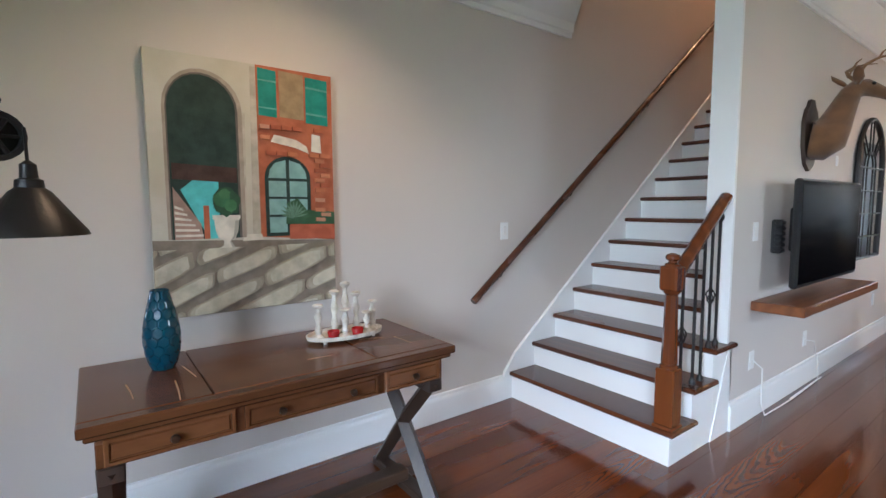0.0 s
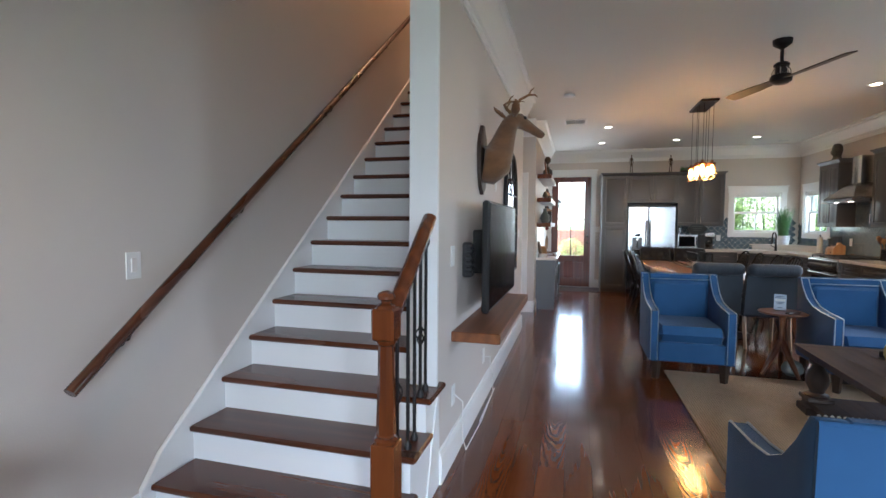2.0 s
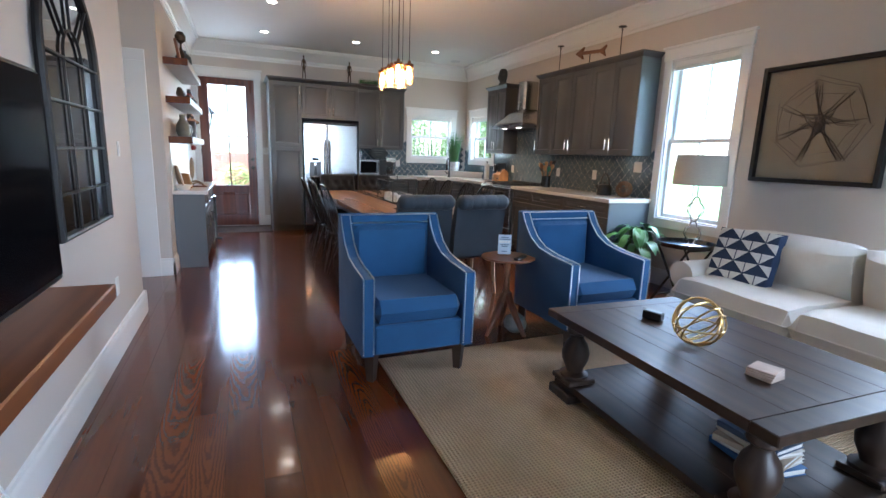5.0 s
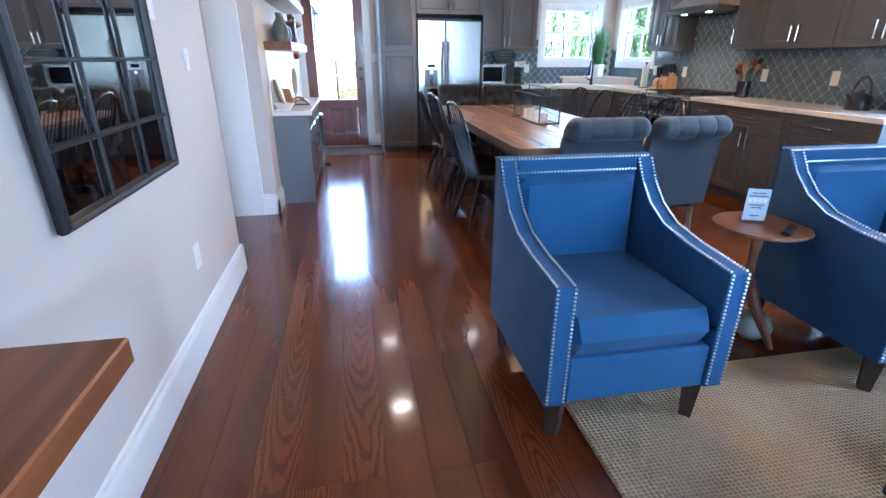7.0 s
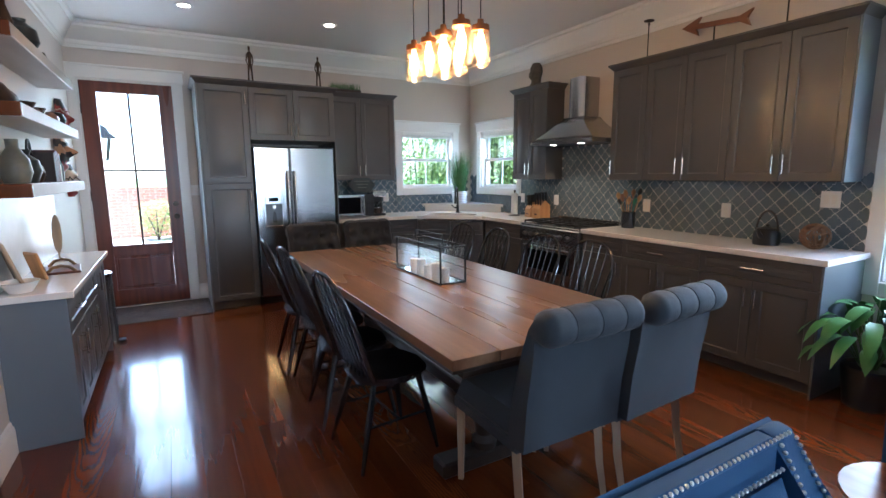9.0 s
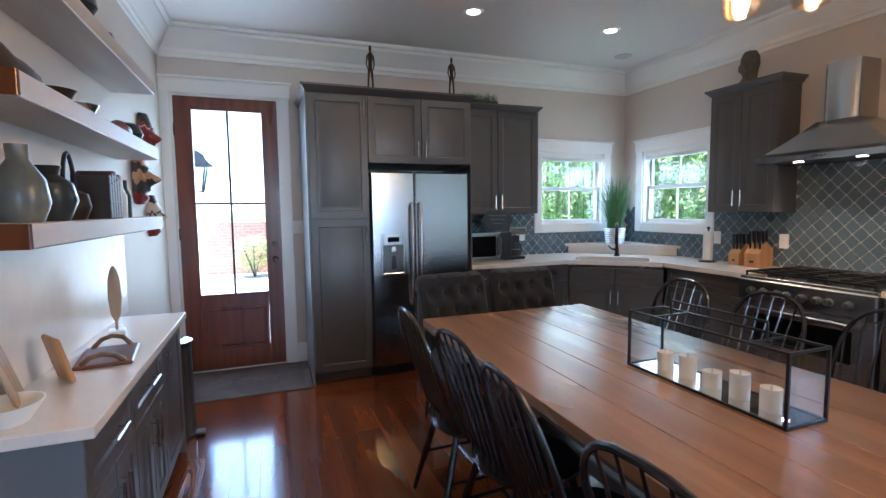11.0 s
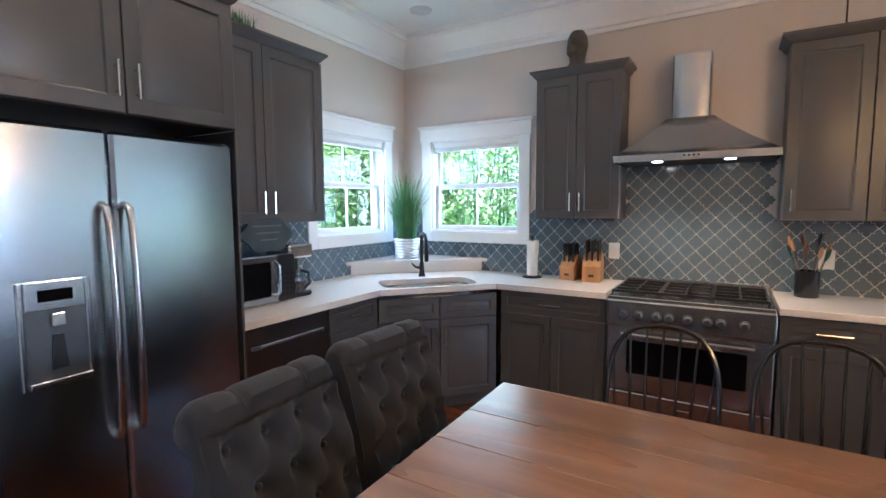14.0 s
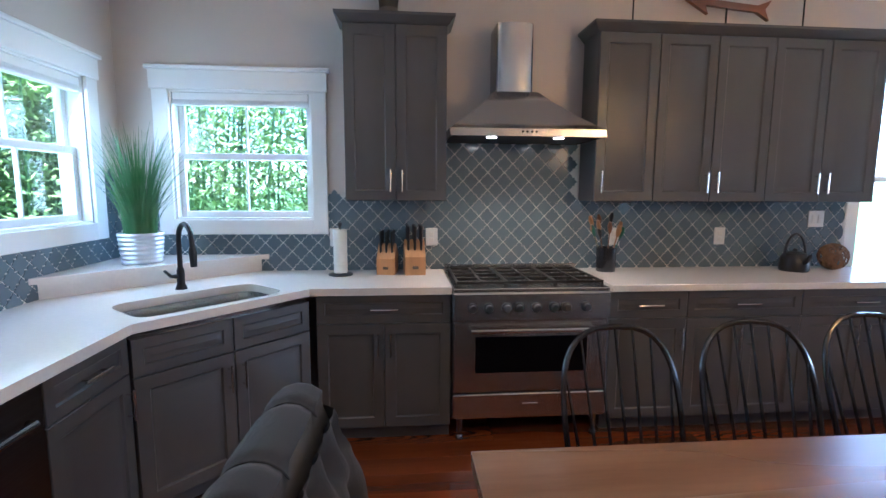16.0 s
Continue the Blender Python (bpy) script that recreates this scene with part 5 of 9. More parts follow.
lathe(bm, [(0.006, 0.195), (0.018, 0.185), (0.02, 0.15), (0.03, 0.145), (0.032, 0.125), (0.045, 0.115), (0.118, 0.012), (0.123, 0.0), (0.117, 0.006), (0.04, 0.108), (0.012, 0.118)], 28, m=sm)
part("shade", bm, BLACKM, fl, "black metal cone shade")

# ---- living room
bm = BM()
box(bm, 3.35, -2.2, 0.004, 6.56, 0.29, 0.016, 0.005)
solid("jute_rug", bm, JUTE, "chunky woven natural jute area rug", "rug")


def studs(parent, path, gap=0.0145):
    """A row of nailheads along a path, as one strip."""
    bm = BM()
    for a, b in zip(path, path[1:]):
        a, b = Vector(a), Vector(b)
        k = max(1, round((b - a).length / gap))
        for i in range(k):
            p = a.lerp(b, i / k)
            bmesh.ops.create_icosphere(bm, subdivisions=1, radius=0.0053, matrix=Matrix.Translation(p))
    return part("nailhead_trim", bm, STUD, parent, "row of silver nailheads")


def armchair(x, y, rz, label):
    """Faces -y locally; origin at the middle of its base on the floor."""
    ob = thing("armchair", label, "armchair", x, y, 0.012, rz, group="blue armchairs")
    w, t = 0.345, 0.075
    side = [(-0.33, 0.17), (0.33, 0.17), (0.34, 0.60), (0.35, 0.90), (0.335, 0.905), (0.31, 0.90), (0.25, 0.80), (0.17, 0.72), (0.06, 0.665), (-0.10, 0.64), (-0.33, 0.625)]
    for s in (-1, 1):
        bm = BM()
        x0 = -w if s < 0 else w - t
        prism(bm, [(py, pz) for py, pz in side], t, pose(x0 + t, 0, 0, 0, 0, 90))
        bmesh.ops.bevel(bm, geom=[e for e in bm.edges], offset=0.008, segments=2, affect="EDGES", profile=0.6)
        part("side_panel", bm, BLUE, ob)
    bm = BM()
    M = pose(0, 0.322, 0.20, -1)
    box(bm, -w + t - 0.002, -0.035, 0.0, w - t + 0.002, 0.014, 0.703, 0.01, M)
    part("back", bm, BLUE, ob)
    bm = BM()
    prism(bm, [(0.331, 0.172), (0.341, 0.60), (0.349, 0.898), (0.358, 0.904), (0.364, 0.895), (0.356, 0.60), (0.345, 0.172)], 2 * w - 0.002, pose(w - 0.001, 0, 0, 0, 0, 90))
    part("outer_back", bm, BLUE, ob)
    bm = BM()
    cushion(bm, 2 * (w - t) - 0.004, 0.41, 0.075, pose(0, 0.278, 0.625, 88), 0.35, 14, 14, 8)
    part("back_pad", bm, BLUE, ob)
    bm = BM()
    box(bm, -w + t, -0.325, 0.17, w - t, 0.33, 0.345, 0.012)
    part("seat_base", bm, BLUE, ob)
    bm = BM()
    cushion(bm, 2 * (w - t) + 0.004, 0.62, 0.145, pose(0, -0.03, 0.418), 0.2, 16, 14, 12)
    part("seat_cushion", bm, BLUE, ob)
    for sx in (-1, 1):
        for ly in (-0.27, 0.32):
            bm = BM()
            lathe(bm, [(0.030, 0), (0.045, 0.169), (0, 0.169)], 4, sx * 0.275, ly)
            part("leg", bm, DARKT, ob)
        for xx in (w - 0.008, w - t + 0.008):
            X = sx * xx
            studs(ob, [(X, -0.334, 0.19), (X, -0.334, 0.622), (X, -0.32, 0.630)] + [(X, py, pz + 0.004) for py, pz in ((-0.10, 0.642), (0.06, 0.668), (0.17, 0.724), (0.25, 0.804), (0.305, 0.895))])
    studs(ob, [(-w + 0.01, 0.305, 0.898), (w - 0.01, 0.305, 0.898)])
    studs(ob, [(-w + t, 0.282, 0.848), (w - t, 0.282, 0.848)])
    return ob


c1 = armchair(6.555, 0.125, -90, "blue upholstered armchair with silver nailhead trim on jute rug")
copy_thing(c1, pose(6.555, -1.26, 0.012, 0, 0, -90))
copy_thing(c1, pose(3.39, 0.20, 0.012, 0, 0, 90))

# side table between the chairs
sd = thing("side_table", "small oval walnut tripod side table between armchairs", "side table", 6.745, -0.745, 0.004)
bm = BM()
lathe(bm, [(0, 0.572), (0.185, 0.578), (0.20, 0.588), (0.197, 0.596), (0, 0.596)], 28, m=Matrix.Diagonal((1.0, 1.0, 1, 1)))
part("tabletop", bm, WALNUT, sd)
bm = BM()
lathe(bm, [(0.03, 0.22), (0.026, 0.3), (0.018, 0.42), (0.026, 0.54), (0.06, 0.572)], 14)
part("column", bm, WALNUT, sd)
for k in range(3):
    a = radians(100 + 120 * k)
    bm = BM()
    tube(bm, [(0.01 * math.cos(a), 0.01 * math.sin(a), 0.32), (0.06 * math.cos(a), 0.06 * math.sin(a), 0.2), (0.125 * math.cos(a), 0.125 * math.sin(a), 0.08), (0.165 * math.cos(a), 0.165 * math.sin(a), 0.0)], [0.030, 0.027, 0.021, 0.014], 10)
    part("leg", bm, WALNUT, sd)
card = thing("sign_holder", "clear acrylic holder with printed blue-white card", "sign holder", 6.79, -0.735, 0.600, -112)
bm = BM()
box(bm, -0.052, -0.03, 0, 0.052, 0.03, 0.004, 0.001)
box(bm, -0.052, -0.002, 0.004, 0.052, 0.003, 0.16, 0.001)
part("acrylic", bm, CLEAR, card)
bm = BM()
box(bm, -0.048, -0.0045, 0.008, 0.048, -0.003, 0.155, 0.0003)
part("card", bm, mat("card", (0.42, 0.50, 0.60), 0.5, grain=0.5, scale=20, second=(0.55, 0.62, 0.70)), card)
bm = BM()
for i, (z, w) in enumerate(((0.135, 0.03), (0.122, 0.04), (0.08, 0.03), (0.068, 0.022), (0.03, 0.02))):
    box(bm, -w, -0.0052, z - 0.003, w, -0.0046, z + 0.003, 0.0002)
part("printed_lines", bm, mat("ink", (0.10, 0.14, 0.20), 0.6, grain=0.2), card)
bm = BM()
for i in range(4):
    box(bm, -0.04 + 0.021 * i, -0.0052, 0.092, -0.023 + 0.021 * i, -0.0046, 0.112, 0.0002)
part("printed_pictures", bm, PAPER, card)
bm = BM()
box(bm, -0.02, -0.08, 0, 0.02, 0.08, 0.016, 0.006)
for i in range(6):
    box(bm, -0.012, -0.06 + 0.02 * i, 0.016, 0.012, -0.048 + 0.02 * i, 0.018, 0.001)
solid("remote_control", bm, BLACKP, "black remote control on the side table", "remote control", m=pose(6.64, -0.785, 0.600, 0, 0, 35))
bm = BM()
lathe(bm, [(0, 0), (0.05, 0.005), (0.085, 0.04), (0.09, 0.075), (0.07, 0.12), (0.03, 0.145), (0, 0.148)], 18)
solid("glass_orb", bm, mat("mottled_glass", (0.42, 0.48, 0.46), 0.25, 0.3, grain=0.9, scale=18, second=(0.20, 0.26, 0.25), bump=0.3, bump_scale=30), "mottled grey glass orb under the side table", "ornament", m=pose(6.74, -0.84, 0.004))

# coffee table
ct = thing("coffee_table", "dark wooden coffee table with thick turned legs", "coffee table", 5.20, -0.925, 0.016, -2.5)
CX, CY = 0.65, 0.455
for i in range(5):
    y0 = -CY + 2 * CY * i / 5
    bm = BM()
    box(bm, -CX + 0.10, y0 + 0.0003, 0.443, CX - 0.10, y0 + 2 * CY / 5 - 0.0003, 0.485, 0.0012)
    part("top_plank", bm, DARKW, ct)
for s in (-1, 1):
    bm = BM()
    box(bm, s * (CX - 0.099), -CY, 0.443, s * CX, CY, 0.485, 0.004)
    part("breadboard_end", bm, DARKW, ct)
bm = BM()
box(bm, -CX + 0.04, -CY + 0.04, 0.415, CX - 0.04, CY - 0.04, 0.4425, 0.006)
part("top_frame", bm, DARKW, ct)
for i in range(5):
    y0 = -CY + 0.06 + 2 * (CY - 0.06) * i / 5
    bm = BM()
    box(bm, -CX + 0.03, y0 + 0.0003, 0.055, CX - 0.03, y0 + 2 * (CY - 0.06) / 5 - 0.0003, 0.095, 0.0012)
    part("shelf_plank", bm, DARKW, ct)
for sx in (-1, 1):
    for sy in (-1, 1):
        bm = BM()
        x, y = sx * (CX - 0.12), sy * (CY - 0.12)
        box(bm, x - 0.085, y - 0.085, 0.0955, x + 0.085, y + 0.085, 0.125, 0.006)
        lathe(bm, [(0.075, 0.125), (0.078, 0.14), (0.045, 0.155), (0.05, 0.175), (0.07, 0.22), (0.075, 0.26), (0.06, 0.31), (0.036, 0.345), (0.036, 0.36), (0.055, 0.375), (0.055, 0.395), (0.045, 0.415)], 20, x, y)
        part("leg", bm, DARKT, ct)
        bm = BM()
        box(bm, x - 0.095, y - 0.095, 0.0, x + 0.095, y + 0.095, 0.0545, 0.008)
        part("foot", bm, DARKT, ct)
orb = thing("wire_globe", "gold wire geometric globe on the coffee table", "ornament", 5.21, -0.85, 0.502)
bm = BM()
R = 0.108
for k in range(9):
    rq = Euler((k * 0.71, k * 1.13, k * 0.5)).to_matrix()
    ring = [rq @ Vector((R * math.cos(math.tau * i / 18), R * math.sin(math.tau * i / 18), 0.02 * (k % 3 - 1))) + Vector((0, 0, 0.109)) for i in range(18)]
    tube(bm, ring, 0.004, 6, closed=True)
part("wire_frame", bm, GOLD, orb)
bm = BM()
lathe(bm, [(0, 0.02), (0.035, 0.02), (0.04, 0.10), (0.037, 0.10), (0.033, 0.03), (0, 0.03)], 14)
part("candle_cup", bm, CLEAR, orb)
for i in range(4):
    bm = BM()
    box(bm, -0.05, -0.05, 0.0, 0.05, 0.05, 0.0095, 0.003)
    solid("coaster", bm, mat("coaster", (0.55, 0.42, 0.34), 0.7, grain=0.5, scale=20), "square tan stone coaster in a stack", "coaster", group="coaster stack", m=pose(4.87, -0.82, 0.502 + 0.0098 * i, 0, 0, 6 + 3 * i))
bm = BM()
box(bm, -0.05, -0.025, 0, 0.05, 0.025, 0.045, 0.006)
solid("small_black_box", bm, BLACKP, "small black box on the coffee table", "box", m=pose(5.54, -0.93, 0.502, 0, 0, 20))
z = 0.112
for i, (w, d, h, c) in enumerate(((0.28, 0.21, 0.03, (0.05, 0.14, 0.32)), (0.26, 0.20, 0.018, (0.7, 0.66, 0.58)), (0.27, 0.2, 0.025, (0.45, 0.36, 0.26)), (0.25, 0.19, 0.02, (0.65, 0.62, 0.55)), (0.25, 0.18, 0.025, (0.05, 0.08, 0.14)))):
    bk = thing("book", "closed book stacked on the table shelf", "book", 4.90, -0.90, z, 10 * (i % 3) - 8, group="stack of books")
    bm = BM()
    box(bm, -w / 2, -d / 2, 0, w / 2, d / 2, 0.003, 0.001)
    box(bm, -w / 2, -d / 2, h - 0.003, w / 2, d / 2, h, 0.001)
    box(bm, -w / 2, d / 2 - 0.004, 0, w / 2, d / 2, h, 0.001)
    part("cover", bm, mat("book_cover", c, 0.55, grain=0.3, scale=12), bk)
    bm = BM()
    box(bm, -w / 2 + 0.005, -d / 2 + 0.005, 0.003, w / 2 - 0.005, d / 2 - 0.004, h - 0.003, 0.0005)
    part("pages", bm, PAPER, bk)
    z += h + 0.001

# sofa
so = thing("sofa", "long cream linen sofa with rounded loose cushions", "sofa", 5.45, -2.47, 0.004)
L = 1.02
bm = BM()
box(bm, -L, -0.45, 0.10, L, 0.42, 0.30, 0.03)
part("base", bm, LINEN, so)
bm = BM()
box(bm, -L, -0.50, 0.10, L, -0.30, 0.70, 0.07)
part("back_frame", bm, LINEN, so)
for s in (-1, 1):
    bm = BM()
    box(bm, s * (L - 0.19), -0.42, 0.10, s * L, 0.36, 0.44, 0.05)
    tube(bm, [(s * (L - 0.09), -0.42, 0.46), (s * (L - 0.09), 0.37, 0.46)], 0.105, 14)
    part("arm", bm, LINEN, so)
for i in range(2):
    cx = -0.43 + 0.86 * i
    bm = BM()
    cushion(bm, 0.88, 0.84, 0.23, pose(cx, 0.13, 0.365), 0.35, 22, 20, 6)
    for v in bm.verts:
        v.co.z += 0.006 * math.sin(9 * v.co.x + 5 * v.co.y) + 0.004 * math.sin(23 * v.co.y + 4 * v.co.x)
    part("seat_cushion", bm, LINEN, so)
    bm = BM()
    cushion(bm, 0.88, 0.50, 0.34, pose(cx, -0.20, 0.585, 70), 0.75, 22, 18, 3.2)
    for v in bm.verts:
        v.co.y += 0.008 * math.sin(11 * v.co.x + 7 * v.co.z) + 0.005 * math.sin(27 * v.co.z + 6 * v.co.x)
    part("back_cushion", bm, LINEN, so)
    bm = BM()
    tube(bm, [(cx - 0.42, 0.54, 0.365), (cx + 0.42, 0.54, 0.365)], 0.006, 6)
    part("piping", bm, LINEN, so)
for sx in (-0.9, 0.9):
    for y in (-0.4, 0.36):
        bm = BM()
        lathe(bm, [(0.02, 0), (0.03, 0.1), (0, 0.1)], 10, sx, y)
        part("foot", bm, DARKT, so)
pm = pose(6.10, -2.40, 0.63, -66, 0, 14)
pl = thing("throw_pillow", "navy and white triangle print pillow on sofa", "pillow")
pl.matrix_basis = pm
NAVY = mat("navy_cloth", (0.016, 0.032, 0.075), 0.85, grain=0.4, scale=40, bump=0.2, bump_scale=200)
WCL = mat("white_cloth", (0.66, 0.65, 0.62), 0.85, grain=0.4, scale=40, bump=0.2, bump_scale=200)


def puffz(u, v, h=0.15):
    t = max(0.0, (1 - abs(u) ** 3)) ** 0.5 * max(0.0, (1 - abs(v) ** 3)) ** 0.5
    return h / 2 * (0.5 * min(1, t * 2.2) + 0.5 * t)


bm = BM()
cushion(bm, 0.46, 0.46, 0.15, I4, 0.5, 16, 16, 3)
part("cover", bm, NAVY, pl)
bm = BM()
for r in range(5):
    for c in range(5):
        u0, v0, q = -0.92 + 0.37 * c, -0.92 + 0.37 * r, 0.34
        k = 6
        pt = lambda a, b: (0.226 * (u0 + q * a), 0.226 * (v0 + q * b), puffz((u0 + q * a) * 0.985, (v0 + q * b) * 0.985) + 0.0035)
        vs = {}
        for i in range(k + 1):
            for j in range(k + 1 - i):
                vs[i, j] = bm.verts.new(pt(i / k, j / k) if (r + c) % 2 else pt(1 - i / k, j / k))
        for i in range(k):
            for j in range(k - i):
                bm.faces.new([vs[i, j], vs[i + 1, j], vs[i, j + 1]])
                if i + j < k - 1:
                    bm.faces.new([vs[i + 1, j], vs[i + 1, j + 1], vs[i, j + 1]])
part("triangle_print", bm, WCL, pl)

# end table with lamp
et = thing("end_table", "black round tray table with crossed legs", "end table", 6.84, -2.66, 0.004)
bm = BM()
lathe(bm, [(0, 0.575), (0.235, 0.575), (0.245, 0.615), (0.24, 0.615), (0.23, 0.583), (0, 0.583)], 30)
part("tray_top", bm, BLACKL, et)
for sx in (-1, 1):
    for sy in (-1, 1):
        bm = BM()
        tube(bm, [(sx * 0.17, sy * 0.15, 0.575), (-sx * 0.2, sy * 0.15, 0.0)], 0.011, 8)
        part("leg", bm, BLACKM, et)
bm = BM()
for s in (-1, 1):
    tube(bm, [(s * 0.17, -0.15, 0.565), (s * 0.17, 0.15, 0.565)], 0.009, 8)
    tube(bm, [(s * 0.13, -0.15, 0.10), (s * 0.13, 0.15, 0.10)], 0.007, 8)
part("cross_bar", bm, BLACKM, et)
tl = thing("table_lamp", "table lamp with open quatrefoil metal base, cream shade", "table lamp", 6.77, -2.64, 0.588)
bm = BM()
lathe(bm, [(0, 0), (0.085, 0), (0.085, 0.012), (0.02, 0.02), (0, 0.02)], 20)
part("foot", bm, NICKEL, tl)
for k in range(2):
    bm = BM()
    zc = 0.125 + 0.21 * k
    for q in (0, math.pi / 2):
        pts = []
        for i in range(32):
            a = math.tau * i / 32
            r = 0.062 + 0.026 * abs(math.cos(2 * a))
            pts.append((r * math.cos(a) * math.cos(q), r * math.cos(a) * math.sin(q), zc + 1.25 * r * math.sin(a)))
        tube(bm, pts, 0.005, 6, closed=True)
    part("quatrefoil", bm, NICKEL, tl)
bm = BM()
tube(bm, [(0, 0, 0.44), (0, 0, 0.82)], 0.006, 8)
lathe(bm, [(0, 0.82), (0.009, 0.822), (0.006, 0.84), (0, 0.845)], 8)
part("stem", bm, NICKEL, tl)
bm = BM()
lathe(bm, [(0.215, 0.55), (0.20, 0.805), (0.197, 0.805), (0.212, 0.55)], 36)
part("shade", bm, CREAM, tl)

# peace lily
pt = thing("potted_plant", "leafy green potted plant in dark planter", "potted plant", 7.54, -2.76, 0.004)
bm = BM()
lathe(bm, [(0, 0), (0.11, 0), (0.14, 0.24), (0.135, 0.26), (0.125, 0.24), (0, 0.23)], 20)
part("pot", bm, BLACKP, pt)
bm = BM()
lathe(bm, [(0, 0.24), (0.125, 0.238), (0.06, 0.25), (0, 0.255)], 16)
part("soil", bm, DARKT, pt)


def leaf(bm, base, yaw, reach, rise, length, width, fold=0.25, n=6):
    d, s = Vector((math.cos(yaw), math.sin(yaw), 0)), Vector((-math.sin(yaw), math.cos(yaw), 0))
    p0 = Vector(base) + d * reach + Vector((0, 0, rise))
    prev = None
    for i in range(n + 1):
        t = i / n
        mid = p0 + d * length * (t - 0.12 * t * t) + Vector((0, 0, length * (0.25 * t - 0.95 * t * t)))
        w = width * math.sin(math.pi * min(1, 0.06 + t * 0.94)) ** 0.8
        row = [bm.verts.new(mid - s * w + Vector((0, 0, fold * w))), bm.verts.new(mid), bm.verts.new(mid + s * w + Vector((0, 0, fold * w)))]
        if prev:
            for k in (0, 1):
                bm.faces.new([prev[k], prev[k + 1], row[k + 1], row[k]])
        prev = row
    return p0


rg = random.Random(11)
for k in range(46):
    bm = BM()
    yaw, reach = k * 2.4 + rg.uniform(-0.3, 0.3), rg.uniform(0.03, 0.2)
    rise = 0.55 - reach * 0.9 + rg.uniform(-0.12, 0.1)
    p = leaf(bm, (0, 0, 0.2), yaw, reach, rise - 0.1, rg.uniform(0.16, 0.24), rg.uniform(0.035, 0.055))
    part("leaf", bm, LEAF, pt)
    bm = BM()
    tube(bm, [(0.03 * math.cos(yaw), 0.03 * math.sin(yaw), 0.23), (p * 0.6 + Vector((0, 0, 0.12))), p], 0.0035, 5)
    part("stem", bm, STALK, pt)

# framed string art
fr = thing("framed_art", "dark framed shadow box with radiating twig star", "framed art", 6.17, RWY, 1.19, 180)
FW, FH = 0.475, 0.94
bm = BM()
for a, b, c, d in ((-FW, -FW + 0.035, 0, FH), (FW - 0.035, FW, 0, FH), (-FW + 0.035, FW - 0.035, 0, 0.035), (-FW + 0.035, FW - 0.035, FH - 0.035, FH)):
    box(bm, a, -0.055, c, b, -0.001, d, 0.003)
part("frame", bm, BLACKM, fr)
bm = BM()
box(bm, -FW + 0.036, -0.012, 0.036, FW - 0.036, -0.004, FH - 0.036, 0.001)
part("backing", bm, mat("kraft", (0.36, 0.27, 0.18), 0.85, grain=0.5, scale=5, second=(0.30, 0.22, 0.145)), fr)
bm = BM()
rg = random.Random(3)
C = Vector((0, -0.018, FH / 2))
ends = []
for k in range(7):
    a = radians(100 + 360 * k / 7)
    for q in range(5):
        e = C + Vector((math.cos(a + rg.uniform(-0.13, 0.13)), 0, math.sin(a + rg.uniform(-0.13, 0.13)))) * rg.uniform(0.24, 0.37)
        tube(bm, [C + Vector((rg.uniform(-0.06, 0.06), 0, rg.uniform(-0.06, 0.06))), C + (e - C) * 0.5 + Vector((rg.uniform(-0.012, 0.012), -0.004, rg.uniform(-0.012, 0.012))), e], [0.0035, 0.003, 0.0018], 5)
    ends.append(C + Vector((math.cos(a), 0, math.sin(a))) * 0.35)
for f in (1.02, 0.93, 0.72):
    for k in range(7):
        p, q = C + (ends[k] - C) * (f + rg.uniform(-0.06, 0.06)), C + (ends[(k + 1) % 7] - C) * (f + rg.uniform(-0.08, 0.08))
        tube(bm, [p, p.lerp(q, 0.5) + Vector((rg.uniform(-0.012, 0.012), -0.003, rg.uniform(-0.012, 0.012))), q], 0.0016, 5)
for k in range(26):
    p, q = (C + Vector((rg.gauss(0, 0.05), rg.uniform(-0.01, 0.0), rg.gauss(0, 0.05))) for _ in range(2))
    tube(bm, [p, q], 0.0025, 5)
part("twig_star", bm, mat("twig", (0.085, 0.052, 0.028), 0.8, grain=0.6, scale=30), fr)
bm = BM()
box(bm, -FW + 0.036, -0.046, 0.036, FW - 0.036, -0.043, FH - 0.036, 0.0004)
part("glazing", bm, GLAZING, fr)

# ---- ceiling things
fan = thing("ceiling_fan", "black industrial ceiling fan with dark wooden blades", "ceiling fan", 6.50, -0.56, CH, 20)
bm = BM()
lathe(bm, [(0, -0.001), (0.075, -0.001), (0.07, -0.04), (0.03, -0.07), (0.014, -0.08), (0.014, -0.19), (0.045, -0.195), (0.06, -0.21), (0.06, -0.225), (0.045, -0.23)], 24)
part("downrod", bm, BLACKM, fan)
bm = BM()
lathe(bm, [(0.05, -0.225), (0.055, -0.24), (0.048, -0.25), (0.048, -0.29), (0.075, -0.30), (0.085, -0.32), (0.08, -0.355), (0.05, -0.375), (0, -0.38)], 24)
part("motor", bm, BLACKM, fan)
for k in range(8):
    a = math.tau * k / 8
    bm = BM()
    tube(bm, [(0.055 * math.cos(a), 0.055 * math.sin(a), -0.24), (0.068 * math.cos(a), 0.068 * math.sin(a), -0.27), (0.07 * math.cos(a), 0.07 * math.sin(a), -0.30)], 0.004, 5)
    part("cage_rib", bm, NICKEL, fan)
for s in (-1, 1):
    bm = BM()
    M = pose(0, 0, -0.335, 0, 0, 0 if s > 0 else 180) @ pose(0, 0, 0, 12)
    prism(bm, [(0.07, -0.035), (0.30, -0.055), (0.60, -0.06), (0.66, -0.045), (0.66, 0.05), (0.60, 0.06), (0.30, 0.055), (0.07, 0.035)], 0.008, M @ pose(0, 0, -0.004, 90))
    part("blade", bm, DARKW, fan, "dark wooden blade")
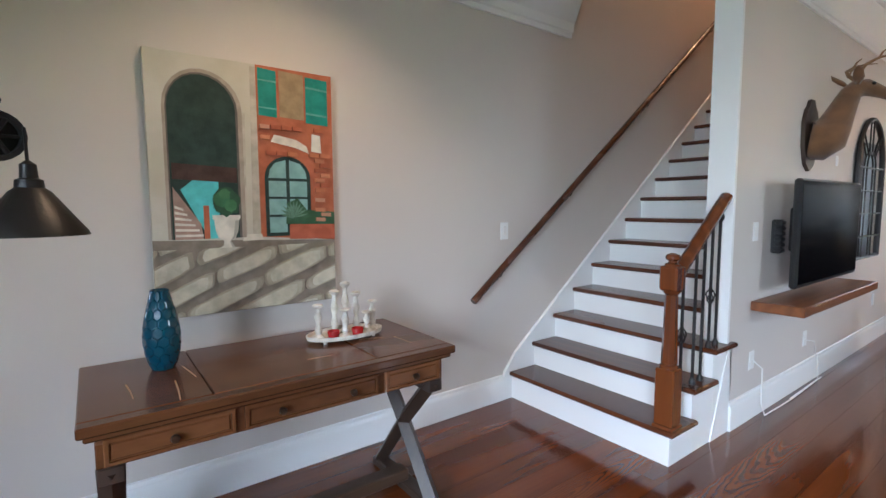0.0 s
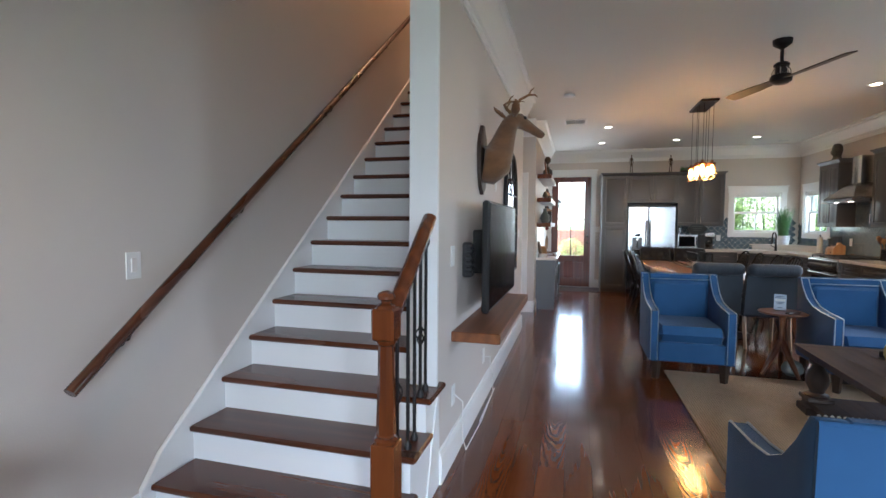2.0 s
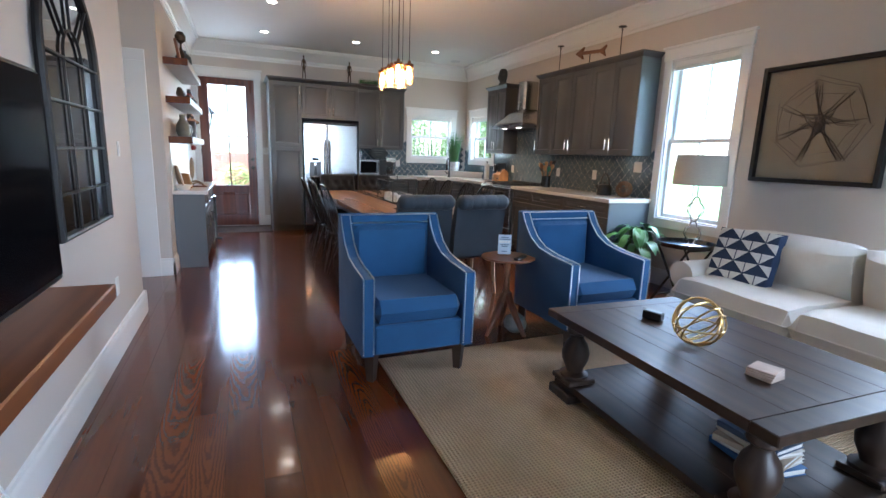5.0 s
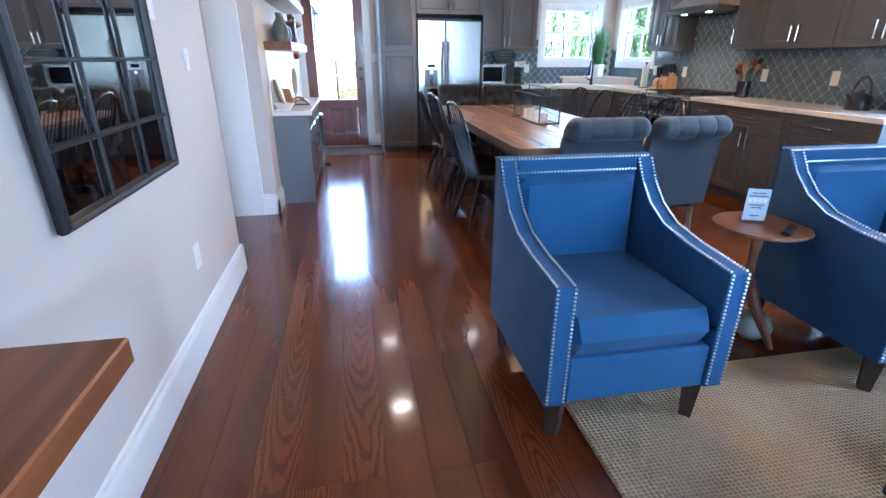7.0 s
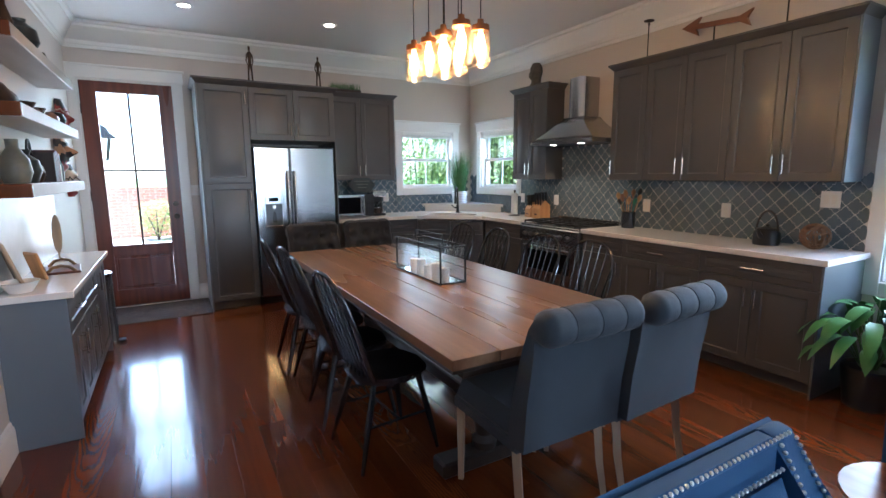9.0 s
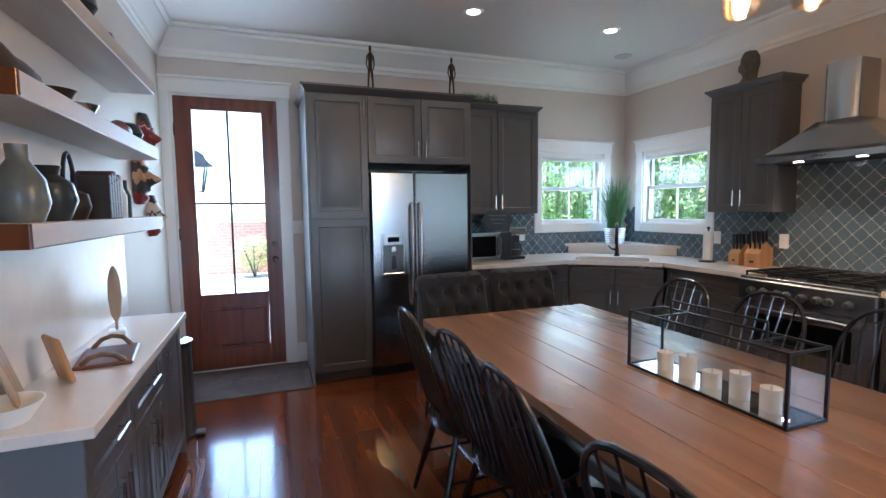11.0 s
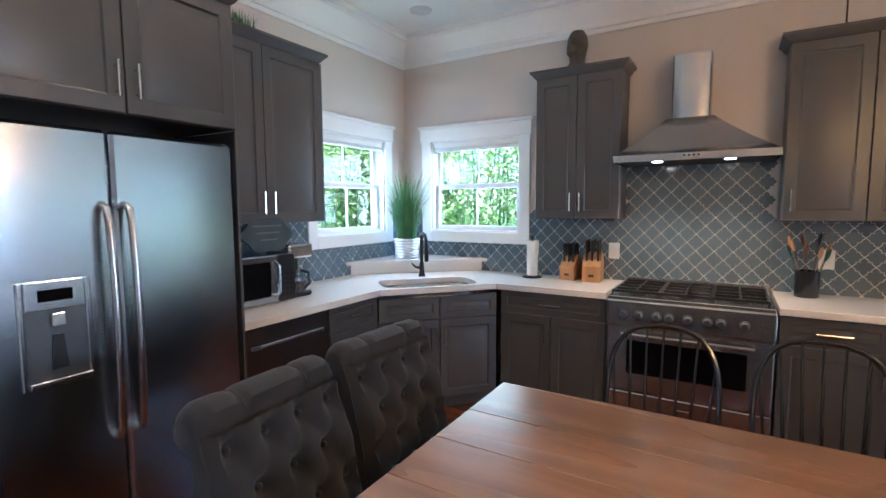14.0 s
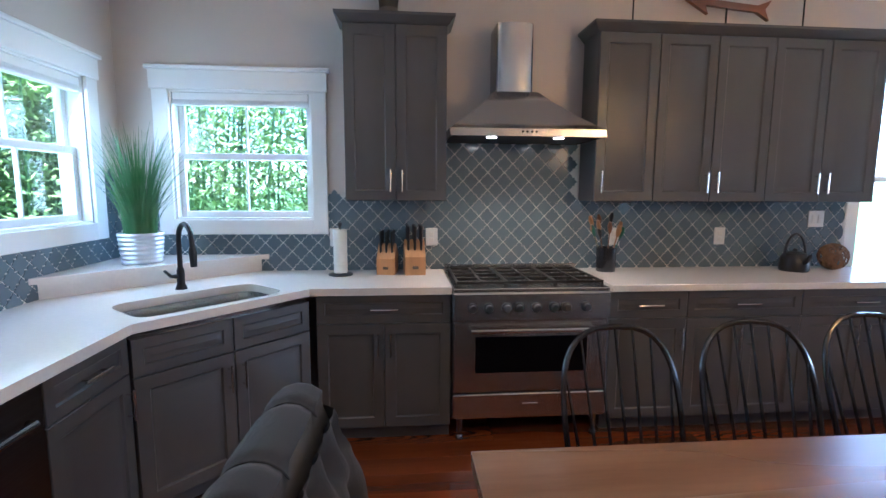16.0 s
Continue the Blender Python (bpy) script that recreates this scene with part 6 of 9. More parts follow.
pn = thing("pendant_cluster", "cluster of glowing glass jar pendants over table", "pendant lamp", 8.80, -0.49, CH)
bm = BM()
box(bm, -0.34, -0.10, -0.03, 0.34, 0.11, -0.001, 0.004)
part("canopy", bm, BRONZE, pn)
for k, (px, py, zb) in enumerate(((0.25, 0.08, 2.0), (0.12, 0.05, 2.015), (-0.10, 0.08, 1.995), (-0.23, 0.05, 2.015), (-0.24, -0.06, 2.005), (-0.02, -0.06, 2.0), (0.15, -0.07, 2.01))):
    zt = zb - CH
    bm = BM()
    tube(bm, [(px, py, -0.03), (px, py, zt + 0.23)], 0.003, 6)
    part("cord", bm, BLACKM, pn)
    bm = BM()
    lathe(bm, [(0.0, zt + 0.235), (0.016, zt + 0.23), (0.018, zt + 0.205), (0.045, zt + 0.20), (0.047, zt + 0.172), (0.044, zt + 0.17), (0, zt + 0.172)], 18, px, py)
    part("lid", bm, COPPER, pn, "copper jar lid")
    bm = BM()
    lathe(bm, [(0.043, zt + 0.17), (0.050, zt + 0.15), (0.052, zt + 0.02), (0.045, zt + 0.002), (0, zt), (0, zt + 0.004), (0.042, zt + 0.006), (0.048, zt + 0.022), (0.046, zt + 0.15), (0.040, zt + 0.17)], 20, px, py)
    j = part("jar", bm, JAR, pn)
    j.visible_shadow = False
    bm = BM()
    lathe(bm, [(0.010, zt + 0.17), (0.014, zt + 0.15), (0.024, zt + 0.11), (0.026, zt + 0.085), (0.016, zt + 0.055), (0, zt + 0.048)], 14, px, py)
    b = part("bulb", bm, BULB, pn, "glowing warm bulb")
pk = new("pendant_glow", bpy.data.lights.new("pendant_glow", "POINT"))
pk.data.energy, pk.data.color, pk.data.shadow_soft_size = PENDW, (1.0, 0.56, 0.25), 0.25
pk.matrix_basis = pose(8.80, -0.49, 1.93)
sk = thing("smoke_detector", "white round smoke detector on ceiling", "smoke detector", 7.86, 1.23, CH)
bm = BM()
lathe(bm, [(0, -0.036), (0.03, -0.036), (0.036, -0.03), (0.06, -0.026), (0.066, -0.012), (0.066, -0.001), (0, -0.001)], 22)
part("body", bm, PLATE, sk)


def vent(x, y, rz):
    ob = thing("ceiling_vent", "white slatted air vent in ceiling", "air vent", x, y, CH, rz)
    bm = BM()
    box(bm, -0.17, -0.17, -0.012, 0.17, -0.14, -0.001, 0.002)
    box(bm, -0.17, 0.14, -0.012, 0.17, 0.17, -0.001, 0.002)
    box(bm, -0.17, -0.14, -0.012, -0.14, 0.14, -0.001, 0.002)
    box(bm, 0.14, -0.14, -0.012, 0.17, 0.14, -0.001, 0.002)
    box(bm, -0.006, -0.14, -0.012, 0.006, 0.14, -0.001, 0.002)
    part("frame", bm, PLATE, ob)
    bm = BM()
    box(bm, -0.14, -0.14, -0.003, 0.14, 0.14, -0.0015, 0.0005)
    part("duct", bm, BLACKP, ob)
    for i in range(6):
        bm = BM()
        box(bm, -0.14, -0.010, -0.001, 0.14, 0.010, 0.001, 0.0004, pose(0, -0.12 + 0.048 * i, -0.009, -28))
        part("slat", bm, PLATE, ob)
    return ob


vent(9.47, 1.16, 90)
vent(5.60, -1.15, 90)

# ---- kitchen cabinets: local front faces -y, x to the right when facing it
def pull(parent, x, z, y=0.0, vertical=True, length=0.13):
    bm = BM()
    h = length / 2
    if vertical:
        tube(bm, [(x, y - 0.03, z - h), (x, y - 0.03, z + h)], 0.006, 8)
        for s in (-1, 1):
            tube(bm, [(x, y - 0.03, z + s * h * 0.7), (x, y, z + s * h * 0.7)], 0.004, 6)
    else:
        tube(bm, [(x - h, y - 0.03, z), (x + h, y - 0.03, z)], 0.006, 8)
        for s in (-1, 1):
            tube(bm, [(x + s * h * 0.7, y - 0.03, z), (x + s * h * 0.7, y, z)], 0.004, 6)
    return part("handle", bm, NICKEL, parent, "brushed nickel bar handle")


def cabinet(name, label, P, w, d, z0, z1, fronts, toe=0.0, crown=(0, 0, 0), ends=()):
    """fronts: (x, z, width, height, handle) with handle in l, r, t, or empty. crown: front, left, right overhang."""
    ob = thing(name, label, "cabinet")
    ob.matrix_basis = P
    bm = BM()
    box(bm, 0.001, 0.021, z0 + toe, w - 0.001, d, z1, 0.002)
    if toe:
        box(bm, 0.001, 0.08, z0, w - 0.001, d, z0 + toe - 0.0005, 0.002)
    part("body", bm, CAB, ob)
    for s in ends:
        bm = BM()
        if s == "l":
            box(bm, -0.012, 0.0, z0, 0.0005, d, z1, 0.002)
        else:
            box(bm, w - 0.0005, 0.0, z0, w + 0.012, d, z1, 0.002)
        # end faces take the paint with window light put into its colour
        part("end_panel", bm, CABLIT, ob)
    for x, z, fw, fh, hd in fronts:
        bm = BM()
        panel(bm, fw - 0.004, fh - 0.004, 0.02, 0.058, None, x + 0.002, z + 0.002)
        dr = part("door" if hd != "t" else "drawer_front", bm, CAB, ob)
        up = z0 > 1.0
        if hd == "l":
            pull(dr, x + 0.035, z + 0.12 if up else z + fh - 0.12)
        elif hd == "r":
            pull(dr, x + fw - 0.035, z + 0.12 if up else z + fh - 0.12)
        elif hd == "t":
            pull(dr, x + fw / 2, z + fh / 2, 0.0, False, 0.15)
    if any(crown):
        f, l, r = crown
        bm = BM()
        prof = [(0.0, 0.0), (0.014, 0.012), (0.03, 0.034), (0.045, 0.045), (0.045, 0.06)]
        rows = []
        for o, h in prof:
            rows.append([bm.verts.new(p) for p in ((0.0 - o * l, d, z1 + h), (0.0 - o * l, 0.015 - o * f, z1 + h), (w + o * r, 0.015 - o * f, z1 + h), (w + o * r, d, z1 + h))])
        for a, b in zip(rows, rows[1:]):
            for i in range(4):
                bm.faces.new([a[i], a[(i + 1) % 4], b[(i + 1) % 4], b[i]])
        bm.faces.new(rows[0])
        bm.faces.new(rows[-1])
        part("crown", bm, CAB, ob)
    return ob


BF, TOE, BT = -2.545, 0.10, 0.875      # base front on the long wall, toe, body top
D1 = BF - RWY                          # depth there


def base_unit(xr, w, label, doors):
    h = BT - TOE
    fr = [(0.0, TOE + h - 0.165, w, 0.165, "t")] + ([(0, TOE, w, h - 0.165, "r")] if doors == 1 else [(0, TOE, w / 2, h - 0.165, "r"), (w / 2, TOE, w / 2, h - 0.165, "l")])
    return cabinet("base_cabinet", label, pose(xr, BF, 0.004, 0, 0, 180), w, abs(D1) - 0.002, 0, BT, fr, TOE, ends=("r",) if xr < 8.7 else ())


base_unit(9.735, 0.47, "grey base cabinet with one drawer and door", 1)
base_unit(9.265, 0.72, "grey base cabinet with drawer and two doors", 2)
base_unit(8.545, 0.79, "grey end base cabinet with drawer and two doors", 2)
base_unit(11.40, 0.745, "grey base cabinet with drawer beside the range", 2)
EFX = 12.02                            # base front on the end wall
sinkfront = cabinet("sink_cabinet", "grey diagonal corner sink cabinet with false drawers", pose(EFX - 0.005, -1.90, 0.004, 0, 0, -132.5), 0.865, 0.32, 0, BT - 0.03,
                    [(0, 0.68, 0.4325, 0.165, ""), (0.4325, 0.68, 0.4325, 0.165, ""), (0, TOE, 0.4325, 0.58, "r"), (0.4325, TOE, 0.4325, 0.58, "l")], TOE)
cabinet("drawer_cabinet", "grey narrow base cabinet beside dishwasher", pose(EFX, -1.44, 0.004, 0, 0, -90), 0.455, 0.6, 0, BT,
        [(0, 0.71, 0.455, 0.165, "t"), (0, TOE, 0.455, 0.61, "r")], TOE)
dw = thing("dishwasher", "dark stainless dishwasher under the counter", "dishwasher", EFX, -0.81, 0.004, -90)
bm = BM()
box(bm, 0.0, 0.02, 0.0, 0.625, 0.6, 0.87, 0.003)
part("tub", bm, BLACKP, dw)
bm = BM()
box(bm, 0.012, -0.012, 0.11, 0.613, 0.0195, 0.865, 0.006)
part("door", bm, mat("dark_steel", (0.16, 0.145, 0.14), 0.3, 1.0, grain=0.4, scale=3, stretch=(1, 1, 60), second=(0.11, 0.10, 0.10)), dw)
bm = BM()
tube(bm, [(0.08, -0.012, 0.77), (0.10, -0.05, 0.78), (0.525, -0.05, 0.78), (0.545, -0.012, 0.77)], 0.012, 10)
part("handle", bm, STEEL, dw)

UF = -2.865                            # upper fronts
UD = UF - RWY - 0.002
UZ0, UZ1 = 1.385, 2.405
FHU = UZ1 - UZ0
cabinet("wall_cabinet", "tall grey double-door wall cabinet beside hood", pose(11.265, UF, 0, 0, 0, 180), 0.61, UD, UZ0, UZ1, [(0, UZ0, 0.305, FHU, "r"), (0.305, UZ0, 0.305, FHU, "l")], crown=(1, 1, 1))
cabinet("wall_cabinet", "grey single-door wall cabinet beside hood", pose(9.73, UF, 0, 0, 0, 180), 0.385, UD, UZ0, UZ1, [(0, UZ0, 0.385, FHU, "l")], crown=(1, 1, 0))
cabinet("wall_cabinet", "grey double-door wall cabinet above counter", pose(9.345, UF, 0, 0, 0, 180), 0.755, UD, UZ0, UZ1, [(0, UZ0, 0.3775, FHU, "r"), (0.3775, UZ0, 0.3775, FHU, "l")], crown=(1, 0, 0))
cabinet("wall_cabinet", "grey double-door end wall cabinet, side painted as lit", pose(8.59, UF, 0, 0, 0, 180), 0.755, UD, UZ0, UZ1, [(0, UZ0, 0.3775, FHU, "r"), (0.3775, UZ0, 0.3775, FHU, "l")], crown=(1, 0, 1), ends=("r",))
PF2 = 11.93
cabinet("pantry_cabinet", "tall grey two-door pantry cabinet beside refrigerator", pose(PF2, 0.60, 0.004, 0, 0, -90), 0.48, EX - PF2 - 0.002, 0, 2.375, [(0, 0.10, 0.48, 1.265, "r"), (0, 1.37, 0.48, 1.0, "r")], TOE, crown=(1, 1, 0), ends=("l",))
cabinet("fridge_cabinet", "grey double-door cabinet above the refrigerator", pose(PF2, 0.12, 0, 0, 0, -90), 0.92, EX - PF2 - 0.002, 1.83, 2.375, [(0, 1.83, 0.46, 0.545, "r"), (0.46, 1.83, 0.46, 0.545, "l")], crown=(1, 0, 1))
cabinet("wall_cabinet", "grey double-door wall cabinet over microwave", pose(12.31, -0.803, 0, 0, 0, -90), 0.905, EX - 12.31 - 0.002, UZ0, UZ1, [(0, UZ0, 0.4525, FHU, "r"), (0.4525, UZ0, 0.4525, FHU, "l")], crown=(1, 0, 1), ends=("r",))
bm = BM()
box(bm, PF2 + 0.02, -0.815, 0.004, EX - 0.002, -0.802, 1.83, 0.002)
solid("fridge_side_panel", bm, CAB, "grey panel beside the refrigerator", "panel")

# countertops
ctop = thing("countertop", "white quartz countertop with clipped sink corner", "countertop", 0, 0, 0)
bm = BM()
ez, e0 = 0.92, 0.88
outl = [(10.655, RWY + 0.001), (10.655, BF + 0.03), (11.425, BF + 0.03), (EFX - 0.03, -1.875), (EFX - 0.03, -0.817), (EX - 0.001, -0.817), (EX - 0.001, RWY + 0.001)]
# sink cut-out: four-sided, turned with the diagonal
sc, ang = Vector((11.90, -2.33)), radians(-132.5)
ux, uy = Vector((math.cos(ang), math.sin(ang))), Vector((-math.sin(ang), math.cos(ang)))
hole = [sc + ux * (0.35 * math.copysign(abs(math.cos(t)) ** 0.35, math.cos(t))) + uy * (0.19 * math.copysign(abs(math.sin(t)) ** 0.35, math.sin(t))) for t in [math.tau * (i + 0.5) / 32 for i in range(32)]]


def slab_with_hole(bm, outer, inner, za, zb):
    tops = []
    for z in (za, zb):
        eds = []
        for ring in (outer, inner):
            vs = [bm.verts.new((p[0], p[1], z)) for p in ring]
            tops.append(vs)
            eds += [bm.edges.new((vs[i], vs[(i + 1) % len(vs)])) for i in range(len(vs))]
        bmesh.ops.triangle_fill(bm, use_beauty=True, use_dissolve=False, edges=eds)
    for lo, hi in ((tops[0], tops[2]), (tops[1], tops[3])):
        for i in range(len(lo)):
            j = (i + 1) % len(lo)
            bm.faces.new([lo[i], lo[j], hi[j], hi[i]])


slab_with_hole(bm, outl, hole, e0, ez)
part("corner_slab", bm, QUARTZ, ctop)
bm = BM()
box(bm, 7.72, RWY + 0.001, e0, 9.738, BF + 0.03, ez, 0.003)
part("straight_slab", bm, QUARTZ, ctop)
ledge = thing("sink_ledge", "raised white quartz ledge in corner behind the sink", "ledge", 0, 0, 0)
bm = BM()
pts = [(EX - 0.013, -2.34), (11.84, RWY + 0.013), (EX - 0.013, RWY + 0.013)]
va = [bm.verts.new((x, y, 0.9205)) for x, y in pts]
vb = [bm.verts.new((x, y, 1.0)) for x, y in pts]
bm.faces.new(va), bm.faces.new(vb)
for i in range(3):
    bm.faces.new([va[i], va[(i + 1) % 3], vb[(i + 1) % 3], vb[i]])
part("riser", bm, QUARTZ, ledge)
bm = BM()
pts = [(EX - 0.012, -2.29), (11.79, RWY + 0.012), (EX - 0.012, RWY + 0.012)]
va = [bm.verts.new((x, y, 1.0005)) for x, y in pts]
vb = [bm.verts.new((x, y, 1.03)) for x, y in pts]
bm.faces.new(va), bm.faces.new(vb)
for i in range(3):
    bm.faces.new([va[i], va[(i + 1) % 3], vb[(i + 1) % 3], vb[i]])
part("ledge_top", bm, QUARTZ, ledge)
sink = thing("sink", "undermount stainless steel kitchen sink", "sink", sc.x, sc.y, 0)
bm = BM()
rows = []
for k, (s, z) in enumerate(((1.012, e0 - 0.002), (1.0, e0 - 0.002), (0.97, 0.76), (0.90, 0.72), (0.12, 0.715))):
    rows.append([bm.verts.new(((p.x - sc.x) * s, (p.y - sc.y) * s, z)) for p in hole])
for a, b in zip(rows, rows[1:]):
    for i in range(32):
        bm.faces.new([a[i], a[(i + 1) % 32], b[(i + 1) % 32], b[i]])
bm.faces.new(rows[-1])
part("bowl", bm, STEELH, sink)
fa = thing("faucet", "tall black gooseneck faucet with pull-down head", "faucet", 12.10, -2.56, ez, -132.5 + 180)
bm = BM()
lathe(bm, [(0.0, 0), (0.03, 0), (0.028, 0.01), (0.02, 0.03), (0.019, 0.10), (0.013, 0.12)], 16)
tube(bm, [(0, 0, 0.1), (0, 0, 0.26)] + [(0, 0.075 - 0.075 * math.cos(a), 0.26 + 0.09 * math.sin(a)) for a in [math.pi * i / 10 for i in range(1, 11)]] + [(0, 0.15, 0.22)], 0.013, 10)
part("spout", bm, BLACKM, fa)
bm = BM()
tube(bm, [(0, 0.15, 0.235), (0, 0.152, 0.2), (0, 0.155, 0.135)], [0.016, 0.019, 0.016], 10)
part("spray_head", bm, BLACKM, fa)
bm = BM()
tube(bm, [(0.015, 0, 0.07), (0.05, 0.0, 0.075), (0.085, 0.015, 0.11)], [0.013, 0.009, 0.007], 8)
part("lever", bm, BLACKM, fa)

# refrigerator
fg = thing("refrigerator", "side-by-side stainless refrigerator with water dispenser", "refrigerator", 11.95, 0.11, 0.004, -90)
bm = BM()
box(bm, 0.003, 0.065, 0.0, 0.897, 0.70, 1.755, 0.006)
part("body", bm, BLACKP, fg)
for k, (x0, x1) in enumerate(((0.004, 0.386), (0.392, 0.896))):
    bm = BM()
    box(bm, x0, 0.0, 0.08, x1, 0.062, 1.76, 0.014)
    d = part("door", bm, STEEL, fg)
    hx = x1 - 0.035 if k == 0 else x0 + 0.035
    bm = BM()
    tube(bm, [(hx, 0.0, 1.49), (hx, -0.035, 1.475), (hx, -0.05, 1.43), (hx, -0.062, 1.25), (hx, -0.064, 1.05), (hx, -0.060, 0.85), (hx, -0.05, 0.67), (hx, -0.035, 0.63), (hx, 0.0, 0.615)], 0.014, 12)
    part("handle", bm, STEELH, d, "curved steel handle")
bm = BM()
for a, b, c, d in ((0.085, 0.103, 0.87, 1.235), (0.277, 0.295, 0.87, 1.235), (0.103, 0.277, 1.135, 1.235), (0.103, 0.277, 0.87, 0.888)):
    box(bm, a, -0.010, c, b, 0.002, d, 0.004)
dp = part("dispenser", bm, STEEL, fg, "steel-framed water dispenser with dark niche")
bm = BM()
box(bm, 0.103, -0.0025, 0.888, 0.277, 0.001, 1.135, 0.0005)
part("recess", bm, mat("niche_grey", (0.10, 0.105, 0.11), 0.35, 0.6, grain=0.3, scale=8), dp)
bm = BM()
prism(bm, [(0.165, 0.93), (0.215, 0.93), (0.205, 1.05), (0.175, 1.05)], 0.006, pose(0, -0.012, 0))
part("paddle", bm, BLACKP, dp)
bm = BM()
box(bm, 0.17, -0.03, 1.08, 0.21, -0.009, 1.125, 0.004)
part("nozzle", bm, NICKEL, dp)
bm = BM()
box(bm, 0.10, -0.03, 0.885, 0.28, -0.009, 0.90, 0.003)
part("drip_tray", bm, NICKEL, dp)
bm = BM()
box(bm, 0.14, -0.0125, 1.165, 0.24, -0.0095, 1.205, 0.001)
part("display", bm, SCREEN, dp)
bm = BM()
box(bm, 0.01, 0.03, 0.0, 0.89, 0.064, 0.075, 0.004)
part("kick_grille", bm, BLACKP, fg)

# range and hood
ra_ = thing("gas_range", "stainless six-burner gas range with oven", "range", 10.65, BF, 0.004, 180)
RW = 0.905
bm = BM()
box(bm, 0.0, 0.02, 0.14, RW, -RWY + BF - 0.003, 0.885, 0.004)
part("body", bm, STEELH, ra_)
bm = BM()
box(bm, 0.0, -0.045, 0.72, RW, 0.0195, 0.885, 0.01)
cp = part("control_panel", bm, STEELH, ra_)
KNOBM = mat("dark_knob_steel", (0.20, 0.195, 0.19), 0.3, 1.0, grain=0.3, scale=20)
for i, kx in enumerate((0.11, 0.20, 0.30, 0.37, 0.47, 0.57, 0.64, 0.755)):
    bm = BM()
    lathe(bm, [(0.028, 0), (0.028, 0.006), (0.02, 0.008), (0.02, 0.03), (0.016, 0.034), (0, 0.034)], 14, m=pose(kx, -0.045, 0.80, 90))
    part("knob", bm, KNOBM, cp)
bm = BM()
box(bm, 0.004, -0.03, 0.30, RW - 0.004, 0.0195, 0.715, 0.008)
od = part("oven_door", bm, STEELH, ra_)
bm = BM()
box(bm, 0.13, -0.034, 0.42, RW - 0.13, -0.029, 0.63, 0.002)
part("oven_window", bm, SCREEN, od, "dark oven window")
bm = BM()
tube(bm, [(0.10, -0.03, 0.67), (0.10, -0.075, 0.675), (RW - 0.10, -0.075, 0.675), (RW - 0.10, -0.03, 0.67)], 0.013, 10)
part("handle", bm, STEELH, od)
bm = BM()
box(bm, 0.004, -0.03, 0.145, RW - 0.004, 0.0195, 0.292, 0.006)
box(bm, RW / 2 - 0.045, -0.034, 0.205, RW / 2 + 0.045, -0.029, 0.235, 0.003)
part("storage_drawer", bm, STEELH, ra_)
for lx in (0.05, RW - 0.05):
    for ly in (0.03, 0.5):
        bm = BM()
        lathe(bm, [(0.022, 0), (0.022, 0.02), (0.015, 0.03), (0.018, 0.14)], 10, lx, ly)
        part("leg", bm, STEEL, ra_)
bm = BM()
box(bm, 0.006, -0.03, 0.886, RW - 0.006, 0.53, 0.905, 0.004)
part("cooktop", bm, STEELH, ra_)
bm = BM()
box(bm, 0.006, 0.53, 0.886, RW - 0.006, 0.575, 0.955, 0.004)
part("backguard", bm, STEELH, ra_)
for c in range(3):
    bm = BM()
    x0 = 0.03 + 0.283 * c
    for xx in (x0, x0 + 0.135, x0 + 0.27):
        box(bm, xx - 0.006, 0.01, 0.925, xx + 0.006, 0.50, 0.94, 0.002)
    for yy in (0.01, 0.13, 0.255, 0.38, 0.49):
        box(bm, x0 - 0.006, yy - 0.006, 0.925, x0 + 0.276, yy + 0.006, 0.94, 0.002)
    for xx in (x0, x0 + 0.27):
        for yy in (0.01, 0.49):
            box(bm, xx - 0.006, yy - 0.006, 0.905, xx + 0.006, yy + 0.006, 0.926, 0.001)
    part("grate", bm, BLACKM, ra_, "black cast iron grate")
    for yy in (0.13, 0.38):
        bm = BM()
        lathe(bm, [(0.055, 0.905), (0.05, 0.915), (0.032, 0.918), (0.03, 0.924), (0, 0.924)], 16, x0 + 0.135, yy)
        part("burner", bm, BLACKM, ra_)
hd = thing("range_hood", "stainless chimney range hood with pyramid canopy", "range hood", 10.205, RWY + 0.013, 1.755, 180)
bm = BM()
HW, HD = 0.45, 0.47
rows = []
for w, d, z in ((HW, HD, 0.0), (HW, HD, 0.042), (HW - 0.012, HD - 0.01, 0.046), (0.40, 0.43, 0.075), (0.31, 0.375, 0.135), (0.21, 0.31, 0.215), (0.135, 0.25, 0.285)):
    o = -0.035 * z / 0.285
    rows.append([bm.verts.new(p) for p in ((o - w, 0, z), (o - w, -d, z), (o + w, -d, z), (o + w, 0, z))])
for a, b in zip(rows, rows[1:]):
    for i in range(4):
        bm.faces.new([a[i], a[(i + 1) % 4], b[(i + 1) % 4], b[i]])
bm.faces.new(rows[-1])
part("canopy", bm, STEELH, hd, sharp=50)
bm = BM()
arcp = [(-0.112, 0.0), (-0.112, -0.20)] + [(0.112 * math.sin(radians(a)), -0.20 - 0.035 * math.cos(radians(a))) for a in range(-75, 76, 15)] + [(0.112, -0.20), (0.112, 0.0)]
lo, hi = ([bm.verts.new((x - 0.035, y - 0.001, z)) for x, y in arcp] for z in (0.28, 0.69))
for k in range(len(arcp)):
    q = (k + 1) % len(arcp)
    bm.faces.new([lo[k], lo[q], hi[q], hi[k]])
bm.faces.new(hi)
part("chimney", bm, STEELH, hd)
bm = BM()
box(bm, -HW + 0.015, -HD + 0.015, 0.002, HW - 0.015, -0.01, 0.012, 0.002)
part("filter", bm, BLACKM, hd)
